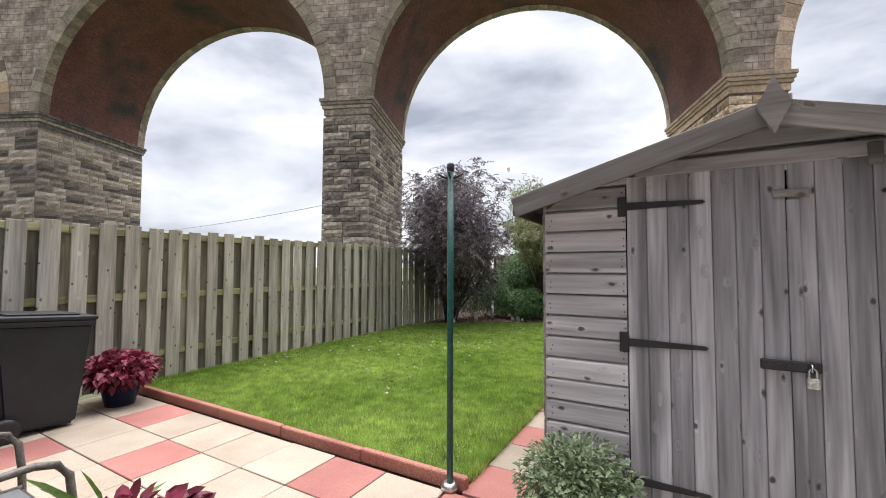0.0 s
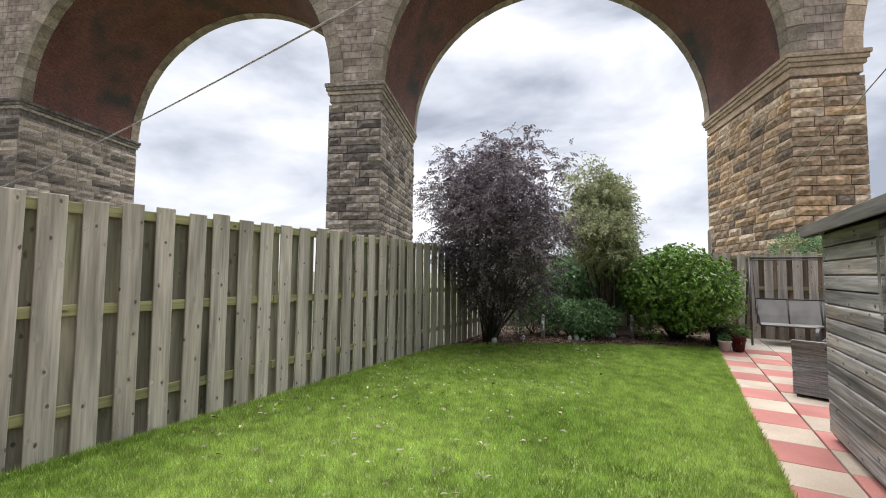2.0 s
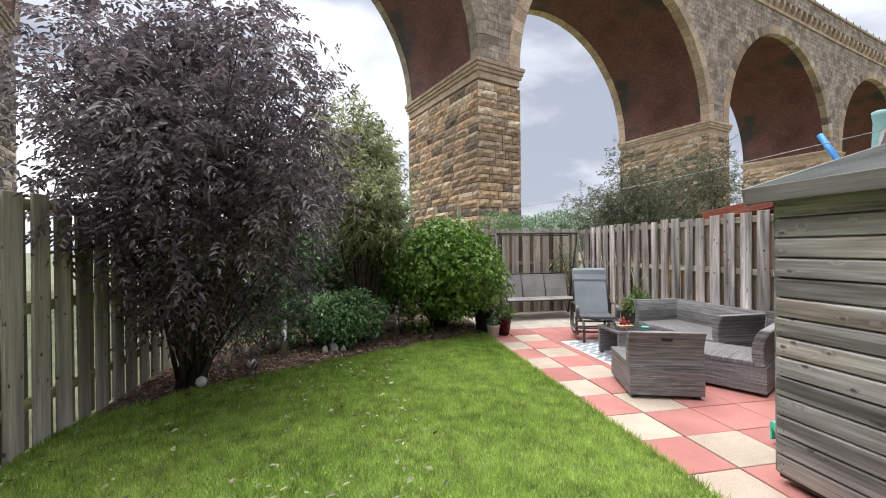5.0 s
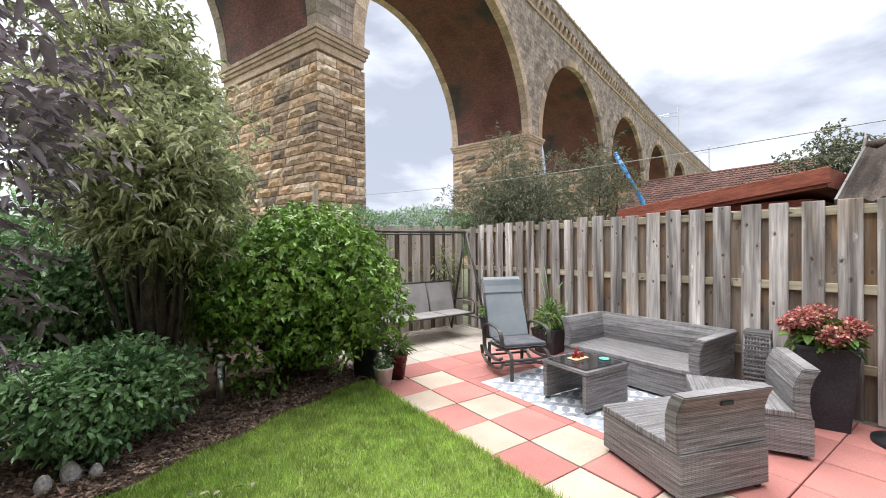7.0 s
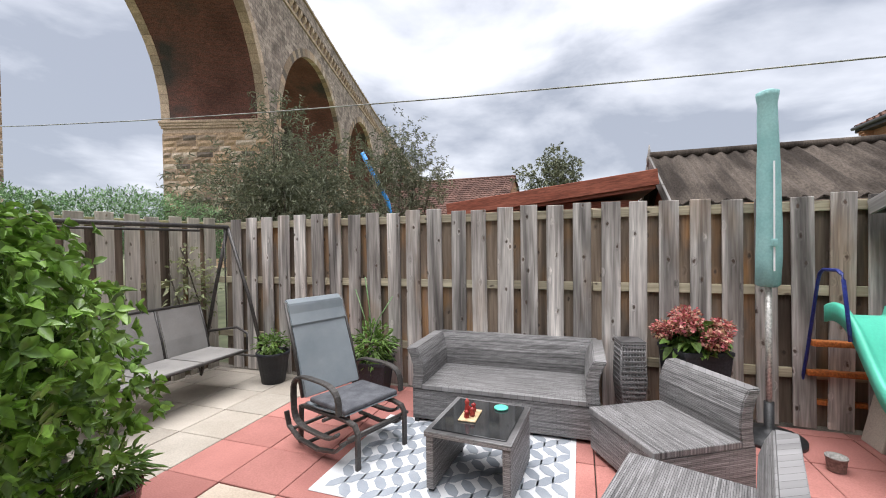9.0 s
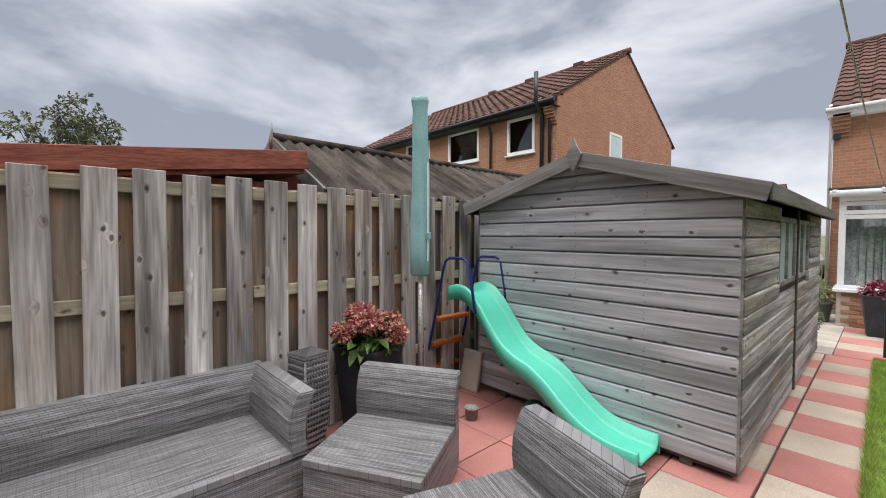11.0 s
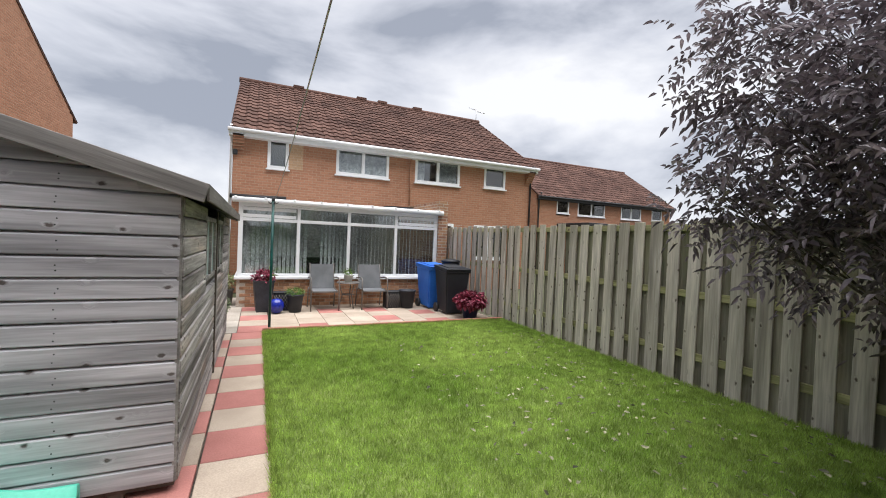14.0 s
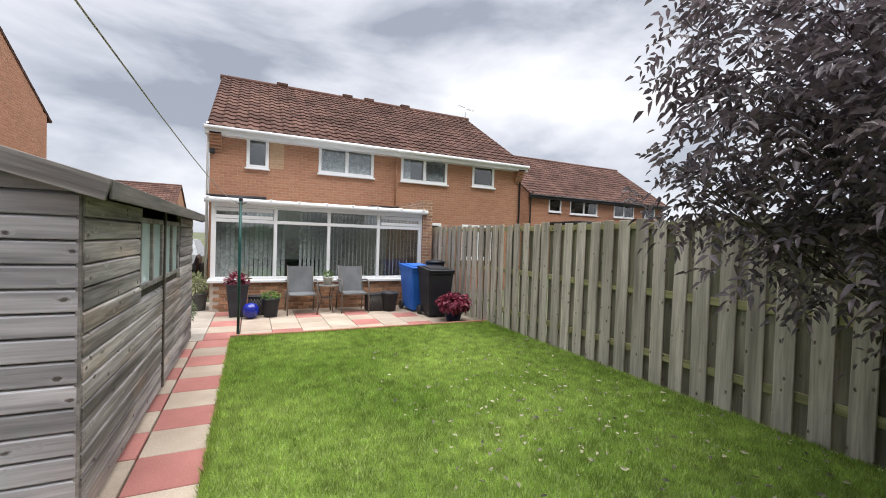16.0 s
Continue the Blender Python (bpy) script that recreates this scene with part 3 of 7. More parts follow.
def build_bay(k):
    """Spandrels, barrel and parapet between the middles of piers k and k + 1."""
    m0, m1 = pier_m(k), pier_m(k + 1)
    A = m0 @ Vector((CAPW / 2, 0, 0))
    B = m1 @ Vector((CAPW / 2, 0, 0))
    ang = math.degrees(math.atan2(B.y - A.y, B.x - A.x))
    m = pose(A.x, A.y, 0, 0, 0, ang)
    L = (B - A).length
    up = 0.2
    y0, y1 = up, DEPTH - up
    N = 44
    arc = [(L / 2 - R_ARCH * math.cos(math.pi * i / N), SPRING + R_ARCH * math.sin(math.pi * i / N)) for i in range(N + 1)]
    prof = [(0.0, SPRING)] + arc + [(L, SPRING)]
    top = PARAPET - 2.3
    bm = bmesh.new()
    ends = []
    for y in (y0, y1):
        lo = [bm.verts.new((x, y, z)) for x, z in prof]
        hi = [bm.verts.new((x, y, top)) for x, z in prof]
        for i in range(len(prof) - 1):
            bm.faces.new((lo[i], lo[i + 1], hi[i + 1], hi[i]) if y == y0 else (lo[i], hi[i], hi[i + 1], lo[i + 1]))
        ends.append(hi)
    for i in range(len(prof) - 1):
        bm.faces.new((ends[0][i], ends[0][i + 1], ends[1][i + 1], ends[1][i]))
    bay = part("arch", bm, M_SPANDREL, viaduct, "coursed stone spandrel over a round arch", m)
    bm = bmesh.new()
    uv = bm.loops.layers.uv.new("UVMap")
    lo = [bm.verts.new((x, y0 + 0.02, z)) for x, z in arc]
    hi = [bm.verts.new((x, y1 - 0.02, z)) for x, z in arc]
    for i in range(N):
        f = bm.faces.new((lo[i], hi[i], hi[i + 1], lo[i + 1]))
        s = R_ARCH * math.pi / N
        for lp, c in zip(f.loops, ((y0, i * s), (y1, i * s), (y1, (i + 1) * s), (y0, (i + 1) * s))):
            lp[uv].uv = c
        f.smooth = True
    part("barrel", bm, M_INTRADOS, bay, "soot-stained red brick arch barrel")
    # ring of wedge-shaped stones on both faces
    r = random.Random(k + 90)
    step = math.pi / 44
    if k in (-2, -1, 0):
        bmv = bmesh.new()
        r0, r1 = R_ARCH - 0.03, R_ARCH + 0.72
        q = step * 0.485
        vs = [bmv.verts.new((rr * math.sin(aa), yy, rr * math.cos(aa))) for rr in (r0, r1) for aa in (-q, q) for yy in (-0.05, 0.62)]
        for f in ((0, 1, 3, 2), (4, 6, 7, 5), (0, 4, 5, 1), (2, 3, 7, 6), (0, 2, 6, 4), (1, 5, 7, 3)):
            bmv.faces.new([vs[i] for i in f])
        bmesh.ops.recalc_face_normals(bmv, faces=bmv.faces[:])
        mv = mesh_of(bmv, M_STONE_P if k >= 0 else M_STONE_VD, "voussoir")
        for i in range(44):
            a = -90 + math.degrees(step) * (i + 0.5)
            part("voussoir", mv, M_STONE_P, bay, m=pose(L / 2, y0 + r.uniform(-0.015, 0.01), SPRING, 0, a, 0))
            part("voussoir", mv, M_STONE_P, bay, m=pose(L / 2, y1 + r.uniform(-0.01, 0.015), SPRING, 0, a, 0) @ pose(0, 0, 0, 0, 0, 180))
    else:
        verts, polys = [], []
        for i in range(44):
            a0, a1 = step * (i + 0.02), step * (i + 0.98)
            n = len(verts)
            for rr in (R_ARCH - 0.03, R_ARCH + 0.72):
                for aa in (a0, a1):
                    for yy in (y0 - 0.06, y0 + 0.5):
                        verts.append((L / 2 - rr * math.cos(aa), yy, SPRING + rr * math.sin(aa)))
            polys += [[n + q for q in f] for f in ((0, 1, 3, 2), (4, 6, 7, 5), (0, 4, 5, 1), (2, 3, 7, 6), (0, 2, 6, 4), (1, 5, 7, 3))]
        ob = part("voussoir_ring", raw_mesh("voussoir_ring", verts, polys, M_STONE_JOIN), M_STONE_JOIN, bay)
        ob["kind"] = "stuff"
    # corbel table, parapet and coping
    part("parapet", bbox(0, L, y0 - 0.35, y0 + 0.1, PARAPET - 1.5, PARAPET - 0.25), M_SPANDREL, bay)
    part("parapet", bbox(0, L, y1 - 0.1, y1 + 0.35, PARAPET - 1.5, PARAPET - 0.25), M_SPANDREL, bay)
    part("coping", bbox(0, L, y0 - 0.5, y0 + 0.2, PARAPET - 0.25, PARAPET, 0.03), M_STONE_P, bay)
    part("string_course", bbox(0, L, y0 - 0.12, y0 + 0.1, top - 0.25, top + 0.02, 0.02), M_STONE_P, bay)
    part("parapet_back", bbox(0, L, y0 - 0.02, y1 + 0.02, top + 0.02, PARAPET - 1.45), M_SPANDREL, bay)
    verts, polys = [], []
    nc = 20
    for i in range(nc):
        x = L * (i + 0.5) / nc
        n = len(verts)
        for xx in (x - 0.2, x + 0.2):
            verts += [(xx, y0 - 0.34, PARAPET - 1.5), (xx, y0 - 0.34, PARAPET - 1.85), (xx, y0 - 0.06, PARAPET - 2.25), (xx, y0 + 0.02, PARAPET - 1.5)]
        polys += [[n, n + 1, n + 5, n + 4], [n + 1, n + 2, n + 6, n + 5], [n, n + 3, n + 2, n + 1], [n + 4, n + 5, n + 6, n + 7], [n, n + 4, n + 7, n + 3]]
    ob = part("corbel_table", raw_mesh("corbel_table", verts, polys, M_STONE_P), M_STONE_P, bay)
    ob["kind"] = "stuff"
    verts, polys = [], []
    for i in range(12):
        x = L * (i + 0.5) / 12
        n = len(verts)
        for xx in (x - 0.03, x + 0.03):
            for yy in (y0 - 0.1, y0 - 0.04):
                verts += [(xx, yy, PARAPET - 0.02), (xx, yy, PARAPET + 0.75)]
        polys += [[n + q for q in f] for f in ((0, 1, 3, 2), (4, 6, 7, 5), (0, 4, 5, 1), (2, 3, 7, 6), (1, 5, 7, 3))]
    ob = part("railing", raw_mesh("railing", verts, polys, M_IRON), M_IRON, bay)
    ob["kind"] = "stuff"


M_STONE_VD = mat("sooty_ring_stone", (0.20, 0.165, 0.13), (0.36, 0.30, 0.235), 0.92, 1.2, 9, 0.6, 0.2, fine_amt=0.25)
for k in range(-4, NB + 1):
    build_pier(k)
for k in range(-4, NB):
    build_bay(k)

# ---- washing-line post and shed ----
M_GREENPOLE = mat("green_painted_steel", (0.004, 0.055, 0.048), (0.009, 0.085, 0.072), 0.4, 5, 40, 0.08, 0.0)
M_CORD = mat("grey_line_cord", (0.3, 0.3, 0.28), (0.42, 0.42, 0.4), 0.8, 5, 40, 0.0, 0.0)
post = thing("washing_line_post", "green painted steel washing-line post with hooks beside the lawn", "post", (-1.63, 4.08, 0))
part("pole", tubes([[(0, 0, 0), (0, 0, 2.15)]], 0.0215, 14), M_GREENPOLE, post)
part("socket", lathe([(0.06, 0), (0.06, 0.03), (0.035, 0.05)], 14), M_STEEL, post)
part("cap", lathe([(0.024, 2.13), (0.027, 2.14), (0.027, 2.18), (0.018, 2.19)], 14), M_BLACKP, post, "dark plastic cap")
for a in (20, 110, 200, 290):
    c, d = math.cos(radians(a)), math.sin(radians(a))
    part("hook", tubes([[(0.015 * c, 0.015 * d, 2.085), (0.05 * c, 0.05 * d, 2.095), (0.085 * c, 0.085 * d, 2.115)]], [0.009, 0.008, 0.007], 8), M_IRON, post)


def sag(a, b, drop, n=16):
    a, b = Vector(a), Vector(b)
    return [a.lerp(b, i / n) + Vector((0, 0, -drop * 4 * (i / n) * (1 - i / n))) for i in range(n + 1)]


solid("washing_line", tubes([sag((-1.61, 4.08, 2.09), (-1.46, 15.11, 2.4), 0.25)], 0.0021, 6), M_CORD, "grey washing line strung along the garden", "washing line")
solid("washing_line", tubes([sag((-1.66, 4.08, 2.09), (-6.06, 4.25, 1.9), 0.05)], 0.0024, 6), M_CORD, "grey washing line from the post to the fence", "washing line")
far_post = thing("line_post", "grey timber post holding the washing line at the garden's end", "post", (-1.5, 15.11, 0))
part("pole", bbox(-0.035, 0.035, -0.035, 0.035, 0.0, 2.5, 0.005), M_FENCE, far_post)

SX0, SX1, SY0, SY1, SZ, SE, SR = -0.99, 1.19, 4.14, 8.38, 0.07, 1.865, 2.18
MIDX = (SX0 + SX1) / 2
shed = thing("garden_shed", "large silvered timber shed with double doors and a felt roof", "shed", (MIDX, (SY0 + SY1) / 2, 0))
HX, HY = (SX1 - SX0) / 2, (SY1 - SY0) / 2
M_GABLE_END = wood("silvered_gable_boards", (0.32, 0.315, 0.33), (0.545, 0.538, 0.56), "x", 0.75, 0.12, knot=(0.07, 0.055, 0.046), knot_scale=4.2, grain=0.26, streaks=0.45)
M_SHED_DARK = mat("dark_shed_lining", (0.06, 0.05, 0.04), (0.1, 0.085, 0.07), 0.9, 2, 20, 0.1, 0.0)
part("floor", bbox(-HX, HX, -HY, HY, SZ - 0.03, SZ + 0.01), M_SHED_DARK, shed)
for x in (-0.8, -0.3, 0.3, 0.8):
    part("bearer", bbox(x - 0.04, x + 0.04, -HY, HY, 0.0, SZ - 0.03), M_SHED_DARK, shed)


def half_width(z):
    return min(HX, max(0.01, HX * (SR + 0.028 - z) / (SR - SE)))


def shiplap(w0, w1, h, t0=None, t1=None):
    """A shiplap board along x: bevelled lip below, scooped top edge; its face looks towards -y."""
    bm = bmesh.new()
    prof = [(0.014, -0.001), (-0.018, 0.0), (-0.021, 0.005), (-0.021, h * 0.83), (-0.012, h * 0.9), (0.002, h * 0.93), (0.012, h), (0.016, h)]
    t0, t1 = w0 if t0 is None else t0, w1 if t1 is None else t1
    a = [bm.verts.new((w0 + (t0 - w0) * max(0, z) / h, y, z)) for y, z in prof]
    b = [bm.verts.new((w1 + (t1 - w1) * max(0, z) / h, y, z)) for y, z in prof]
    for i in range(len(prof) - 1):
        bm.faces.new((a[i], b[i], b[i + 1], a[i + 1]))
    bm.faces.new((a[-1], b[-1], b[0], a[0]))
    bm.faces.new(a[::-1])
    bm.faces.new(b)
    bmesh.ops.recalc_face_normals(bm, faces=bm.faces[:])
    return bm


BH = 0.125
z = SZ
while z < SR - 0.03:
    hw, ht = half_width(z), half_width(z + BH)
    part("board", shiplap(-hw, hw, BH, -ht, ht), M_GABLE_END, shed, m=pose(0, HY, z, 0, 0, 180))
    if z + BH < 1.99:
        part("board", shiplap(-hw, -0.636, BH, -max(ht, 0.64), -0.636), M_SHED, shed, m=pose(0, -HY, z))
        part("board", shiplap(0.766, hw, BH, 0.766, max(ht, 0.77)), M_SHED, shed, m=pose(0, -HY, z))
    else:
        part("board", shiplap(-hw, hw, BH, -ht, ht), M_SHED, shed, m=pose(0, -HY, z))
    if z + BH < SE:
        if z + BH < 1.16 or z > 1.70:
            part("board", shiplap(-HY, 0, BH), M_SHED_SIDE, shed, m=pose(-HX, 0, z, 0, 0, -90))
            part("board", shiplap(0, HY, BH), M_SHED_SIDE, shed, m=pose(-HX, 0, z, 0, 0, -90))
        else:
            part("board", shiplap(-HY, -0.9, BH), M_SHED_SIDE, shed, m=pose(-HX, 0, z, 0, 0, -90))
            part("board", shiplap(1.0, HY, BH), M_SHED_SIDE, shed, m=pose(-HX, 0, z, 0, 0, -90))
        part("board", shiplap(-HY, HY, BH), M_SHED, shed, m=pose(HX, 0, z, 0, 0, 90))
    z += BH


def nails(spots):
    """Small rusty nail heads; each spot is a place and the way its wall faces, as a turn about z."""
    bm = bmesh.new()
    for q, rz in spots:
        t = Matrix.Translation(q) @ pose(0, 0, 0, 0, 0, rz)
        ring = [bm.verts.new(t @ Vector((0.0045 * math.cos(a), 0.0, 0.0045 * math.sin(a)))) for a in (0, 1.05, 2.09, 3.14, 4.19, 5.24)]
        top = bm.verts.new(t @ Vector((0, -0.0025, 0)))
        for i in range(6):
            bm.faces.new((ring[i], ring[(i + 1) % 6], top))
    return bm


rn = random.Random(17)
spots = []
z = SZ
while z < SR - 0.12:
    for zz in (z + 0.03, z + 0.07):
        hw = half_width(zz + 0.05) - 0.03
        for x in (-1.06, -0.52, 0.04, 0.55, 1.06):
            if abs(x) < hw:
                spots.append(((x + rn.uniform(-0.012, 0.012), HY + 0.0215, zz + rn.uniform(-0.008, 0.008)), 180))
        if zz < 1.9:
            for x in (-HX + 0.035, -0.65, 0.65, HX - 0.035):
                spots.append(((x + rn.uniform(-0.008, 0.008), -HY - 0.0215, zz + rn.uniform(-0.008, 0.008)), 0))
        if zz < 1.1 or 1.72 < zz < SE:
            for y in (-HY + 0.04, -1.05, -0.06, 0.07, 1.1, HY - 0.04):
                spots.append(((-HX - 0.0215, y + rn.uniform(-0.01, 0.01), zz + rn.uniform(-0.008, 0.008)), -90))
    z += BH
part("nails", nails(spots), M_IRON, shed, "rusty nail heads")["kind"] = "stuff"
part("lining", bbox(-HX + 0.02, -HX + 0.03, -HY + 0.03, HY - 0.03, SZ, 1.15), M_SHED_DARK, shed)
for sx in (-1, 1):
    for sy in (-1, 1):
        part("corner_post", bbox(sx * HX - 0.012 - 0.01 * (sx > 0), sx * HX + 0.012 + 0.01 * (sx > 0), sy * HY - 0.02, sy * HY + 0.02, SZ, SE - 0.02, 0.004), M_TRIM_W, shed)
part("joint_strip", bbox(-HX - 0.035, -HX - 0.016, -0.025, 0.03, SZ, SE - 0.05, 0.003), M_SHED_DARK, shed, "dark timber strip over the panel joint")
# side windows: two pairs of panes
M_PANE = mat("pale_green_frosted_pane", (0.44, 0.58, 0.58), (0.54, 0.67, 0.66), 0.12, 0.8, 6, 0.0, 0.06, fine_amt=0.05, spec=0.6)
for c in (-0.45, 0.5):
    win = part("window", bbox(-HX - 0.02, -HX + 0.02, c - 0.45, c + 0.45, 1.145, 1.19, 0.004), M_TRIM_W, shed, "frosted shed window in a timber frame")
    part("frame", bbox(-HX - 0.02, -HX + 0.02, c - 0.45, c + 0.45, 1.69, 1.735, 0.004), M_TRIM_W, win)
    for y in (-0.43, 0.0, 0.43):
        part("frame", bbox(-HX - 0.024, -HX + 0.02, c + y - 0.022, c + y + 0.022, 1.19, 1.69, 0.004), M_TRIM_W, win)
    for y in (-0.215, 0.215):
        part("pane", bbox(-HX + 0.0, -HX + 0.006, c + y - 0.193, c + y + 0.193, 1.19, 1.69), M_PANE, win)
# double doors
MEET = 0.07
for s, hinge in ((-1, -0.63), (1, 0.76)):
    door = part("door", bbox(min(hinge, MEET + 0.004 * s), max(hinge, MEET + 0.004 * s), -HY - 0.012, -HY - 0.004, SZ + 0.03, 1.965), M_SHED_V, shed, "silvered ledged plank shed door")
    n = 7
    wd = (abs(hinge - MEET) - 0.004) / n
    for i in range(n):
        x = min(hinge, MEET + 0.004 * s) + wd * (i + 0.5)
        part("plank", bbox(-wd / 2 + 0.0015, wd / 2 - 0.0015, -0.012, 0.0, 0, 1.895, 0.003), M_SHED_V, door, m=pose(x, -HY - 0.0125, SZ + 0.05))
    for z in (0.33, 1.065, 1.815):
        bm = bmesh.new()
        L = 0.36
        vs = [bm.verts.new((a, b, c)) for b in (-0.004, 0.004) for a, c in ((0, -0.022), (L, -0.01), (L + 0.012, 0), (L, 0.01), (0, 0.022))]
        bm.faces.new(vs[:5][::-1])
        bm.faces.new(vs[5:])
        for i in range(5):
            bm.faces.new((vs[i], vs[(i + 1) % 5], vs[5 + (i + 1) % 5], vs[5 + i]))
        bmesh.ops.recalc_face_normals(bm, faces=bm.faces[:])
        hg = part("hinge", bm, M_IRON, door, "black iron strap hinge", pose(hinge, -HY - 0.031, z, 0, 0 if s < 0 else 180, 0))
        part("hinge_plate", bbox(hinge - (0.045 if s < 0 else 0), hinge + (0 if s < 0 else 0.045), -HY - 0.036, -HY - 0.026, z - 0.055, z + 0.055, 0.002), M_IRON, door)
part("hasp", bbox(-0.055, 0.17, -HY - 0.048, -HY - 0.037, 0.995, 1.045, 0.006), M_IRON, shed, "black iron hasp and staple")
for x in (-0.035, 0.03):
    part("bolt", lathe([(0.01, 0), (0.01, 0.004), (0.004, 0.008)], 10), M_STEEL, shed, m=pose(x, -HY - 0.04, 1.02, 90, 0, 0))
part("staple", tubes([[(0.13, -HY - 0.04, 1.005), (0.13, -HY - 0.07, 1.005), (0.13, -HY - 0.07, 1.035), (0.13, -HY - 0.04, 1.035)]], 0.004, 6), M_STEEL, shed)
pad = part("padlock", bbox(0.108, 0.156, -HY - 0.075, -HY - 0.05, 0.93, 0.98, 0.008, 2), M_STEEL, shed, "small steel padlock")
part("shackle", tubes([[(0.118, -HY - 0.062, 0.975), (0.118, -HY - 0.062, 1.01), (0.132, -HY - 0.062, 1.024), (0.146, -HY - 0.062, 1.01), (0.146, -HY - 0.062, 0.975)]], 0.005, 8), M_STEEL, pad)
part("turn_button", bbox(0.015, 0.15, -HY - 0.045, -HY - 0.028, 1.81, 1.848, 0.004), M_TRIM_W, shed)
part("turn_button", bbox(0.35, 0.40, -HY - 0.045, -HY - 0.028, 1.93, 2.03, 0.004), M_TRIM_W, shed)
part("cover_strip", bbox(MEET - 0.005, MEET + 0.045, -HY - 0.036, -HY - 0.0255, SZ + 0.06, 1.80, 0.003), M_SHED_V, shed, "narrow strip over the meeting edge of the doors")
part("header", bbox(-0.66, 0.79, -HY - 0.034, -HY - 0.022, 1.972, 2.045, 0.003), M_SHED, shed, "weathered board above the doors")
# roof
OV, OR, EX = 0.17, 0.09, 0.14
sl = (SR - SE) / HX
for s in (-1, 1):
    bm = bmesh.new()
    x1 = s * (HX + EX)
    z1 = SE - EX * sl + 0.03
    vs = [(0, SR + 0.03), (x1, z1), (x1, z1 + 0.03), (0, SR + 0.06)]
    a = [bm.verts.new((x, -HY - OV, z)) for x, z in vs]
    b = [bm.verts.new((x, HY + OR, z)) for x, z in vs]
    for i in range(4):
        bm.faces.new((a[i], a[(i + 1) % 4], b[(i + 1) % 4], b[i]))
    bm.faces.new(a)
    bm.faces.new(b[::-1])
    bmesh.ops.recalc_face_normals(bm, faces=bm.faces[:])
    part("roof", bm, M_FELT, shed, "green mineral felt roof slope")
    part("eave_trim", bbox(min(x1, x1 + s * 0.016), max(x1, x1 + s * 0.016), -HY - OV, HY + OR, z1 - 0.07, z1 + 0.034, 0.004), M_EAVE, shed)
    ln = math.hypot(HX + EX, SR - (SE - EX * sl)) + 0.01
    ang = math.degrees(math.atan(sl))
    for e in (-1, 1):
        ye = HY + OR + 0.012 if e > 0 else -HY - OV - 0.012
        part("bargeboard", bbox(0, ln, -0.011, 0.011, -0.08, 0.035, 0.003), M_TRIM_W, shed, m=pose(0, ye, SR + 0.03, 0, ang, 0) if s > 0 else pose(0, ye, SR + 0.03, 0, -ang, 0) @ pose(0, 0, 0, 0, 0, 180))
for e in (-1, 1):
    bm = bmesh.new()
    pts = [(0, -0.105), (0.066, 0.03), (0.032, 0.09), (0, 0.165), (-0.032, 0.09), (-0.066, 0.03)]
    a = [bm.verts.new((x, -0.011, z)) for x, z in pts]
    b = [bm.verts.new((x, 0.011, z)) for x, z in pts]
    bm.faces.new(a)
    bm.faces.new(b[::-1])
    for i in range(6):
        bm.faces.new((a[i], b[i], b[(i + 1) % 6], a[(i + 1) % 6]))
    bmesh.ops.recalc_face_normals(bm, faces=bm.faces[:])
    part("finial", bm, M_TRIM_W, shed, "pointed timber finial", pose(0, HY + OR + 0.035 if e > 0 else -HY - OV - 0.035, SR))

# ---- main house and conservatory ----
M_CREAMBRICK = brick_mat("pale_patched_brick", (0.46, 0.31, 0.19), (0.42, 0.27, 0.16), (0.45, 0.34, 0.24), 0.225, 0.075, 0.009, vary=0.1)


def wall_with_holes(x0, x1, z0, z1, t, holes):
    """A wall in the plane y = 0 with thickness t towards -y and openings (xa, xb, za, zb)."""
    xs = sorted({x0, x1, *(h[0] for h in holes), *(h[1] for h in holes)})
    zs = sorted({z0, z1, *(h[2] for h in holes), *(h[3] for h in holes)})
    bm, vs = bmesh.new(), {}

    def v(i, y, k):
        if (i, y, k) not in vs:
            vs[i, y, k] = bm.verts.new((xs[i], y, zs[k]))
        return vs[i, y, k]

    def full(i, k):
        if not (0 <= i < len(xs) - 1 and 0 <= k < len(zs) - 1):
            return False
        cx, cz = (xs[i] + xs[i + 1]) / 2, (zs[k] + zs[k + 1]) / 2
        return not any(h[0] < cx < h[1] and h[2] < cz < h[3] for h in holes)

    for i in range(len(xs) - 1):
        for k in range(len(zs) - 1):
            if not full(i, k):
                continue
            bm.faces.new((v(i, 0, k), v(i, 0, k + 1), v(i + 1, 0, k + 1), v(i + 1, 0, k)))
            bm.faces.new((v(i, -t, k), v(i + 1, -t, k), v(i + 1, -t, k + 1), v(i, -t, k + 1)))
            if not full(i - 1, k):
                bm.faces.new((v(i, 0, k), v(i, -t, k), v(i, -t, k + 1), v(i, 0, k + 1)))
            if not full(i + 1, k):
                bm.faces.new((v(i + 1, 0, k), v(i + 1, 0, k + 1), v(i + 1, -t, k + 1), v(i + 1, -t, k)))
            if not full(i, k - 1):
                bm.faces.new((v(i, 0, k), v(i + 1, 0, k), v(i + 1, -t, k), v(i, -t, k)))
            if not full(i, k + 1):
                bm.faces.new((v(i, 0, k + 1), v(i, -t, k + 1), v(i + 1, -t, k + 1), v(i + 1, 0, k + 1)))
    bmesh.ops.recalc_face_normals(bm, faces=bm.faces[:])
    return bm


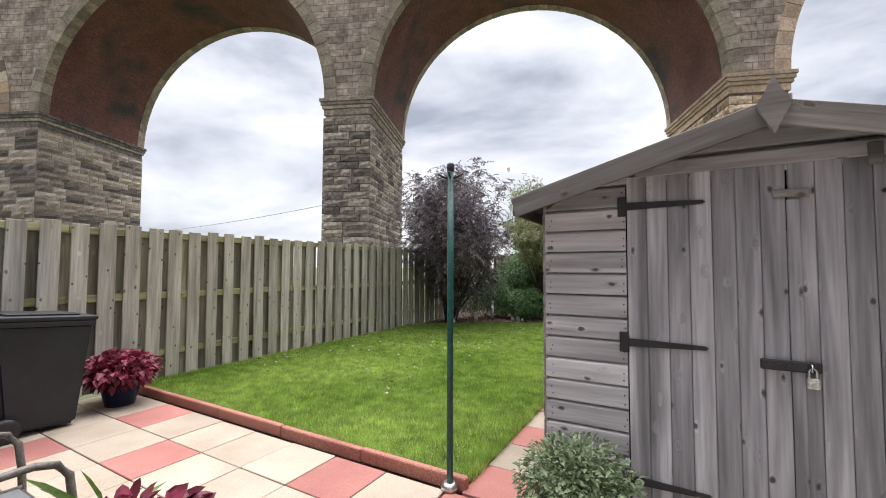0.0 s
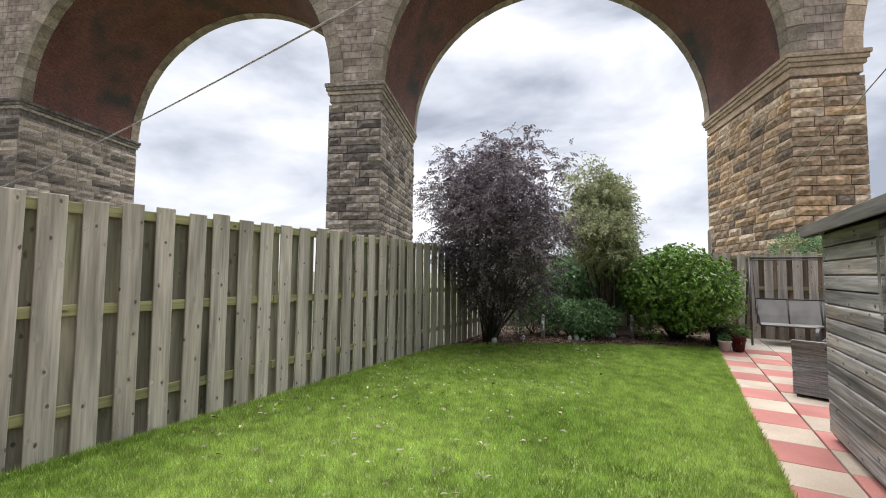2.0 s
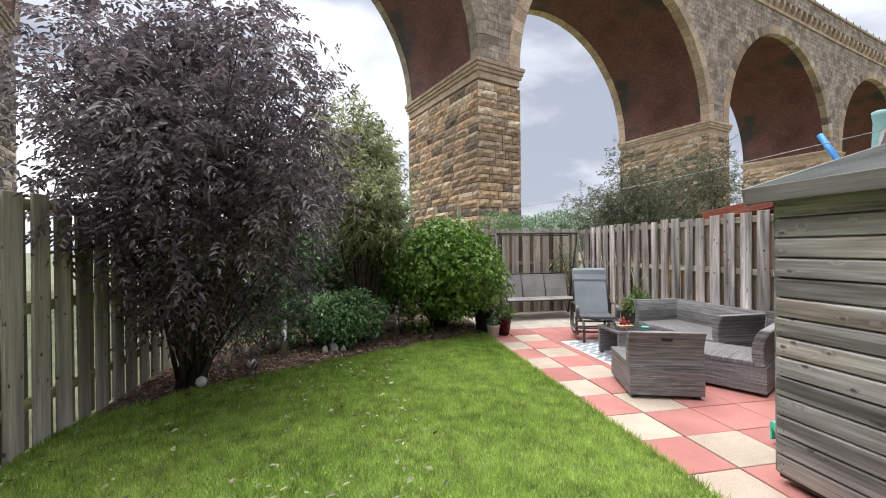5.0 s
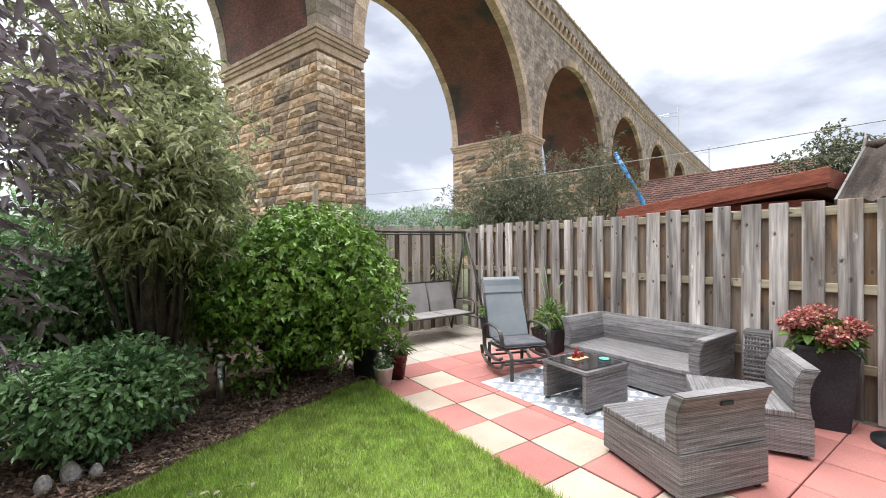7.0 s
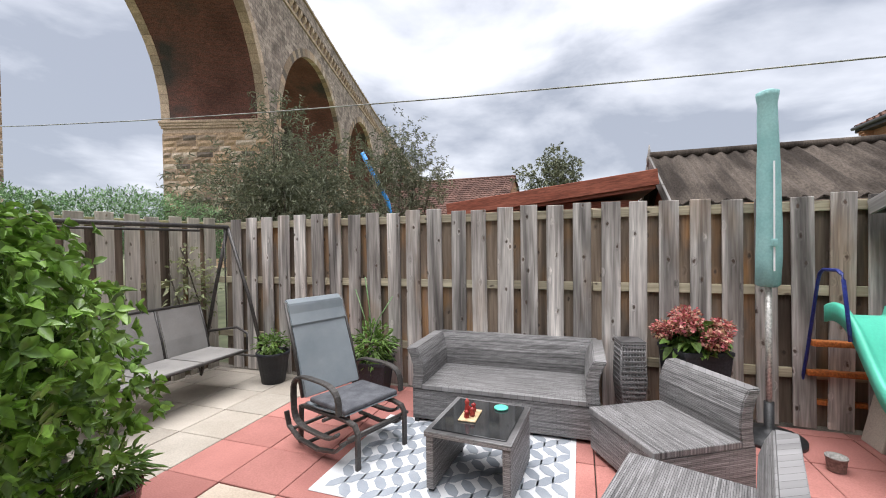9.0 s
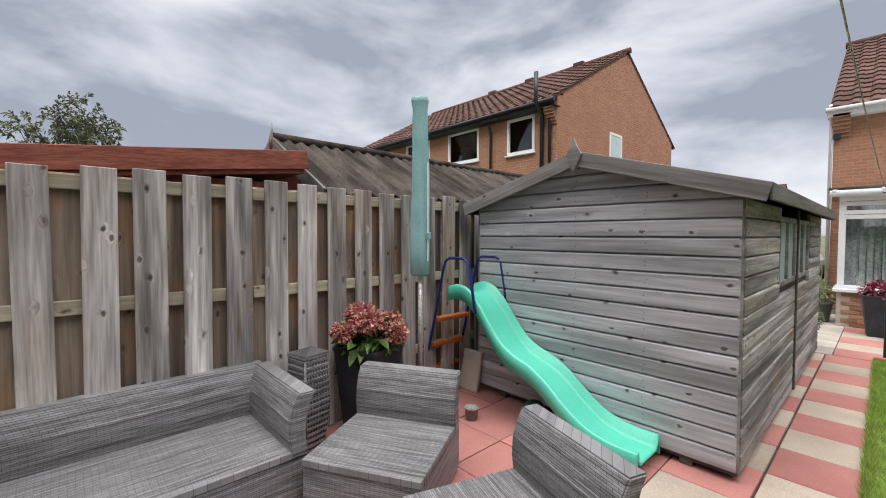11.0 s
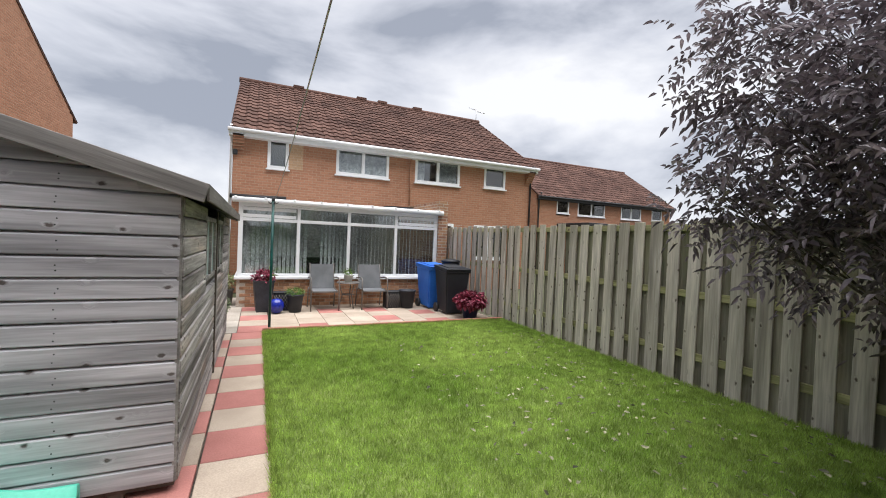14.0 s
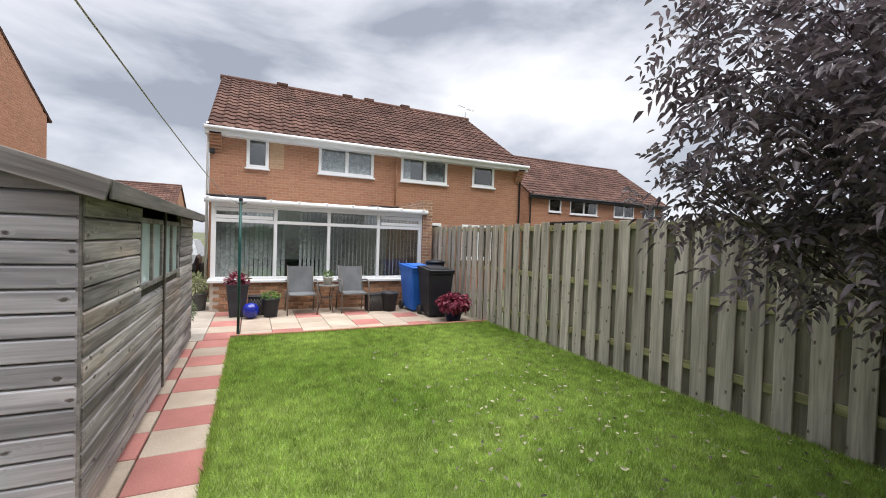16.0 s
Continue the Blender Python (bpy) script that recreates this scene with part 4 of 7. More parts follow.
def upvc_window(name, parent, x0, x1, z0, z1, y, panes, room=True, curtains=(), frame_mat=None, bar=0.085):
    fm = frame_mat or M_UPVC
    w = part(name, bbox(x0, x1, y - 0.07, y + 0.0, z0, z0 + bar, 0.006), fm, parent, "white plastic-framed window")
    part("frame", bbox(x0, x1, y - 0.07, y, z1 - bar, z1, 0.006), fm, w)
    part("sill", bbox(x0 - 0.04, x1 + 0.04, y - 0.05, y + 0.07, z0 - 0.045, z0 - 0.002, 0.006), fm, w)
    edges = [x0 + (x1 - x0) * i / panes for i in range(panes + 1)]
    for e in edges:
        a, b = max(x0, e - bar * 0.6), min(x1, e + bar * 0.6)
        if e == x0:
            b = x0 + bar
        if e == x1:
            a = x1 - bar
        part("frame", bbox(a, b, y - 0.07, y + 0.002, z0 + bar, z1 - bar, 0.006), fm, w)
    for a, b in zip(edges, edges[1:]):
        g = part("pane", bbox(a + 0.03, b - 0.03, y - 0.045, y - 0.039, z0 + bar, z1 - bar), M_GLASS, w)
        g.visible_shadow = False
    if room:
        # added near-black sheet stands in for the shade of the room behind the glass
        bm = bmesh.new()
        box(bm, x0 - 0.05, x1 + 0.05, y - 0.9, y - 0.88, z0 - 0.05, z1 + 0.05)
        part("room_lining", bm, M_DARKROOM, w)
        # pale sheets serve as curtains and as sky reflection put into colour
        for a, b in curtains:
            part("curtain", bbox(a, b, y - 0.085, y - 0.075, z0, z1), M_CURTAIN, w)
    return w


# near-black that holds the window rooms' shade; also the settee's cover
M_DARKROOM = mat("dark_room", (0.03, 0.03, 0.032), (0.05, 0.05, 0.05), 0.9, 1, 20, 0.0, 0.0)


def tile_sheet(L, W, per=0.3, course=0.34, amp=0.03):
    """Interlocking tiles: x along the eave, y up the slope, rolls across and a lip at every course."""
    verts, polys = [], []
    nx, ny = int(L / per), int(W / course)
    px, cy = L / nx, W / ny
    prof = [(0.0, 0.0), (0.18, amp), (0.38, amp), (0.55, 0.004), (0.97, 0.0)]
    for j in range(ny):
        for i in range(nx):
            n = len(verts)
            for f, h in prof:
                x = (i + f) * px
                verts += [(x, j * cy - 0.03, h + 0.035), (x, (j + 1) * cy, h), (x, j * cy - 0.03, h - 0.004)]
            for q in range(len(prof) - 1):
                a = n + 3 * q
                polys += [[a, a + 3, a + 4, a + 1], [a + 2, a + 5, a + 3, a]]
    return verts, polys


def gable_house(name, label, at, rz, length, depth, eave, ridge, brick, holes, fascia, verge=0.03, out=0.1, corbels=()):
    """Local x along the front, +y out of the front; the front wall's left end (seen from outside: right) is the origin, running to -x."""
    h = thing(name, label, "house", at, rz)
    bm = wall_with_holes(-length, 0, -0.1, eave, 0.28, holes)
    part("wall", bm, brick, h, "brick front wall")
    part("wall", bbox(-length, 0, -depth, -depth + 0.28, -0.1, eave), brick, h)
    for x in (-length, -0.28):
        bm = bmesh.new()
        pts = [(-0.281, -0.1), (-0.281, eave + 0.14), (-depth / 2, ridge - 0.1), (-depth + 0.281, eave + 0.14), (-depth + 0.281, -0.1)]
        a = [bm.verts.new((x, y, z)) for y, z in pts]
        b = [bm.verts.new((x + 0.28, y, z)) for y, z in pts]
        bm.faces.new(a)
        bm.faces.new(b[::-1])
        for i in range(5):
            bm.faces.new((a[i], b[i], b[(i + 1) % 5], a[(i + 1) % 5]))
        bmesh.ops.recalc_face_normals(bm, faces=bm.faces[:])
        part("gable", bm, brick, h, "brick gable wall")
    over = 0.32
    run = depth / 2 + over
    rise = (ridge - eave) * run / (depth / 2)
    sl = math.hypot(run, rise)
    ang = math.degrees(math.atan2(rise, run))
    v, f = tile_sheet(length + 2 * out, sl)
    rm = raw_mesh("roof_tiles", v, f, M_TILE)
    for s in (1, -1):
        if s > 0:
            m = pose(out, over, ridge - rise) @ pose(0, 0, 0, 0, 0, 180) @ pose(0, 0, 0, ang, 0, 0)
        else:
            m = pose(-length - out, -depth - over, ridge - rise) @ pose(0, 0, 0, ang, 0, 0)
        deck = part("roof", bbox(0, length + 2 * out, 0, sl, -0.06, -0.012), M_TILE, h, "brown tiled roof slope", m)
        part("roof_tiles", rm, M_TILE, deck)["kind"] = "stuff"
    part("ridge", tubes([[(-length - 0.1, -depth / 2, ridge + 0.01), (0.1, -depth / 2, ridge + 0.01)]], 0.1, 10), M_TILE, h)
    fz = ridge - rise
    part("fascia", bbox(-length - 0.1, 0.1, over - 0.06, over - 0.02, fz - 0.2, fz - 0.02, 0.004), fascia, h)
    part("soffit", bbox(-length - 0.1, 0.1, 0.002, over - 0.06, fz - 0.2, fz - 0.18), fascia, h)
    part("gutter", tubes([[(-length - 0.12, over + 0.03, fz - 0.05), (0.12, over + 0.03, fz - 0.05)]], 0.055, 10), fascia, h)
    for x in (-length - out - 0.01, out - 0.02):
        part("verge", tubes([[(x + 0.015, over, fz), (x + 0.015, -depth / 2, ridge), (x + 0.015, -depth - over, fz)]], verge, 6), M_TILE, h)
    for x in corbels:
        for k in range(6):
            part("corbel", bbox(x, x + 0.28, 0.001, 0.05 * (k + 1), fz - 0.62 + 0.08 * k, fz - 0.545 + 0.08 * k, 0.003), brick, h)
    return h


HOUSE_X, HOUSE_Y = -0.72, -1.5
win_specs = [(-2.17, -1.6, 3.47, 4.42, 1), (-5.2, -3.53, 3.5, 4.42, 2), (-7.76, -6.1, 3.5, 4.42, 2), (-9.63, -8.73, 3.55, 4.42, 1), (-9.64, -8.4, 1.0, 2.2, 2), (-7.6, -7.1, 1.4, 2.2, 1)]
loc = [(a - HOUSE_X, b - HOUSE_X, c, d) for a, b, c, d, _ in win_specs]
house = gable_house("house", "two-storey orange-brown brick semi-detached house with a tiled roof", (HOUSE_X, HOUSE_Y, 0), 0, 10.05, 9.0, 4.62, 7.3, M_BRICK, loc, M_UPVC, 0.025, 0.04, (-10.053, -0.277))
CURT = {0: (), 1: ((0.06, 0.8), (0.86, 1.62)), 2: ((0.1, 0.75), (1.3, 1.6)), 3: ((0.05, 0.85),), 4: (), 5: ()}
for k, ((a, b, c, d), s) in enumerate(zip(loc, win_specs)):
    upvc_window("window", house, a, b, c, d, 0.012, s[4], curtains=[(a + u, a + w) for u, w in CURT[k]])
part("brick_patch", bbox(-1.85, -1.47, 0.001, 0.004, 3.5, 4.42), M_CREAMBRICK, house, "patch of paler newer brick")
part("downpipe", tubes([[(-5.2, 0.06, 4.45), (-5.2, 0.06, 2.7)]], 0.025, 8), M_BRICK, house)
part("downpipe", tubes([[(-10.0, 0.25, 4.5), (-10.0, 0.05, 4.3), (-10.0, 0.05, 0.0)]], 0.035, 8), M_BLACKP, house)
part("downpipe", tubes([[(0.04, 0.3, 4.5), (0.04, 0.05, 4.2), (0.04, 0.05, 0.0)]], 0.035, 8), M_UPVC, house)
for x in (-2.0, -4.5, -5.4, -7.0):
    part("ridge_vent", bbox(x - 0.2, x + 0.2, -4.6, -4.4, 7.36, 7.47, 0.01), M_TILE, house)
part("aerial", tubes([[(-10.0, -4.5, 7.3), (-10.0, -4.5, 7.95)], [(-10.35, -4.3, 7.72), (-9.7, -4.7, 8.0)], [(-10.25, -4.2, 7.68), (-10.1, -4.6, 7.84)], [(-9.9, -4.4, 7.86), (-9.85, -4.7, 7.96)]], 0.012, 6), M_STEEL, house, "thin metal television aerial")
part("outside_lamp", bbox(-0.12, 0.0, 0.0, 0.12, 3.75, 3.88, 0.01), M_BLACKP, house)

CX0, CX1, CY = -5.66, -1.03, 1.6
cons = thing("conservatory", "white plastic-framed conservatory on a brick dwarf wall", "conservatory", (CX1, CY, 0))
CW = CX1 - CX0
# dwarf wall of single bricks
M_BRICK1 = mat("single_buff_brick", (0.30, 0.15, 0.085), (0.46, 0.27, 0.16), 0.88, 6, 60, 0.3, 0.3, fine_amt=0.2)
M_MORTAR = mat("grey_mortar", (0.40, 0.35, 0.29), (0.47, 0.42, 0.36), 0.95, 5, 90, 0.2, 0.0)
dwarf = part("dwarf_wall", bbox(-CW, 0, -0.22, -0.012, -0.05, 0.6), M_MORTAR, cons, "buff brick dwarf wall")
brick_me = mesh_of(bbox(0, 0.213, -0.02, 0.0, 0, 0.064, 0.003), M_BRICK1, "brick")
half_me = mesh_of(bbox(0, 0.1, -0.02, 0.0, 0, 0.064, 0.003), M_BRICK1, "brick")
rows_b = 8
for j in range(rows_b):
    x = -CW
    if j % 2:
        part("brick", half_me, M_BRICK1, dwarf, m=pose(x, 0, 0.004 + j * 0.0745))
        x += 0.111
    while x + 0.2 < 0.01:
        part("brick", brick_me, M_BRICK1, dwarf, m=pose(x, 0, 0.004 + j * 0.0745))
        x += 0.2235
part("dwarf_wall", bbox(-0.2, 0, -3.05, -0.22, -0.05, 0.6), M_BRICK_MIX, cons)
part("pier", bbox(-CW - 0.26, -CW - 0.002, -3.05, 0.02, -0.05, 2.62), M_BRICK_MIX, cons, "buff brick end wall with a stepped top")
part("sill", bbox(-CW, 0.05, -0.24, 0.06, 0.6, 0.66, 0.01), M_UPVC, cons)
part("sill", bbox(-0.24, 0.06, -3.05, -0.24, 0.6, 0.66, 0.01), M_UPVC, cons)
xs = [-CW, -CW + 1.12, -CW + 2.28, -CW + 3.41, 0.0]
for i, x in enumerate(xs):
    wd = 0.07 if 0 < i < 4 else 0.09
    xa, xb = (x, x + wd) if i == 0 else (x - wd, x) if i == 4 else (x - wd / 2, x + wd / 2)
    part("mullion", bbox(xa, xb, -0.11, -0.03, 0.66, 2.2, 0.006), M_UPVC, cons)
part("transom", bbox(-CW, 0, -0.108, -0.028, 1.86, 1.93, 0.006), M_UPVC, cons)
part("head", bbox(-CW, 0, -0.12, -0.02, 2.17, 2.26, 0.006), M_UPVC, cons)
part("bottom_rail", bbox(-CW, 0, -0.106, -0.032, 0.66, 0.72, 0.006), M_UPVC, cons)
for a, b in zip(xs, xs[1:]):
    for z0, z1 in ((0.72, 1.86), (1.93, 2.17)):
        g = part("pane", bbox(a + 0.03, b - 0.03, -0.073, -0.067, z0, z1), M_GLASS, cons)
        g.visible_shadow = False
for i, (a, b) in enumerate(zip(xs, xs[1:])):
    if i in (0, 3):
        for z0, z1 in ((1.95, 2.0), (2.1, 2.15)):
            part("vent_frame", bbox(a + 0.06, b - 0.06, -0.085, -0.022, z0 - 0.01, z1 + 0.01, 0.005), M_UPVC, cons)
for y in (-1.2, -2.4, -3.05):
    part("mullion", bbox(-0.1, -0.03, y, y + 0.08, 0.66, 2.2, 0.006), M_UPVC, cons)
part("pane", bbox(-0.073, -0.067, -3.05, -0.1, 0.66, 2.2), M_GLASS, cons).visible_shadow = False
part("eaves_beam", bbox(-0.12, 0.0, -3.05, -0.1, 2.17, 2.26, 0.006), M_UPVC, cons)
part("gutter", tubes([[(-CW - 0.1, 0.06, 2.3), (0.12, 0.06, 2.3)]], 0.06, 10), M_UPVC, cons)
M_POLY = mat("opal_roof_sheet", (0.7, 0.71, 0.72), (0.75, 0.76, 0.77), 0.4, 1, 20, 0.0, 0.0, fine_amt=0.03, trans=0.6)
bm = bmesh.new()
v = [bm.verts.new(c) for c in ((-CW - 0.02, 0.1, 2.31), (0.1, 0.1, 2.31), (0.1, -3.07, 2.5), (-CW - 0.02, -3.07, 2.5))]
w = [bm.verts.new(c) for c in ((-CW - 0.02, 0.1, 2.335), (0.1, 0.1, 2.335), (0.1, -3.07, 2.525), (-CW - 0.02, -3.07, 2.525))]
bm.faces.new(v[::-1])
bm.faces.new(w)
for i in range(4):
    bm.faces.new((v[i], v[(i + 1) % 4], w[(i + 1) % 4], w[i]))
part("roof", bm, M_POLY, cons, "opal plastic lean-to roof")
for i in range(9):
    x = -CW + 0.02 + i * (CW + 0.04) / 8
    part("glazing_bar", bbox(-0.03, 0.03, -3.15, 0.12, 0, 0.05, 0.012), M_UPVC, cons, m=pose(x, 0, 2.325, -3.43, 0, 0))
part("flashing", bbox(-CW - 0.3, -CW + 0.8, -3.0, -1.9, 2.535, 2.56), M_BLACKP, cons)
part("awning_cover", tubes([[(0.35, -2.98, 2.6), (-1.1, -2.98, 2.62)]], 0.06, 10), M_BLACKP, cons, "black rolled cover against the wall")
# blinds inside
M_BLIND = mat("grey_vertical_blind", (0.62, 0.63, 0.61), (0.72, 0.73, 0.71), 0.8, 2, 20, 0.0, 0.15)
r = random.Random(5)
slat = mesh_of(bbox(-0.04, 0.04, -0.003, 0.003, 0.7, 2.15), M_BLIND, "slat")
x = -CW + 0.1
while x < -0.1:
    gap = -CW + 2.95 < x < -CW + 3.2
    if not gap:
        part("blind_slat", slat, M_BLIND, cons, m=pose(x, -0.3, 0, 0, 0, (62 if x < -CW + 2.2 else 38 if x < -CW + 3.2 else 20) + r.uniform(-6, 6)))
    x += 0.092
part("inner_wall", bbox(-CW, 0, -3.07, -3.05, 0, 2.6), M_ROOM, cons)
part("floor", bbox(-CW, -0.2, -3.05, -0.22, 0.0, 0.05), M_ROOM, cons)
sofa_in = thing("settee", "dark patterned settee inside the conservatory", "settee", (CX1 - 1.6, CY - 1.6, 0.05))
part("seat", bbox(-0.9, 0.9, -0.45, 0.45, 0.0, 0.42, 0.06, 2), M_DARKROOM, sofa_in)
part("back", bbox(-0.9, 0.9, -0.45, -0.2, 0.42, 0.95, 0.06, 2), M_DARKROOM, sofa_in)
for x in (-0.6, 0.0, 0.55):
    part("cushion", bbox(-0.2, 0.2, -0.06, 0.06, 0.0, 0.38, 0.05, 2), M_BLACKP, sofa_in, m=pose(x, -0.12, 0.44, -15, 45, 0))
pic = thing("picture", "framed picture on the conservatory wall", "picture", (CX1 - 1.75, CY - 3.48, 1.4))
part("frame", bbox(-0.5, 0.5, -0.01, 0.03, 0, 0.55, 0.006), M_BLACKP, pic)
part("print", bbox(-0.42, 0.42, 0.031, 0.034, 0.07, 0.48), M_CURTAIN, pic)

# ---- other houses ----
nb = gable_house("house", "neighbouring orange-brown brick house with black gutters", (14.55, 1.6, 0), 0, 10.0, 8.7, 5.42, 7.85, M_BRICK,
                 [(-9.28, -8.29, 3.96, 5.03), (-7.14, -5.69, 3.99, 5.06), (-4.72, -3.3, 3.99, 5.06)], M_BLACKP, 0.018, 0.02, (-10.003, -0.277))
upvc_window("window", nb, -9.28, -8.29, 3.96, 5.03, 0.012, 1, curtains=[(-9.25, -8.35)])
upvc_window("window", nb, -7.14, -5.69, 3.99, 5.06, 0.012, 1)
upvc_window("window", nb, -4.72, -3.3, 3.99, 5.06, 0.012, 1)
part("downpipe", tubes([[(-9.82, 0.3, 5.3), (-9.82, 0.08, 5.0), (-9.82, 0.08, 0)]], 0.045, 8), M_BLACKP, nb)
part("soil_pipe", tubes([[(-9.6, 0.12, 0.0), (-9.6, 0.12, 4.9), (-9.6, 0.42, 5.2), (-9.6, 0.42, 6.0)]], 0.06, 8), M_BLACKP, nb)
part("downpipe", tubes([[(-7.7, 0.3, 5.3), (-7.7, 0.08, 4.7), (-7.7, 0.08, 0)]], 0.04, 8), M_BLACKP, nb)
gw = part("window", bbox(-10.02, -9.99, -4.0, -3.1, 3.95, 4.03, 0.005), M_UPVC, nb, "small white gable window")
part("frame", bbox(-10.02, -9.99, -4.0, -3.1, 4.84, 4.92, 0.005), M_UPVC, gw)
for y in (-4.0, -3.18):
    part("frame", bbox(-10.022, -9.988, y, y + 0.08, 4.03, 4.84, 0.005), M_UPVC, gw)
part("pane", bbox(-10.008, -9.999, -3.92, -3.18, 4.03, 4.84), M_PANE, gw)
for x in (-8.2, -6.0, -4.0):
    part("ridge_vent", bbox(x - 0.2, x + 0.2, -4.45, -4.25, 7.9, 8.02, 0.01), M_TILE, nb)

h3 = gable_house("house", "brick house beyond with a brown tiled roof", (-16.0, -8.0, 0), 0, 11.3, 8.4, 4.62, 7.45, M_BRICK,
                 [(-2.4, -1.46, 3.4, 4.42), (-5.28, -3.07, 3.45, 4.42), (-8.5, -6.67, 3.46, 4.42), (-10.5, -9.5, 3.55, 4.42)], M_BLACKP)
for a, b, p_, cu in ((-2.4, -1.46, 1, [(-2.3, -1.6)]), (-5.28, -3.07, 2, [(-5.2, -4.5)]), (-8.5, -6.67, 2, [(-8.4, -6.8)]), (-10.5, -9.5, 1, [(-10.4, -9.6)])):
    upvc_window("window", h3, a, b, 3.45 if p_ > 1 else 3.5, 4.42, 0.012, p_, curtains=cu)
part("downpipe", tubes([[(-0.1, 0.3, 4.6), (-0.1, 0.08, 4.2), (-0.1, 0.08, 0)]], 0.045, 8), M_BLACKP, h3)
part("porch", bbox(-11, -1.5, 0.002, 2.6, 2.72, 2.9, 0.02), M_BLACKP, h3, "low dark lean-to roof")
h4 = gable_house("house", "distant brick house with a brown tiled roof", (13.4, -30.0, 0), 0, 9.0, 8.0, 3.4, 5.9, M_BRICK, [], M_BLACKP)
h5 = gable_house("house", "low bungalow with a brown tiled roof behind the gardens", (20.0, 24.0, 0), 90, 9.2, 10.0, 3.3, 6.0, M_BRICK, [], M_BLACKP)

# neighbour's outbuildings behind the right-hand fence
M_REDWOOD = mat("red_brown_stained_timber", (0.22, 0.062, 0.036), (0.30, 0.095, 0.058), 0.75, 2, 14, 0.2, 0.1, stretch=(4, 1, 8))
M_CORR = mat("dirty_corrugated_cement_sheet", (0.035, 0.029, 0.025), (0.10, 0.083, 0.07), 1.0, 1.4, 25, 0.4, 0.1, fine_amt=0.3, stretch=(1, 3, 1), spec=0.08)
red = thing("summerhouse", "red-brown stained timber summerhouse with a low sloping roof", "summerhouse", (2.05, 9.91, 0))
part("wall", bbox(0.1, 2.4, 0.1, 2.1, 0, 1.9), M_REDWOOD, red)
part("wall_plate", bbox(0.09, 2.4, 0.1, 1.0, 1.9, 2.04), M_REDWOOD, red)
bm = bmesh.new()
q = [(-0.05, 2.3), (2.22, 2.04)]
vv = [bm.verts.new((x, y, z + dz)) for x in (-0.02, 2.7) for y, z in q for dz in (-0.16, 0.04)]
for f in ((0, 2, 3, 1), (4, 5, 7, 6), (0, 1, 5, 4), (2, 6, 7, 3), (1, 3, 7, 5), (0, 4, 6, 2)):
    bm.faces.new([vv[i] for i in f])
bmesh.ops.recalc_face_normals(bm, faces=bm.faces[:])
part("roof", bm, M_REDWOOD, red, "sloping roof with a deep red-brown fascia")
part("fascia", bbox(-0.045, -0.021, -0.07, 2.25, -0.13, 0.035, 0.004), M_REDWOOD, red, m=pose(0, 0, 2.3, -6.53, 0, 0))
for i in range(12):
    part("cladding_board", bbox(0.075, 0.099, 0.1, 2.1, 0.05 + i * 0.155, 0.195 + i * 0.155, 0.004), M_REDWOOD, red)
cs = thing("corrugated_shed", "old shed with a dirty corrugated roof behind the fence", "shed", (3.1, 9.7, -0.06))
part("wall", bbox(-1.05, 1.05, -5.0, -0.15, 0, 2.05), M_SHED, cs)
bm = bmesh.new()
v = [bm.verts.new((x, y, z)) for y in (-0.16, -0.12) for x, z in ((-1.05, 2.05), (1.05, 2.05), (0, 2.62))]
bm.faces.new(v[:3])
bm.faces.new(v[3:][::-1])
bmesh.ops.recalc_face_normals(bm, faces=bm.faces[:])
part("gable", bm, M_REDWOOD, cs)
for s in (-1, 1):
    verts, polys = [], []
    n = 170
    for i in range(n + 1):
        y = -5.2 + 5.25 * i / n
        h = 0.022 * math.sin(y * math.tau / 0.15)
        verts += [(0, y, 2.72 + h), (s * 1.28, y, 2.03 + h), (s * 1.28, y, 2.02 + h), (0, y, 2.71 + h)]
        if i:
            a = 4 * (i - 1)
            polys += [[a, a + 4, a + 5, a + 1], [a + 1, a + 5, a + 6, a + 2], [a + 2, a + 6, a + 7, a + 3]]
    part("roof", raw_mesh("roof", verts, polys, M_CORR), M_CORR, cs, "dirty corrugated roof sheet")
    part("bargeboard", bbox(0, 1.45, -0.012, 0.012, -0.14, 0.0, 0.004), M_TRIM_W, cs, m=pose(0, 0.06, 2.74, 0, 28.3, 0) if s > 0 else pose(0, 0.06, 2.74, 0, -28.3, 0) @ pose(0, 0, 0, 0, 0, 180))
part("finial", lathe([(0.03, 2.6), (0.036, 2.7), (0.018, 2.78), (0.006, 2.88)], 8), M_TRIM_W, cs, m=pose(0, 0.06, 0))
part("ridge_cap", tubes([[(0, -5.2, 2.735), (0, 0.05, 2.735)]], 0.05, 8), M_CORR, cs)

# railway masts on the viaduct
for k, off in ((4, 0.4), (6, 0.6)):
    c = frames_v[k].lerp(frames_v[k + 1], off)
    mast = thing("catenary_mast", "grey steel railway mast with a cantilever arm", "mast", (c.x, c.y, PARAPET), 0)
    part("mast", bbox(-0.15, 0.15, -0.15, 0.15, -1.5, 7.5, 0.02), M_STEEL, mast)
    part("arm", tubes([[(0, 0, 6.4), (-3.2, 2.6, 5.6)], [(0, 0, 5.4), (-3.0, 2.4, 5.3)], [(-2.2, 1.8, 5.9), (-2.2, 1.8, 5.2)]], 0.06, 6), M_STEEL, mast)

# ---- paving ----
S = 0.487
SLABS = {}


def slab(w, d, material):
    key = (round(w, 3), round(d, 3), material.name)
    if key not in SLABS:
        SLABS[key] = mesh_of(bbox(0.004, w - 0.004, 0.004, d - 0.004, -0.04, 0.0, 0.004), material, "slab")
    return SLABS[key]


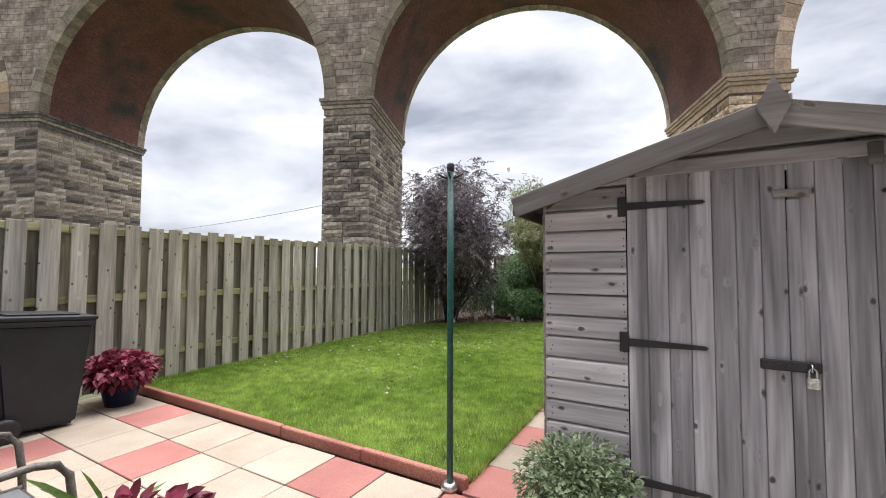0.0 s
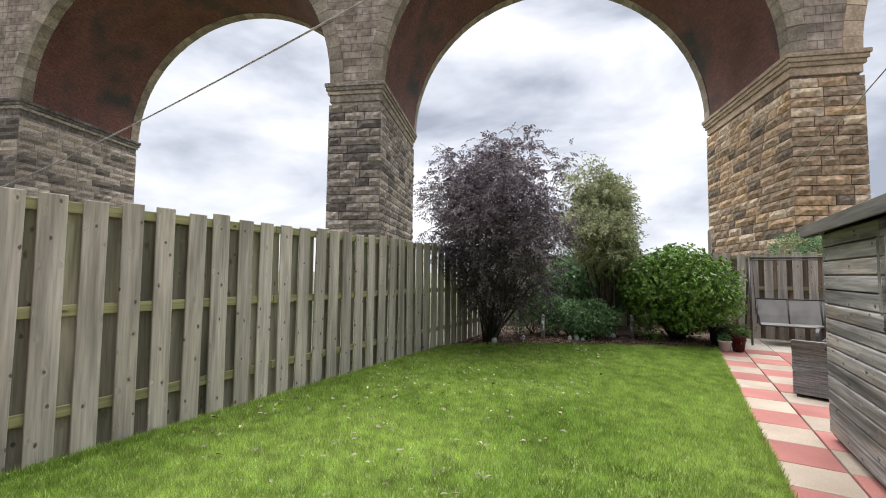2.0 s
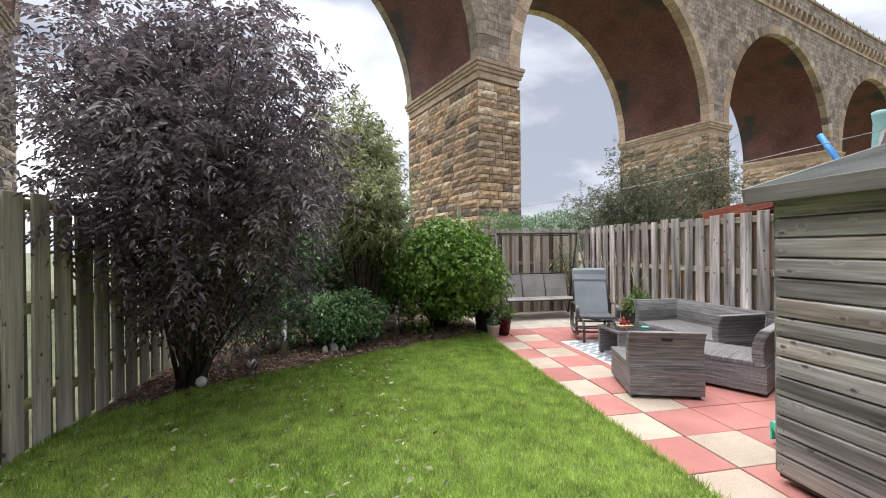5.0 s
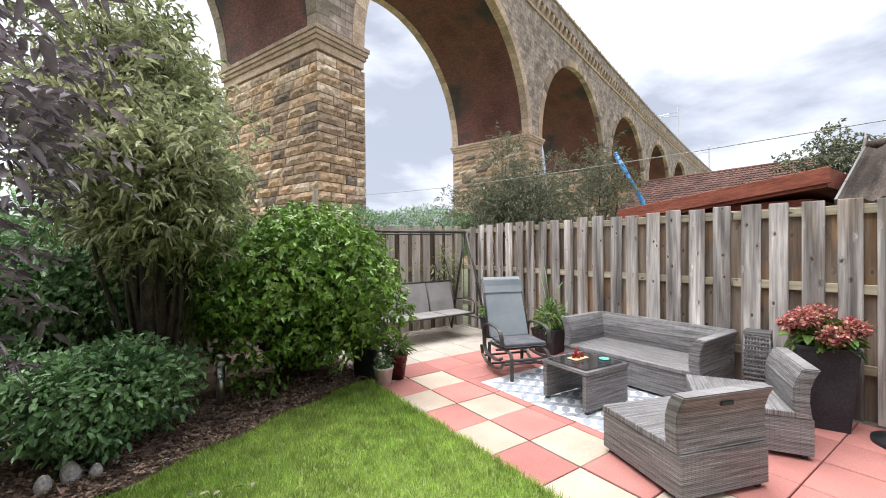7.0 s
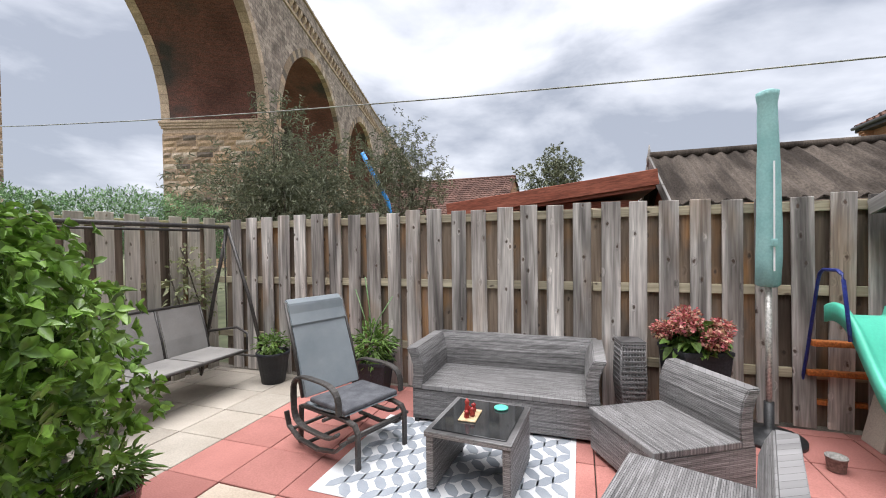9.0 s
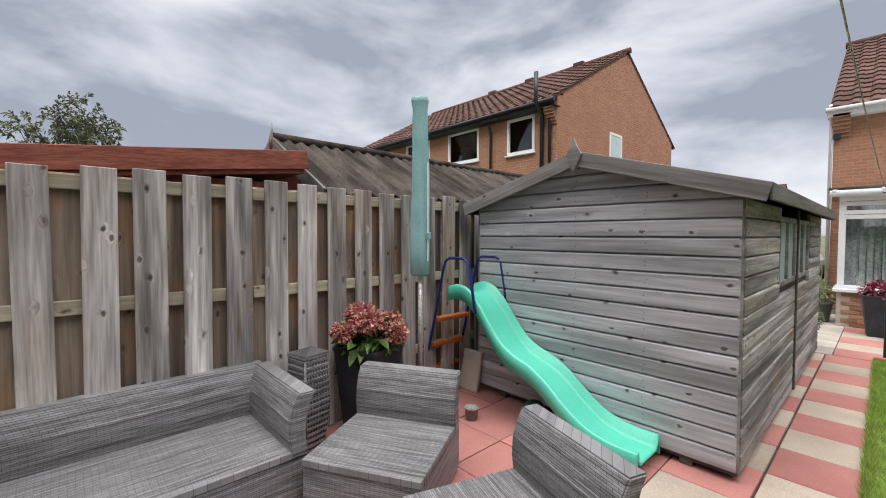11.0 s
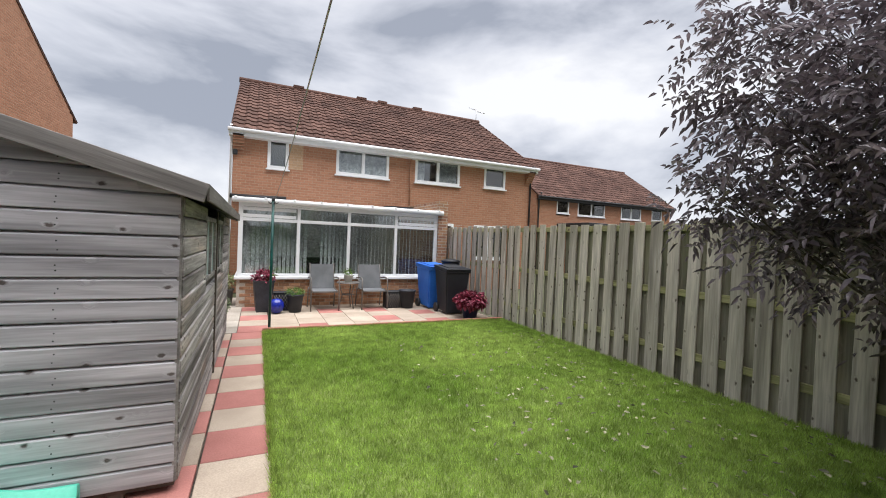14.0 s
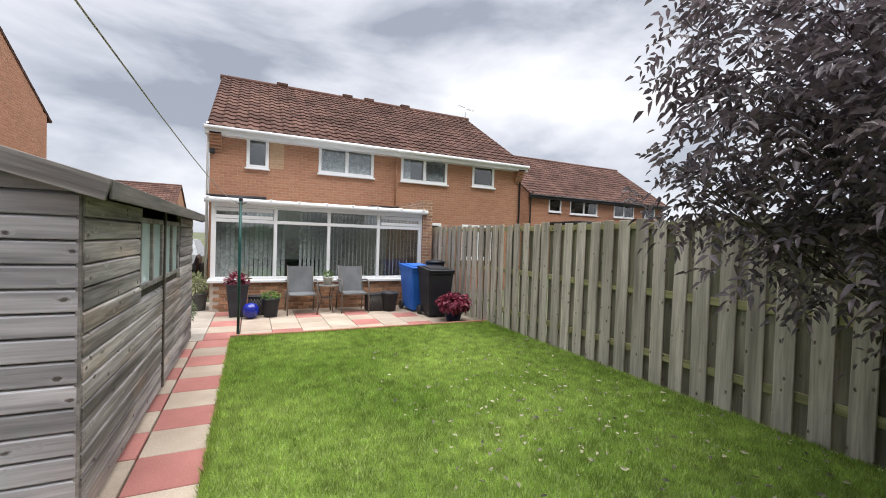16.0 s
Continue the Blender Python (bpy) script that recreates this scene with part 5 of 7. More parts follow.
patio = tagged(new("patio"), "cream and red concrete slab patio by the house", "patio", kind="structure")
path_ = tagged(new("path"), "path of alternating red and cream concrete slabs", "path", kind="structure")
terrace = tagged(new("terrace"), "terrace of red and cream concrete slabs by the seating", "terrace", kind="structure")
r = random.Random(11)


def lay(parent, x, y, w, d, material):
    part("slab", slab(w, d, material), material, parent, m=pose(x, y, r.uniform(-0.0025, 0.0015), r.uniform(-0.15, 0.15), r.uniform(-0.15, 0.15), 0))


RED_NEAR = {(2, 0), (4, 1), (7, 0), (2, 2), (4, 3), (6, 3), (0, 3)}
for i in range(0, 9):
    for j in range(0, 6):
        x, y = -6.034 + i * S, 4.06 - (j + 1) * S
        lay(patio, x, y, S, S, M_SLAB_R if (i, j) in RED_NEAR else M_SLAB_C)
for i in range(0, 7):
    for j in range(0, 8):
        x, y = -1.65 + 0.01 + i * S, 4.06 - (j + 1) * S
        lay(patio, x, y, min(S, 1.47 - x), S, M_SLAB_G if i else (M_SLAB_R, M_SLAB_C)[j % 2])
bounds = [4.08 + 0.44 * j for j in range(8)] + [7.6 + S * k for k in range(13)]
for j, (y, y2) in enumerate(zip(bounds, bounds[1:])):
    lay(path_, -1.548, y, 0.455, y2 - y, (M_SLAB_R, M_SLAB_C)[j % 2])
    if y < 8.0:
        lay(path_, -1.085, y, 0.16, y2 - y, (M_SLAB_C, M_SLAB_R)[j % 2])
for i in range(0, 6):
    for j in range(0, 15):
        x, y = -1.085 + i * S, 8.087 + j * S
        mt = M_SLAB_G if y > 13.3 else (M_SLAB_R, M_SLAB_C)[j % 2] if i == 0 else M_SLAB_R
        lay(terrace, x, y, min(S, 1.47 - x), min(S, 15.16 - y), mt)
for j in range(0, 4):
    lay(terrace, -1.548, 13.44 + j * S, 0.455, min(S, 15.16 - 13.44 - j * S), M_SLAB_G)

edging = thing("lawn_edging", "raised red concrete edging stones along the lawn", "edging", (0, 0, 0))
kerb_me = mesh_of(bbox(0, 0.905, 0, 0.055, -0.03, 0.075, 0.018, 3), M_KERB, "edging_stone")
for i in range(5):
    part("edging_stone", kerb_me, M_KERB, edging, m=pose(-6.08 + i * 0.912, 4.115, r.uniform(-0.004, 0.004), 0, 0, r.uniform(-0.3, 0.3)))


# ---- grass ----
def blades(n, seed, region, h0, h1, base, spread=0.02):
    rg = np.random.default_rng(seed)
    xy = region(rg, n)
    n = len(xy)
    a = rg.uniform(0, math.tau, n)
    w, h = rg.uniform(0.0022, 0.0045, n), rg.uniform(h0, h1, n)
    lean = rg.uniform(-1, 1, (n, 2)) * spread
    d = np.stack([np.cos(a), np.sin(a)], 1) * w[:, None]
    z = np.full(n, base)
    v = np.empty((n, 3, 3))
    v[:, 0, :2], v[:, 1, :2], v[:, 2, :2] = xy - d, xy + d, xy + lean
    v[:, 0, 2], v[:, 1, 2], v[:, 2, 2] = z, z, z + h
    me = bpy.data.meshes.new("grass")
    me.vertices.add(3 * n)
    me.vertices.foreach_set("co", v.reshape(-1))
    me.loops.add(3 * n)
    me.loops.foreach_set("vertex_index", np.arange(3 * n, dtype=np.int32))
    me.polygons.add(n)
    me.polygons.foreach_set("loop_start", np.arange(0, 3 * n, 3, dtype=np.int32))
    me.update()
    me.validate()
    me.materials.append(M_GRASS)
    return me


def on_lawn(rg, n):
    xy = np.stack([rg.uniform(FENCE_L + 0.04, -1.55, n), rg.uniform(4.18, 13.25, n)], 1)
    t = np.clip((xy[:, 0] - FENCE_L) / 4.65, 0, 1)
    far = 10.35 + 2.85 * t**0.75 + 0.05 * np.sin(xy[:, 0] * 9)
    return xy[xy[:, 1] < far]


solid("grass", blades(420000, 3, on_lawn, 0.022, 0.055, 0.018, 0.025), M_GRASS, "short bright green mown lawn grass", "grass", kind="stuff")


def at_edges(rg, n):
    t = rg.uniform(0, 1, n)
    k = rg.integers(0, 3, n)
    x = np.where(k == 0, rg.uniform(-1.575, -1.53, n), np.where(k == 1, rg.uniform(-6.1, -1.6, n), rg.uniform(-6.07, -5.98, n)))
    y = np.where(k == 0, 4.2 + t * 8.9, np.where(k == 1, rg.uniform(4.165, 4.2, n), 4.2 + t * 6.2))
    return np.stack([x, y], 1)


solid("grass", blades(16000, 4, at_edges, 0.04, 0.085, 0.01, 0.04), M_GRASS, "longer grass fringe along the lawn's edges", "grass", kind="stuff")


def leaf_mesh(name, P, D, N, size, aspect, material, fold=0.25, droop=0.2):
    """Leaves at points P, along D, facing N: six corners each with a folded midrib and a curved tip."""
    n = len(P)
    D = D / np.linalg.norm(D, axis=1, keepdims=True)
    Sd = np.cross(D, N)
    Sd /= np.linalg.norm(Sd, axis=1, keepdims=True) + 1e-9
    Nn = np.cross(Sd, D)
    L = size[:, None]
    W = L * aspect
    v = np.empty((n, 6, 3))
    v[:, 0] = P
    v[:, 1] = P + D * L * 0.35 + Sd * W * 0.5 + Nn * W * fold
    v[:, 2] = P + D * L * 0.72 + Sd * W * 0.34 + Nn * W * fold * 0.5 - [0, 0, 1] * L * droop * 0.35
    v[:, 3] = P + D * L - np.array([0, 0, 1]) * L * droop
    v[:, 4] = P + D * L * 0.72 - Sd * W * 0.34 + Nn * W * fold * 0.5 - [0, 0, 1] * L * droop * 0.35
    v[:, 5] = P + D * L * 0.35 - Sd * W * 0.5 + Nn * W * fold
    idx = np.array([[0, 1, 2, 3], [0, 3, 4, 5]])
    f = (np.arange(n)[:, None, None] * 6 + idx[None]).reshape(-1, 4)
    me = bpy.data.meshes.new(name)
    me.vertices.add(6 * n)
    me.vertices.foreach_set("co", v.reshape(-1))
    me.loops.add(f.size)
    me.loops.foreach_set("vertex_index", f.reshape(-1).astype(np.int32))
    me.polygons.add(len(f))
    me.polygons.foreach_set("loop_start", np.arange(0, f.size, 4, dtype=np.int32))
    me.update()
    me.validate()
    me.materials.append(material)
    return me


def crown_points(rg, n, blobs, shell=(0.55, 1.05)):
    """Points in a crown of overlapping lumps, mostly near the lumps' surfaces."""
    b = np.array(blobs, float)
    wts = b[:, 3] ** 2
    k = rg.choice(len(b), n, p=wts / wts.sum())
    d = rg.normal(size=(n, 3))
    d /= np.linalg.norm(d, axis=1, keepdims=True)
    rad = b[k, 3] * rg.uniform(shell[0], shell[1], n)
    sc = b[k, 4:7] if b.shape[1] > 4 else 1.0
    return b[k, :3] + d * rad[:, None] * sc, d


def lumps(rg, centre, size, count, rmin, rmax, low=-1.0):
    out = []
    while len(out) < count:
        d = rg.normal(size=3)
        d /= np.linalg.norm(d)
        if d[2] < low:
            continue
        q = np.array(centre) + d * np.array(size) * rg.uniform(0.35, 0.95)
        out.append((*q, rg.uniform(rmin, rmax), 1, 1, 1))
    return out


M_PURPLE = mat("purple_grey_leaf", (0.10, 0.08, 0.09), (0.21, 0.175, 0.19), 0.42, 2, 30, 0.0, 0.55, island=True, trans=0.38, spec=0.6)
M_LAUREL = mat("glossy_laurel_leaf", (0.10, 0.20, 0.03), (0.22, 0.36, 0.07), 0.32, 1.6, 30, 0.0, 0.5, island=True, trans=0.25, spec=0.55)
M_OLIVE = mat("grey_green_leaf", (0.25, 0.29, 0.14), (0.48, 0.49, 0.30), 0.45, 2, 30, 0.0, 0.5, island=True, trans=0.35)
M_DGREEN = mat("dark_green_leaf", (0.11, 0.22, 0.085), (0.25, 0.40, 0.18), 0.34, 3, 30, 0.0, 0.45, island=True, trans=0.25, spec=0.5)
M_FARLEAF = mat("dull_olive_leaf", (0.12, 0.135, 0.085), (0.22, 0.235, 0.15), 0.6, 2, 30, 0.0, 0.4, island=True, trans=0.2)
M_BARK = mat("grey_brown_bark", (0.05, 0.04, 0.03), (0.12, 0.1, 0.08), 0.9, 6, 40, 0.6, 0.1, stretch=(3, 3, 1))


def tree(name, label, base, blobs, n, size, aspect, leafmat, seed, stems=5, droop=0.25, twig=0.9, category="tree", trunk_r=0.035, clusters=0, shell=(0.5, 1.05), whorl=False, pinnate=False):
    rg = np.random.default_rng(seed)
    t = thing(name, label, category, base)
    B = np.array(base)
    bl = [(*(np.array(b[:3]) - B), *b[3:]) for b in blobs]
    bm = bmesh.new()
    tips = sorted(bl, key=lambda b: -b[3])
    for i, b in enumerate(tips[: max(stems, len(tips))]):
        end = Vector(b[:3])
        st = Vector((rg.uniform(-0.12, 0.12), rg.uniform(-0.12, 0.12), -0.03))
        mid = st.lerp(end, 0.5) + Vector((rg.uniform(-0.15, 0.15), rg.uniform(-0.15, 0.15), rg.uniform(0.0, 0.2)))
        rr = trunk_r * (1.0 if i < stems else 0.5)
        tube(bm, [st, st.lerp(mid, 0.5), mid, mid.lerp(end, 0.6), end], [rr, rr * 0.85, rr * 0.65, rr * 0.45, rr * 0.2], 7)
        for _ in range(4):
            d = Vector(rg.normal(size=3))
            d.normalize()
            tube(bm, [mid.lerp(end, rg.uniform(0.3, 1.0)), end + d * b[3] * twig * 0.5, end + d * b[3] * twig], [rr * 0.25, rr * 0.16, rr * 0.06], 5)
    part("trunk", bm, M_BARK, t, "branching woody stems")
    if clusters:
        C, dc = crown_points(rg, clusters, bl, shell)
        per = n // clusters
        P = np.repeat(C, per, 0)
        ax = np.repeat(dc + rg.normal(size=dc.shape) * 0.5 + [0, 0, 0.15], per, 0)
        ax /= np.linalg.norm(ax, axis=1, keepdims=True)
        k = np.tile(np.linspace(0, 1, per), clusters)[:, None]
        side = rg.normal(size=P.shape)
        if pinnate:
            ax = np.repeat(dc * [1, 1, 0.6] + rg.normal(size=dc.shape) * 0.55 + [0, 0, 0.1], per, 0)
            ax /= np.linalg.norm(ax, axis=1, keepdims=True)
            flat = np.cross(ax, [0, 0, 1.0] + np.repeat(rg.normal(size=dc.shape) * 0.35, per, 0))
            flat /= np.linalg.norm(flat, axis=1, keepdims=True)
            pair = np.tile([-1.0, 1.0], clusters * per // 2 + 1)[: clusters * per, None]
            step = np.tile(np.arange(per) // 2, clusters)[:, None] / max(1, per // 2 - 1)
            last = np.tile(np.arange(per) == per - 1, clusters)[:, None]
            P = P + ax * step * size * 2.0 - [0, 0, 1] * step**2 * size * 0.7
            D = np.where(last, ax, ax * 0.5 + flat * pair) + [0, 0, -0.25] + rg.normal(size=P.shape) * 0.12
            N = np.cross(flat, ax) + rg.normal(size=P.shape) * 0.25
            N *= np.sign(N[:, 2:3] + 1e-6)
        elif whorl:
            side -= ax * (side * ax).sum(1, keepdims=True)
            side /= np.linalg.norm(side, axis=1, keepdims=True)
            P = P + ax * rg.uniform(0, 0.25, (len(P), 1)) * size
            D = ax * 0.45 + side
            N = ax + rg.normal(size=P.shape) * 0.2
        else:
            P = P + ax * k * size * 2.2
            D = ax * 0.6 + side * 0.75
            N = rg.normal(size=P.shape) * 0.5 + [0, 0, 1]
    else:
        P, dc = crown_points(rg, n, bl, shell)
        D = dc * 0.7 + rg.normal(size=P.shape) * 0.7 + [0, 0, -droop]
        N = dc * 0.8 + rg.normal(size=P.shape) * 0.4 + [0, 0, 0.5]
    keep = P[:, 2] > 0.05 - B[2]
    P, D, N = P[keep], D[keep], N[keep]
    L = rg.uniform(0.6, 1.25, len(P)) * size
    part("crown", leaf_mesh("crown", P, D, N, L, aspect, leafmat, droop=droop), leafmat, t)
    return t


rg0 = np.random.default_rng(21)
# purple-leaved shrub
pb = lumps(rg0, (-5.2, 10.9, 2.45), (1.3, 1.15, 1.42), 42, 0.24, 0.44, -0.62) + [(-4.95, 10.9, 3.7, 0.36, 1, 1, 1.2), (-4.45, 10.9, 3.95, 0.2, 1, 1, 2.0), (-6.2, 10.7, 3.7, 0.35, 1, 1, 1), (-4.05, 11.2, 3.55, 0.22, 1, 1, 1.6), (-4.15, 9.85, 2.5, 0.42, 1, 1, 1), (-4.5, 9.6, 3.2, 0.45, 1, 1, 1), (-5.0, 9.6, 2.4, 0.42, 1, 1, 1), (-4.55, 9.8, 1.72, 0.38, 1, 1, 0.8), (-4.45, 10.35, 1.8, 0.36, 1, 1, 0.9), (-4.15, 9.6, 1.95, 0.3, 1, 1, 0.8), (-5.7, 11.1, 1.0, 0.5, 1, 1, 1), (-5.0, 11.4, 0.95, 0.55, 1, 1, 1), (-5.6, 10.7, 1.5, 0.5, 1, 1, 1), (-4.6, 11.3, 1.3, 0.5, 1, 1, 1), (-4.5, 11.2, 1.6, 0.38, 1, 1, 1), (-5.2, 10.6, 1.2, 0.45, 1, 1, 1), (-4.4, 10.1, 2.9, 0.38, 1, 1, 1), (-4.7, 10.2, 2.2, 0.46, 1, 1, 1), (-5.1, 10.0, 1.8, 0.5, 1, 1, 1), (-5.5, 9.8, 2.8, 0.5, 1, 1, 1), (-5.9, 10.3, 2.0, 0.5, 1, 1, 1), (-6.3, 10.6, 3.0, 0.45, 1, 1, 1)]
tree("purple_shrub", "tall dark purple-leaved shrub overhanging the lawn", (-5.5, 11.2, 0.05), pb, 50400, 0.068, 0.4, M_PURPLE, 31, stems=7, droop=0.25, clusters=5600, category="shrub", trunk_r=0.03, shell=(0.2, 1.25), pinnate=True)
# grey-green shrub behind
ob_ = lumps(rg0, (-3.62, 13.05, 2.45), (0.62, 0.95, 1.4), 30, 0.34, 0.56, -0.75)
tree("tall_shrub", "tall grey-green variegated shrub behind the laurel", (-3.55, 13.5, 0.07), ob_, 40000, 0.085, 0.27, M_OLIVE, 32, stems=4, droop=0.35, clusters=4000, category="shrub", trunk_r=0.055, shell=(0.3, 1.1))
lb = lumps(rg0, (-2.2, 13.5, 1.15), (1.08, 0.95, 0.98), 60, 0.27, 0.47, -0.9)
tree("laurel_bush", "dense rounded glossy green laurel bush", (-2.2, 13.8, 0.06), lb, 68400, 0.064, 0.52, M_LAUREL, 33, stems=5, droop=0.2, category="shrub", shell=(0.65, 1.15), clusters=11400, whorl=True)
db = lumps(rg0, (-4.2, 12.7, 0.42), (0.62, 0.42, 0.34), 14, 0.24, 0.36, -0.5) + lumps(rg0, (-3.72, 12.75, 0.45), (0.35, 0.35, 0.34), 9, 0.2, 0.32, -0.5)
tree("low_shrub", "low dark green shrub at the edge of the bed", (-4.2, 12.9, 0.03), db, 13000, 0.068, 0.48, M_DGREEN, 34, stems=4, droop=0.1, category="shrub", trunk_r=0.012)
eb = lumps(rg0, (-5.1, 12.6, 0.6), (0.5, 0.5, 0.4), 8, 0.3, 0.42, -0.5)
tree("low_shrub", "dark evergreen shrub beneath the purple one", (-5.1, 12.7, 0.04), eb, 5000, 0.07, 0.3, M_DGREEN, 35, stems=4, droop=0.2, category="shrub", trunk_r=0.012)
ib = lumps(rg0, (-4.3, 14.6, 1.15), (1.7, 0.3, 0.85), 22, 0.42, 0.6, -0.9)
tree("climber", "dark evergreen climber against the end fence", (-4.6, 14.75, 0.08), ib, 18000, 0.08, 0.5, M_DGREEN, 36, stems=4, droop=0.2, category="shrub")
# beyond the fences
fb = lumps(rg0, (3.0, 15.3, 2.3), (1.2, 1.1, 1.05), 18, 0.45, 0.75, -0.6) + [(2.5, 15.0, 3.3, 0.5, 1, 1, 1), (2.6, 15.2, 3.8, 0.3, 1, 1, 1.4)]
tree("garden_tree", "feathery olive-green tree behind the side fence", (3.0, 15.4, -0.12), fb, 24000, 0.08, 0.2, M_FARLEAF, 37, stems=6, clusters=2400, droop=0.3, shell=(0.3, 1.12))
gb = [(3.35, 13.5, 2.2, 0.62, 1, 1, 1), (3.2, 13.0, 2.75, 0.4, 1, 1, 1), (3.45, 13.35, 3.2, 0.34, 1, 1, 1.2), (3.0, 12.75, 2.4, 0.32, 1, 1, 0.8), (3.4, 13.9, 2.8, 0.55, 1, 1, 1), (3.1, 13.6, 1.6, 0.6, 1, 1, 1)]
tree("garden_tree", "feathery dark-leaved small tree behind the side fence", (3.3, 13.5, -0.12), gb, 17000, 0.06, 0.2, M_FARLEAF, 43, stems=5, clusters=1250, droop=0.35, shell=(0.3, 1.3), trunk_r=0.025)
hb = [(x, 20.0 + 0.3 * math.sin(x), 2.05 + 0.12 * math.sin(x * 2.1), 0.75, 1.2, 0.9, 1.0) for x in np.arange(1.2, 5.6, 0.6)]
tree("conifer_hedge", "clipped green conifer hedge beyond the end fence", (3.4, 20.0, -0.12), hb, 34000, 0.075, 0.3, M_DGREEN, 38, stems=4, droop=0.0, category="hedge", shell=(0.7, 1.04))
sb = lumps(rg0, (9.5, 11.2, 3.1), (0.75, 1.0, 1.0), 10, 0.3, 0.5, -0.6)
tree("garden_tree", "small leafy tree beyond the summerhouse", (9.5, 11.2, -0.12), sb, 5000, 0.1, 0.4, M_FARLEAF, 39, stems=4, clusters=350)

# ---- rattan furniture ----
def rattan_mat(name, flat):
    """Flat woven strands 11 mm high in mixed greys, crossed by finer uprights; flat lays the rows out on level faces."""
    m = bpy.data.materials.new(name)
    m.use_nodes = True
    n, l = m.node_tree.nodes, m.node_tree.links
    p = n["Principled BSDF"]
    p.inputs["Roughness"].default_value, p.inputs["Specular IOR Level"].default_value = 0.5, 0.4
    tc, sep, com, add = n.new("ShaderNodeTexCoord"), n.new("ShaderNodeSeparateXYZ"), n.new("ShaderNodeCombineXYZ"), n.new("ShaderNodeMath")
    l.new(tc.outputs["Object"], sep.inputs[0])
    if flat:
        l.new(sep.outputs["X"], com.inputs["X"])
        l.new(sep.outputs["Y"], com.inputs["Y"])
    else:
        l.new(sep.outputs["X"], add.inputs[0])
        l.new(sep.outputs["Y"], add.inputs[1])
        l.new(add.outputs[0], com.inputs["X"])
        l.new(sep.outputs["Z"], com.inputs["Y"])
    bt = n.new("ShaderNodeTexBrick")
    bt.inputs["Scale"].default_value = 1.0
    bt.offset = 0.5
    for nm, v in (("Brick Width", 0.06), ("Row Height", 0.011), ("Mortar Size", 0.0014), ("Mortar Smooth", 0.6)):
        bt.inputs[nm].default_value = v
    bt.inputs["Color1"].default_value, bt.inputs["Color2"].default_value, bt.inputs["Mortar"].default_value = (0.235, 0.228, 0.228, 1), (0.17, 0.165, 0.164, 1), (0.045, 0.042, 0.042, 1)
    l.new(com.outputs[0], bt.inputs["Vector"])
    st = n.new("ShaderNodeVectorMath")
    st.operation = "MULTIPLY"
    st.inputs[1].default_value = (2.2, 60.0, 1.0)
    l.new(com.outputs[0], st.inputs[0])
    strand = n.new("ShaderNodeTexNoise")
    strand.inputs["Scale"].default_value, strand.inputs["Detail"].default_value = 1.0, 3
    l.new(st.outputs[0], strand.inputs["Vector"])
    tone = n.new("ShaderNodeMapRange")
    for nm, v in (("From Min", 0.3), ("From Max", 0.7), ("To Min", 0.45), ("To Max", 1.6)):
        tone.inputs[nm].default_value = v
    l.new(strand.outputs[0], tone.inputs["Value"])
    out = n.new("ShaderNodeVectorMath")
    out.operation = "SCALE"
    l.new(bt.outputs["Color"], out.inputs[0])
    l.new(tone.outputs[0], out.inputs["Scale"])
    l.new(out.outputs[0], p.inputs["Base Color"])
    bp, inv = n.new("ShaderNodeBump"), n.new("ShaderNodeMath")
    inv.operation = "SUBTRACT"
    inv.inputs[0].default_value = 1.0
    l.new(bt.outputs["Fac"], inv.inputs[1])
    bp.inputs["Strength"].default_value, bp.inputs["Distance"].default_value = 0.6, 0.004
    l.new(inv.outputs[0], bp.inputs["Height"])
    l.new(bp.outputs[0], p.inputs["Normal"])
    return m


M_RATTAN = rattan_mat("grey_woven_rattan", False)
M_RATTAN_TOP = rattan_mat("grey_woven_rattan_seat", True)
M_TABLEGLASS = mat("black_table_glass", (0.02, 0.022, 0.024), (0.03, 0.032, 0.034), 0.06, 2, 10, 0.0, 0.0, spec=0.6)


def bent_panel(width, prof, thick):
    """An upright woven panel whose section in (y, z) is prof, thickened towards -y, running along x."""
    bm = bmesh.new()
    n = len(prof)
    secs = []
    for x in (-width / 2, width / 2):
        a = [bm.verts.new((x, y, z)) for y, z in prof]
        b = [bm.verts.new((x, y - thick, z)) for y, z in prof]
        secs.append((a, b))
    (a0, b0), (a1, b1) = secs
    for i in range(n - 1):
        bm.faces.new((a0[i], a1[i], a1[i + 1], a0[i + 1]))
        bm.faces.new((b0[i], b0[i + 1], b1[i + 1], b1[i]))
        bm.faces.new((a0[i], a0[i + 1], b0[i + 1], b0[i]))
        bm.faces.new((a1[i], b1[i], b1[i + 1], a1[i + 1]))
    bm.faces.new((a0[0], b0[0], b1[0], a1[0]))
    bm.faces.new((a0[-1], a1[-1], b1[-1], b0[-1]))
    bmesh.ops.recalc_face_normals(bm, faces=bm.faces[:])
    bmesh.ops.bevel(bm, geom=[e for e in bm.edges if e.calc_face_angle(0) > 1.0], offset=0.008, segments=2, affect="EDGES")
    return bm


BACK = [(0.05, 0.302), (0.065, 0.42), (0.06, 0.52), (0.035, 0.6), (0.0, 0.665)]


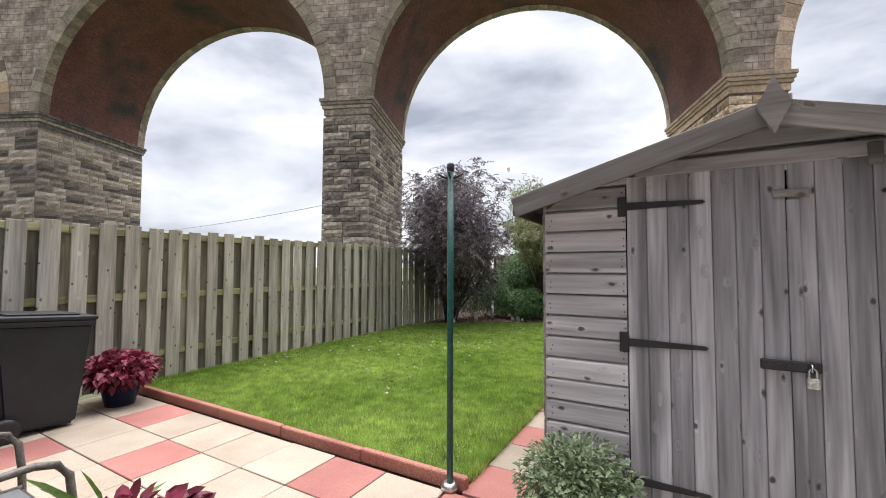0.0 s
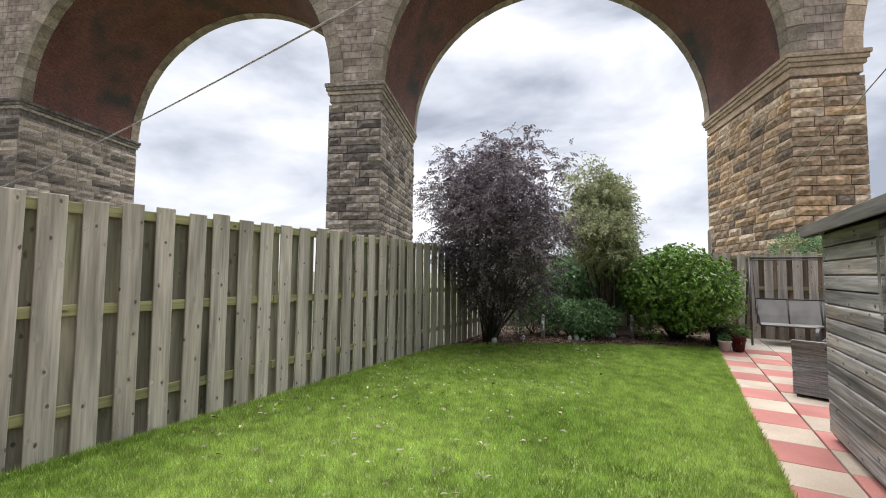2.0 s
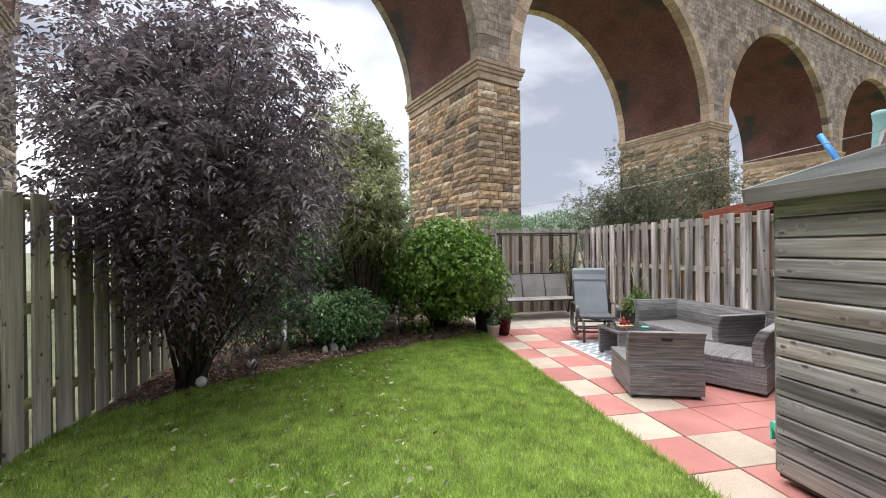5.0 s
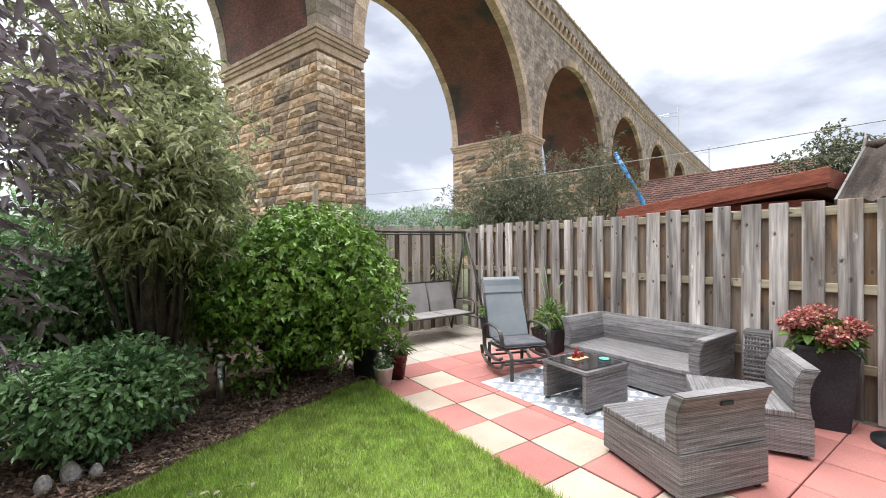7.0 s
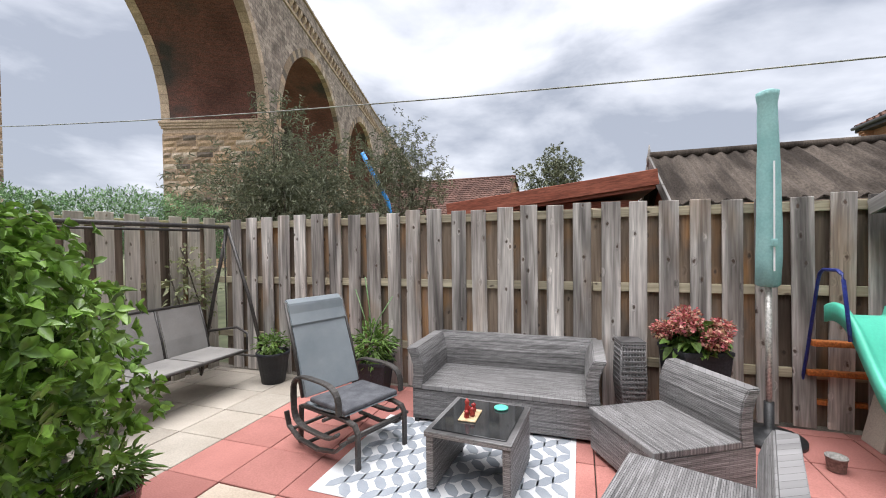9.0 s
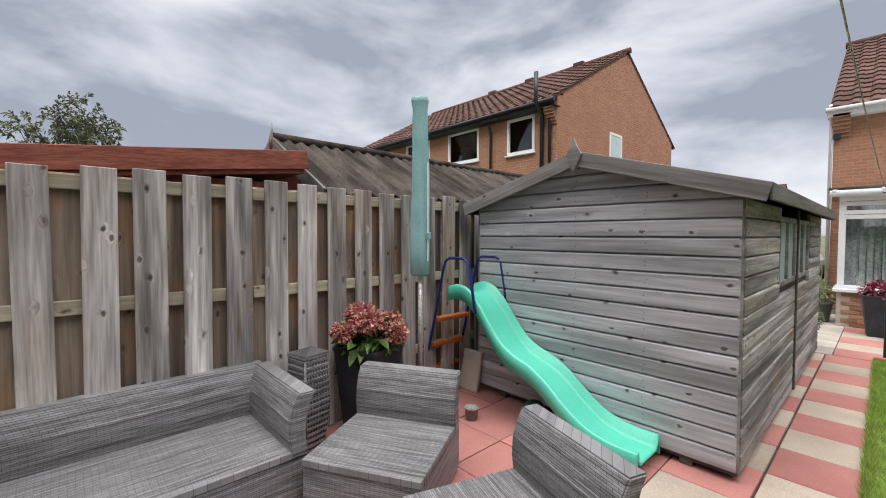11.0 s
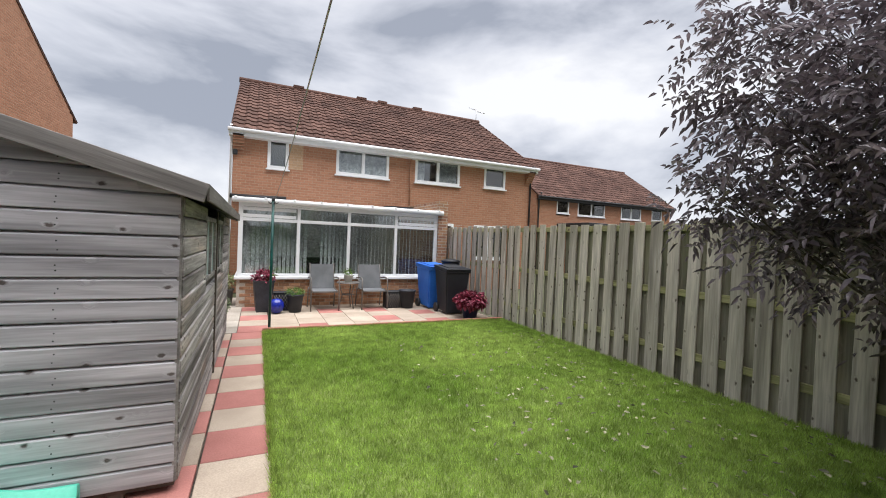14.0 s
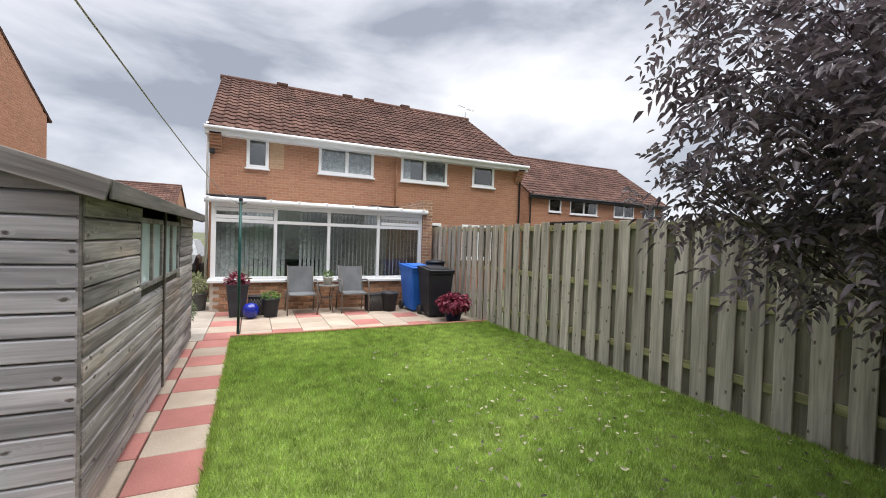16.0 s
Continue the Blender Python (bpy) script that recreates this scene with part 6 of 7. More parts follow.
def rattan_chair(label, at, rz):
    c = thing("rattan_chair", label, "garden chair", at, rz, "rattan seats on the terrace")
    part("base", bbox(-0.35, 0.35, -0.36, 0.36, 0.035, 0.3, 0.004, 1), M_RATTAN, c)
    part("seat", bbox(-0.352, 0.352, -0.3, 0.37, 0.301, 0.345, 0.005, 1), M_RATTAN_TOP, c)
    bk = part("backrest", bent_panel(0.71, [(y - 0.3, z) for y, z in BACK], 0.1), M_RATTAN, c)
    # no hole is cut: a black plate gives the hand hole's shade
    part("handle_slot", bbox(-0.05, 0.05, -0.374, -0.36, 0.575, 0.605, 0.006, 2), M_BLACKP, bk, "flush black plate standing for the shaded hand hole", pose(0, -0.0, 0))
    for x in (-0.3, 0.3):
        for y in (-0.31, 0.31):
            part("foot", bbox(x - 0.02, x + 0.02, y - 0.02, y + 0.02, 0, 0.036), M_BLACKP, c)
    return c


rattan_chair("grey woven rattan garden chair with no cushion near the lawn", (-0.535, 10.11, 0.001), -19.5)
rattan_chair("grey woven rattan garden chair with no cushion by the planter", (0.43, 10.06, 0.001), 30.0)
sofa = thing("rattan_sofa", "long grey woven rattan garden sofa with no cushions", "garden sofa", (1.03, 11.26, 0.001), 90, "rattan seats on the terrace")
part("base", bbox(-0.79, 0.79, -0.4, 0.37, 0.035, 0.3, 0.004, 1), M_RATTAN, sofa)
part("seat", bbox(-0.7, 0.7, -0.33, 0.38, 0.301, 0.345, 0.005, 1), M_RATTAN_TOP, sofa)
part("backrest", bent_panel(1.6, [(y - 0.36, z) for y, z in BACK], 0.09), M_RATTAN, sofa)
for s in (-1, 1):
    part("arm", bent_panel(0.76, [(y - 0.0, z) for y, z in BACK], 0.1), M_RATTAN, sofa, m=pose(s * 0.745, 0.0, 0, 0, 0, 90 * s))
for x in (-0.75, 0.75):
    for y in (-0.35, 0.36):
        part("foot", bbox(x - 0.02, x + 0.02, y - 0.02, y + 0.02, 0, 0.036), M_BLACKP, sofa)
table = thing("coffee_table", "low grey rattan coffee table with a dark glass top", "coffee table", (-0.02, 11.26, 0.014), -4)
for s in (-1, 1):
    part("leg_panel", bbox(-0.3, 0.3, s * 0.25 - 0.025, s * 0.25 + 0.025, 0.02, 0.36, 0.008, 2), M_RATTAN, table)
    for x in (-0.26, 0.26):
        part("foot", bbox(x - 0.018, x + 0.018, s * 0.25 - 0.018, s * 0.25 + 0.018, 0, 0.021), M_BLACKP, table)
part("apron", bbox(-0.31, 0.31, -0.285, 0.285, 0.361, 0.395, 0.008, 2), M_RATTAN, table)
part("glass_top", bbox(-0.27, 0.27, -0.245, 0.245, 0.397, 0.403, 0.002), M_TABLEGLASS, table, "dark glass table top")
M_TRAY = mat("pale_wood_tray", (0.5, 0.36, 0.2), (0.6, 0.45, 0.28), 0.6, 5, 30, 0.1, 0.0)
M_REDCANDLE = mat("red_glass_beads", (0.25, 0.02, 0.02), (0.4, 0.06, 0.05), 0.25, 8, 30, 0.0, 0.1)
tray = thing("ornament_tray", "small wooden tray with red ornaments on the table", "ornament", (-0.03, 11.33, 0.417))
part("tray", bbox(-0.1, 0.1, -0.06, 0.06, 0.0, 0.012, 0.004), M_TRAY, tray)
for i, (x, y, h) in enumerate(((-0.055, 0.01, 0.05), (-0.02, -0.02, 0.06), (0.02, 0.015, 0.05), (0.055, -0.01, 0.06), (-0.005, 0.02, 0.11))):
    part("ornament", lathe([(0.016, 0.0), (0.02, h * 0.3), (0.012, h * 0.6), (0.018, h * 0.8), (0.004, h)], 10), M_REDCANDLE, tray, m=pose(x, y, 0.013))
M_MINT = mat("mint_green_plastic", (0.10, 0.56, 0.40), (0.13, 0.64, 0.47), 0.35, 1.5, 60, 0.05, 0.02, fine_amt=0.05)
solid("coaster", lathe([(0.045, 0), (0.05, 0.006), (0.05, 0.012), (0.04, 0.014)], 20), M_MINT, "round mint-green dish on the coffee table", "dish", (0.15, 11.15, 0.418))
# rug with a lattice
M_RUG = mat("white_outdoor_rug", (0.62, 0.63, 0.645), (0.7, 0.7, 0.71), 0.9, 4, 160, 0.2, 0.0, fine_amt=0.06)
M_RUGG = mat("grey_rug_pattern", (0.24, 0.265, 0.30), (0.32, 0.345, 0.375), 0.9, 4, 160, 0.2, 0.0, fine_amt=0.06)
rug = thing("rug", "white outdoor rug with a grey leaf lattice pattern", "rug", (0.1, 11.48, 0.001))
part("mat", bbox(-0.6, 0.62, -0.83, 0.83, 0, 0.008, 0.003), M_RUG, rug)
verts, polys = [], []
gx, gy = 0.135, 0.19
for i in range(9):
    for j in range(9):
        for s in (0, 1):
            cx = -0.6 + (i + 0.5 + 0.5 * s) * gx
            cy = -0.83 + (j + 0.5 + 0.5 * s) * gy
            if abs(cx) > 0.56 or abs(cy) > 0.78:
                continue
            a = radians(38 if (i + j + s) % 2 else -38)
            n = len(verts)
            for u, w in ((-0.088, 0), (-0.04, 0.036), (0.04, 0.036), (0.088, 0), (0.04, -0.036), (-0.04, -0.036)):
                verts.append((cx + u * math.cos(a) - w * math.sin(a), cy + u * math.sin(a) + w * math.cos(a), 0.0105))
            polys.append([n + 5 - q for q in range(6)])
part("pattern", raw_mesh("pattern", verts, polys, M_RUGG), M_RUGG, rug)["kind"] = "stuff"

# ---- rocking chair, swing seat ----
M_FRAME = mat("dark_bronze_tube", (0.055, 0.05, 0.047), (0.09, 0.083, 0.078), 0.4, 6, 60, 0.05, 0.05, metal=0.3)
M_MESHG = mat("grey_textilene", (0.20, 0.23, 0.25), (0.27, 0.30, 0.32), 0.7, 3, 240, 0.2, 0.03, fine_amt=0.12)
M_PAD = mat("dark_grey_cushion", (0.07, 0.073, 0.083), (0.115, 0.118, 0.13), 0.85, 12, 200, 0.2, 0.0, fine_amt=0.2)
M_MESHT = mat("taupe_textilene", (0.22, 0.21, 0.20), (0.30, 0.285, 0.27), 0.7, 3, 240, 0.2, 0.03, fine_amt=0.12)


rocker = thing("rocking_chair", "grey fabric glider rocking chair with a dark metal frame", "rocking chair", (0.16, 12.42, 0.0), 160)
part("backrest", bent_panel(0.54, [(-0.16, 0.4), (-0.2, 0.52), (-0.27, 0.72), (-0.345, 0.93), (-0.385, 1.04), (-0.4, 1.12), (-0.43, 1.15)], 0.035), M_MESHG, rocker, "padded grey sling back")
part("head_pad", bent_panel(0.55, [(-0.335, 0.945), (-0.372, 1.04), (-0.387, 1.115)], 0.03), M_MESHG, rocker)
part("seat", bent_panel(0.54, [(-0.16, 0.36), (-0.1, 0.345), (0.1, 0.365), (0.28, 0.385), (0.33, 0.37)], 0.03), M_MESHG, rocker)
part("seat_pad", bbox(-0.265, 0.265, -0.12, 0.32, 0.375, 0.415, 0.018, 3), M_PAD, rocker, "dark grey padded seat cushion")


def bar(path, w=0.036, t=0.02):
    """A flat metal strip standing on edge: wide along x, thin across its run."""
    bm = bmesh.new()
    pts = [Vector(q) for q in path]
    rings = []
    for i, q in enumerate(pts):
        d = (pts[min(i + 1, len(pts) - 1)] - pts[max(i - 1, 0)]).normalized()
        u = Vector((1, 0, 0)).cross(d).normalized()
        rings.append([bm.verts.new(q + Vector((sx * w / 2, 0, 0)) + u * sy * t / 2) for sx, sy in ((-1, -1), (1, -1), (1, 1), (-1, 1))])
    for r0, r1 in zip(rings, rings[1:]):
        for k in range(4):
            bm.faces.new((r0[k], r0[(k + 1) % 4], r1[(k + 1) % 4], r1[k]))
    bm.faces.new(rings[0])
    bm.faces.new(rings[-1][::-1])
    bmesh.ops.recalc_face_normals(bm, faces=bm.faces[:])
    bmesh.ops.bevel(bm, geom=[e for e in bm.edges if e.calc_face_angle(0) > 1.0], offset=0.004, segments=1, affect="EDGES")
    return bm


def loop(cy, cz, a, b, n=20, t0=0, t1=360):
    return [(0, cy + a * math.copysign(abs(math.cos(radians(t0 + (t1 - t0) * i / n))) ** 0.55, math.cos(radians(t0 + (t1 - t0) * i / n))), cz + b * math.copysign(abs(math.sin(radians(t0 + (t1 - t0) * i / n))) ** 0.55, math.sin(radians(t0 + (t1 - t0) * i / n)))) for i in range(n + 1)]


for s in (-1, 1):
    x = s * 0.31
    part("armrest", bar(loop(0.02, 0.36, 0.29, 0.2, 24, 0, 330), 0.05, 0.02), M_FRAME, rocker, "rounded black metal arm loop", pose(x, 0, 0.03))
    part("rocker_rail", bar([(0, 0.36, 0.2), (0, 0.26, 0.12), (0, 0.05, 0.075), (0, -0.2, 0.085), (0, -0.34, 0.15), (0, -0.38, 0.26)], 0.04, 0.022), M_FRAME, rocker, m=pose(x, 0, 0))
    part("back_post", tubes([[(s * 0.28, -0.42, 1.13), (s * 0.28, -0.29, 0.75), (s * 0.28, -0.19, 0.4)]], 0.014, 8), M_FRAME, rocker)
    part("leg", bar([(0, 0.42, 0.0), (0, 0.42, 0.27), (0, 0.39, 0.315), (0, 0.3, 0.33), (0, -0.26, 0.31)], 0.04, 0.026), M_FRAME, rocker, m=pose(s * 0.235, 0, 0))
    part("leg", bar([(0, -0.3, 0.0), (0, -0.28, 0.31)], 0.04, 0.026), M_FRAME, rocker, m=pose(s * 0.235, 0, 0))
for y, z in ((0.39, 0.24), (-0.29, 0.14), (0.1, 0.3), (0.3, 0.17), (-0.1, 0.08)):
    part("crossbar", tubes([[(-0.3, y, z), (0.3, y, z)]], 0.015, 8), M_FRAME, rocker)

swing = thing("swing_seat", "three-seat garden swing with taupe sling seats, no canopy", "swing seat", (0.14, 14.6, 0.0), 180)
part("top_bar", tubes([[(-0.95, 0, 1.83), (0.95, 0, 1.83)]], 0.024, 10), M_FRAME, swing)
part("canopy_rail", tubes([[(-0.95, -0.45, 1.8), (0.95, -0.45, 1.8)]], 0.014, 8), M_FRAME, swing)
for s in (-1, 1):
    x = s * 0.95
    for e in (-1, 1):
        part("leg", tubes([[(x, 0, 1.83), (x + s * 0.03, e * 0.27, 1.0), (x + s * 0.05, e * 0.53, 0.0)]], 0.021, 8), M_FRAME, swing)
    part("side_bar", tubes([[(x + s * 0.04, 0.5, 0.3), (x + s * 0.04, -0.5, 0.3)]], 0.014, 8), M_FRAME, swing)
    part("arm", tubes([[(s * 0.84, -0.2, 0.6), (s * 0.86, 0.2, 0.66), (s * 0.86, 0.35, 0.6), (s * 0.84, 0.36, 0.42)]], 0.014, 8), M_FRAME, swing)
    part("hanger", tubes([[(s * 0.9, 0, 1.82), (s * 0.86, 0.05, 0.64)]], 0.008, 6), M_FRAME, swing)
for i in (-1, 0, 1):
    part("seat", bbox(i * 0.54 - 0.26, i * 0.54 + 0.26, -0.15, 0.36, 0.40, 0.43, 0.012, 2), M_MESHT, swing)
    part("backrest", bent_panel(0.51, [(-0.16, 0.42), (-0.2, 0.6), (-0.3, 0.92)], 0.02), M_MESHT, swing, m=pose(i * 0.54, 0, 0))
for x in (-0.81, -0.27, 0.27, 0.81):
    part("back_frame", tubes([[(x, -0.17, 0.41), (x, -0.215, 0.6), (x, -0.315, 0.93)]], 0.012, 8), M_FRAME, swing)
part("back_frame", tubes([[(-0.81, -0.315, 0.935), (0.81, -0.315, 0.935)]], 0.014, 8), M_FRAME, swing)
part("seat_rail", tubes([[(-0.84, 0.37, 0.41), (0.84, 0.37, 0.41)], [(-0.84, -0.16, 0.41), (0.84, -0.16, 0.41)]], 0.014, 8), M_FRAME, swing)

# ---- planters, pots and flowers ----
M_POT = mat("matt_black_planter", (0.022, 0.024, 0.03), (0.036, 0.038, 0.046), 0.55, 4, 60, 0.1, 0.05)
M_COMPOST = mat("dark_compost", (0.03, 0.02, 0.015), (0.06, 0.045, 0.03), 0.95, 20, 80, 0.4, 0.0)
M_FLOWER = mat("faded_pink_hydrangea", (0.36, 0.09, 0.09), (0.50, 0.26, 0.17), 0.7, 9, 40, 0.0, 0.35, island=True, trans=0.2, palette=[(0.46, 0.09, 0.13), (0.52, 0.24, 0.19), (0.50, 0.13, 0.15), (0.56, 0.36, 0.27), (0.42, 0.1, 0.11), (0.3, 0.2, 0.1)], pal_mix=0.75)
M_LEAFG = mat("fresh_green_leaf", (0.08, 0.16, 0.03), (0.16, 0.26, 0.06), 0.5, 4, 40, 0.0, 0.35, island=True, trans=0.25)
M_BURG = mat("burgundy_leaf", (0.16, 0.022, 0.045), (0.32, 0.06, 0.10), 0.5, 5, 40, 0.0, 0.45, island=True, trans=0.2)


def plant(parent, centre, blobs, n, size, aspect, material, seed, name="leaves", droop=0.2):
    rg = np.random.default_rng(seed)
    P, dc = crown_points(rg, n, blobs, (0.35, 1.05))
    D = dc + rg.normal(size=P.shape) * 0.5
    N = dc * 0.5 + [0, 0, 1.0] + rg.normal(size=P.shape) * 0.3
    L = rg.uniform(0.6, 1.2, n) * size
    return part(name, leaf_mesh(name, P + np.array(centre), D, N, L, aspect, material, droop=droop), material, parent)


def pot(name, label, at, r0, r1, h, material, square=0.0, rz=0.0, category="plant pot"):
    t = thing(name, label, category, at, rz)
    sides = 4 if square else 22
    if square:
        prof = [(r0, 0), (r1, h - 0.03), (r1 * 1.04, h - 0.03), (r1 * 1.04, h), (r1 * 0.9, h), (r1 * 0.87, h - 0.06)]
    else:
        prof = [(r0, 0), (r1, h * 0.9), (r1 * 1.06, h * 0.9), (r1 * 1.06, h), (r1 * 0.95, h), (r1 * 0.9, h - 0.05)]
    part("pot", lathe([(p[0] * 1, p[1]) for p in prof], sides, 1.0 if square else 0.0), material, t)
    part("compost", lathe([(r1 * 0.86, h - 0.055), (r1 * 0.86, h - 0.045)], sides, 1.0 if square else 0.0), M_COMPOST, t)
    return t


big = pot("planter", "tall black square planter with a pink hydrangea", (1.19, 9.71, 0.001), 0.14, 0.195, 0.70, M_POT, 1.0, 20)
plant(big, (0, 0, 0.7), [(0, 0, 0.05, 0.19, 1.1, 1.1, 0.65)], 230, 0.12, 0.62, M_LEAFG, 41)
for i, (x, y, z, q) in enumerate(((-0.12, 0.14, 0.22, 0.12), (0.06, 0.03, 0.24, 0.125), (0.2, -0.08, 0.12, 0.12), (-0.08, -0.16, 0.16, 0.115), (0.08, 0.21, 0.13, 0.1), (-0.23, -0.02, 0.11, 0.1))):
    plant(big, (x, y, 0.7 + z), [(0, 0, 0, q * 0.95, 1, 1, 0.75)], 520, 0.03, 0.9, M_FLOWER, 50 + i, "flower_head", 0.0)
basket = thing("rattan_lantern", "tall grey woven rattan lantern basket by the sofa", "lantern", (1.235, 10.2, 0.001), 12)
part("body", lathe([(0.07, 0), (0.105, 0.36), (0.092, 0.7)], 4, 1.0), M_RATTAN, basket)
for k in range(4):
    for q in range(-4, 5):
        f = q / 4.0
        part("cane", tubes([[(f * 0.07, 0.074, 0.0), (f * 0.105, 0.11, 0.36), (f * 0.092, 0.097, 0.7)]], 0.006, 5), M_RATTAN, basket, m=pose(0, 0, 0, 0, 0, 90 * k))
    for j in range(16):
        z = 0.03 + j * 0.043
        w = 0.07 + 0.035 * (z / 0.36) if z < 0.36 else 0.105 - 0.013 * (z - 0.36) / 0.34
        part("weave", bbox(-w, w, w + 0.002, w + 0.012, z - 0.009, z + 0.009), M_RATTAN, basket, m=pose(0, 0, 0, 0, 0, 90 * k))
part("rim", lathe([(0.096, 0.69), (0.104, 0.7), (0.104, 0.725), (0.08, 0.725)], 4, 1.0), M_RATTAN, basket)
whitepot = pot("plant_pot", "small white pot with a trailing green plant", (-1.42, 12.95, 0.001), 0.085, 0.11, 0.2, mat("white_glazed_pot", (0.8, 0.8, 0.8), (0.85, 0.85, 0.85), 0.3, 4, 40, 0.0, 0.0, fine_amt=0.04))
plant(whitepot, (0, 0, 0.22), [(0, 0, 0.03, 0.1, 1, 1, 0.8)], 200, 0.055, 0.5, M_DGREEN, 61)
redpot = pot("plant_pot", "dark red glazed pot with spiky leaves", (-1.2, 13.04, 0.001), 0.09, 0.13, 0.3, mat("dark_red_glaze", (0.06, 0.01, 0.012), (0.1, 0.02, 0.02), 0.25, 4, 40, 0.0, 0.0))
plant(redpot, (0, 0, 0.32), [(0, 0, 0.06, 0.14, 1, 1, 1)], 240, 0.11, 0.2, M_LEAFG, 62)
darkpot = pot("plant_pot", "tall dark tub behind the small pots", (-1.48, 13.3, 0.001), 0.14, 0.17, 0.42, M_POT)
plant(darkpot, (0, 0, 0.45), [(0, 0, 0.05, 0.16, 1, 1, 1)], 260, 0.07, 0.4, M_DGREEN, 63)
p3 = pot("plant_pot", "black tub of green perennials by the rocking chair", (1.2, 12.75, 0.001), 0.15, 0.19, 0.36, M_POT, 1.0, 10)
plant(p3, (0, 0, 0.4), [(0, 0, 0.1, 0.22, 1, 1, 1.1)], 420, 0.1, 0.3, M_LEAFG, 64)
part("stems", tubes([[(0.02, 0.0, 0.34), (0.06, 0.1, 0.8), (0.12, 0.22, 1.1)], [(-0.04, 0.05, 0.34), (-0.1, -0.1, 0.8), (-0.08, -0.26, 1.05)], [(0, 0, 0.34), (0.0, 0.02, 0.9), (-0.04, 0.05, 1.25)]], 0.006, 5), M_DGREEN, p3)
p4 = pot("plant_pot", "black tub with yellow-green flowers near the swing", (1.18, 14.05, 0.001), 0.13, 0.18, 0.36, M_POT)
plant(p4, (0, 0, 0.4), [(0, 0, 0.04, 0.18, 1, 1, 0.8)], 300, 0.07, 0.4, M_LEAFG, 65)
p5 = thing("climbing_plant", "thin climbing plant on the fence corner", "climber", (1.1, 15.08, 0.0))
part("stems", tubes([[(0, 0, 0), (0.05, -0.05, 0.6), (-0.1, 0.0, 1.2), (-0.2, 0.05, 1.6)], [(0, 0, 0), (-0.2, 0, 0.7), (-0.35, 0.05, 1.3)]], 0.008, 5), M_BARK, p5)
plant(p5, (0, 0, 0), [(-0.1, 0, 1.1, 0.35, 1, 0.4, 1.4)], 300, 0.07, 0.5, M_OLIVE, 66)

# ---- parasol, slide ----
M_AQUA = mat("aqua_canvas_cover", (0.22, 0.42, 0.415), (0.29, 0.5, 0.49), 0.85, 5, 60, 0.3, 0.0, fine_amt=0.08)
M_ALU = mat("pale_aluminium_pole", (0.5, 0.49, 0.46), (0.58, 0.57, 0.54), 0.4, 4, 60, 0.0, 0.0, metal=0.5)
par = thing("parasol", "closed garden parasol in an aqua canvas cover", "parasol", (1.18, 9.19, 0.0))
part("base", lathe([(0.24, 0.0), (0.24, 0.03), (0.1, 0.06), (0.035, 0.1), (0.035, 0.3)], 28), M_BLACKP, par, "round black parasol base")
part("pole", tubes([[(0, 0, 0.05), (0, 0, 1.35)]], 0.022, 12), M_ALU, par)
rp = random.Random(4)
cov = [(0.07, 1.22), (0.092, 1.24), (0.096, 1.45), (0.092, 1.7), (0.088, 1.9), (0.084, 2.1), (0.078, 2.35), (0.074, 2.55), (0.07, 2.66), (0.082, 2.72), (0.085, 2.755), (0.05, 2.77)]
bm = lathe(cov, 18)
for v in bm.verts:
    a = math.atan2(v.co.y, v.co.x)
    k = 0.9 + 0.06 * math.sin(3 * a + v.co.z * 4) + 0.03 * math.sin(5 * a - v.co.z * 9)
    v.co.x *= k
    v.co.y *= k
part("cover", bm, M_AQUA, par)
part("zip", bbox(-0.104, -0.1, -0.006, 0.006, 1.35, 2.2), M_UPVC, par)
part("toggle", bbox(-0.125, -0.1, -0.02, 0.02, 1.54, 1.6, 0.006), M_AQUA, par)

M_BLUEP = mat("navy_painted_tube", (0.012, 0.02, 0.14), (0.02, 0.035, 0.2), 0.35, 4, 60, 0.0, 0.0)
M_ORANGE = mat("orange_plastic_step", (0.42, 0.12, 0.03), (0.52, 0.17, 0.05), 0.5, 4, 60, 0.1, 0.05)
slide = thing("garden_slide", "child's mint-green plastic wavy slide with a blue ladder", "slide", (0, 8.62, 0.0))
prof = [(1.22, 1.0), (1.1, 1.03), (0.97, 1.0), (0.84, 0.89), (0.71, 0.73), (0.58, 0.585), (0.44, 0.505), (0.29, 0.455), (0.14, 0.365), (-0.02, 0.235), (-0.18, 0.135), (-0.36, 0.09), (-0.55, 0.085)]
fine = []
for i in range(len(prof) - 1):
    for k in range(4):
        t = k / 4
        p0, p1, p2, p3_ = prof[max(0, i - 1)], prof[i], prof[i + 1], prof[min(len(prof) - 1, i + 2)]
        fine.append(tuple(0.5 * ((2 * p1[q]) + (-p0[q] + p2[q]) * t + (2 * p0[q] - 5 * p1[q] + 4 * p2[q] - p3_[q]) * t * t + (-p0[q] + 3 * p1[q] - 3 * p2[q] + p3_[q]) * t**3) for q in (0, 1)))
fine.append(prof[-1])
bm = bmesh.new()
sec = [(-0.2, -0.05), (-0.2, 0.075), (-0.185, 0.09), (-0.165, 0.085), (-0.15, 0.02), (-0.11, 0.0), (0.11, 0.0), (0.15, 0.02), (0.165, 0.085), (0.185, 0.09), (0.2, 0.075), (0.2, -0.05), (0.185, -0.05), (0.185, 0.05), (0.14, -0.012), (-0.14, -0.012), (-0.185, 0.05), (-0.185, -0.05)]
rings = [[bm.verts.new((x, y, z + dz)) for y, dz in sec] for x, z in fine]
for a, b in zip(rings, rings[1:]):
    for k in range(len(sec)):
        f = bm.faces.new((a[k], a[(k + 1) % len(sec)], b[(k + 1) % len(sec)], b[k]))
        f.smooth = True
bm.faces.new(rings[0])
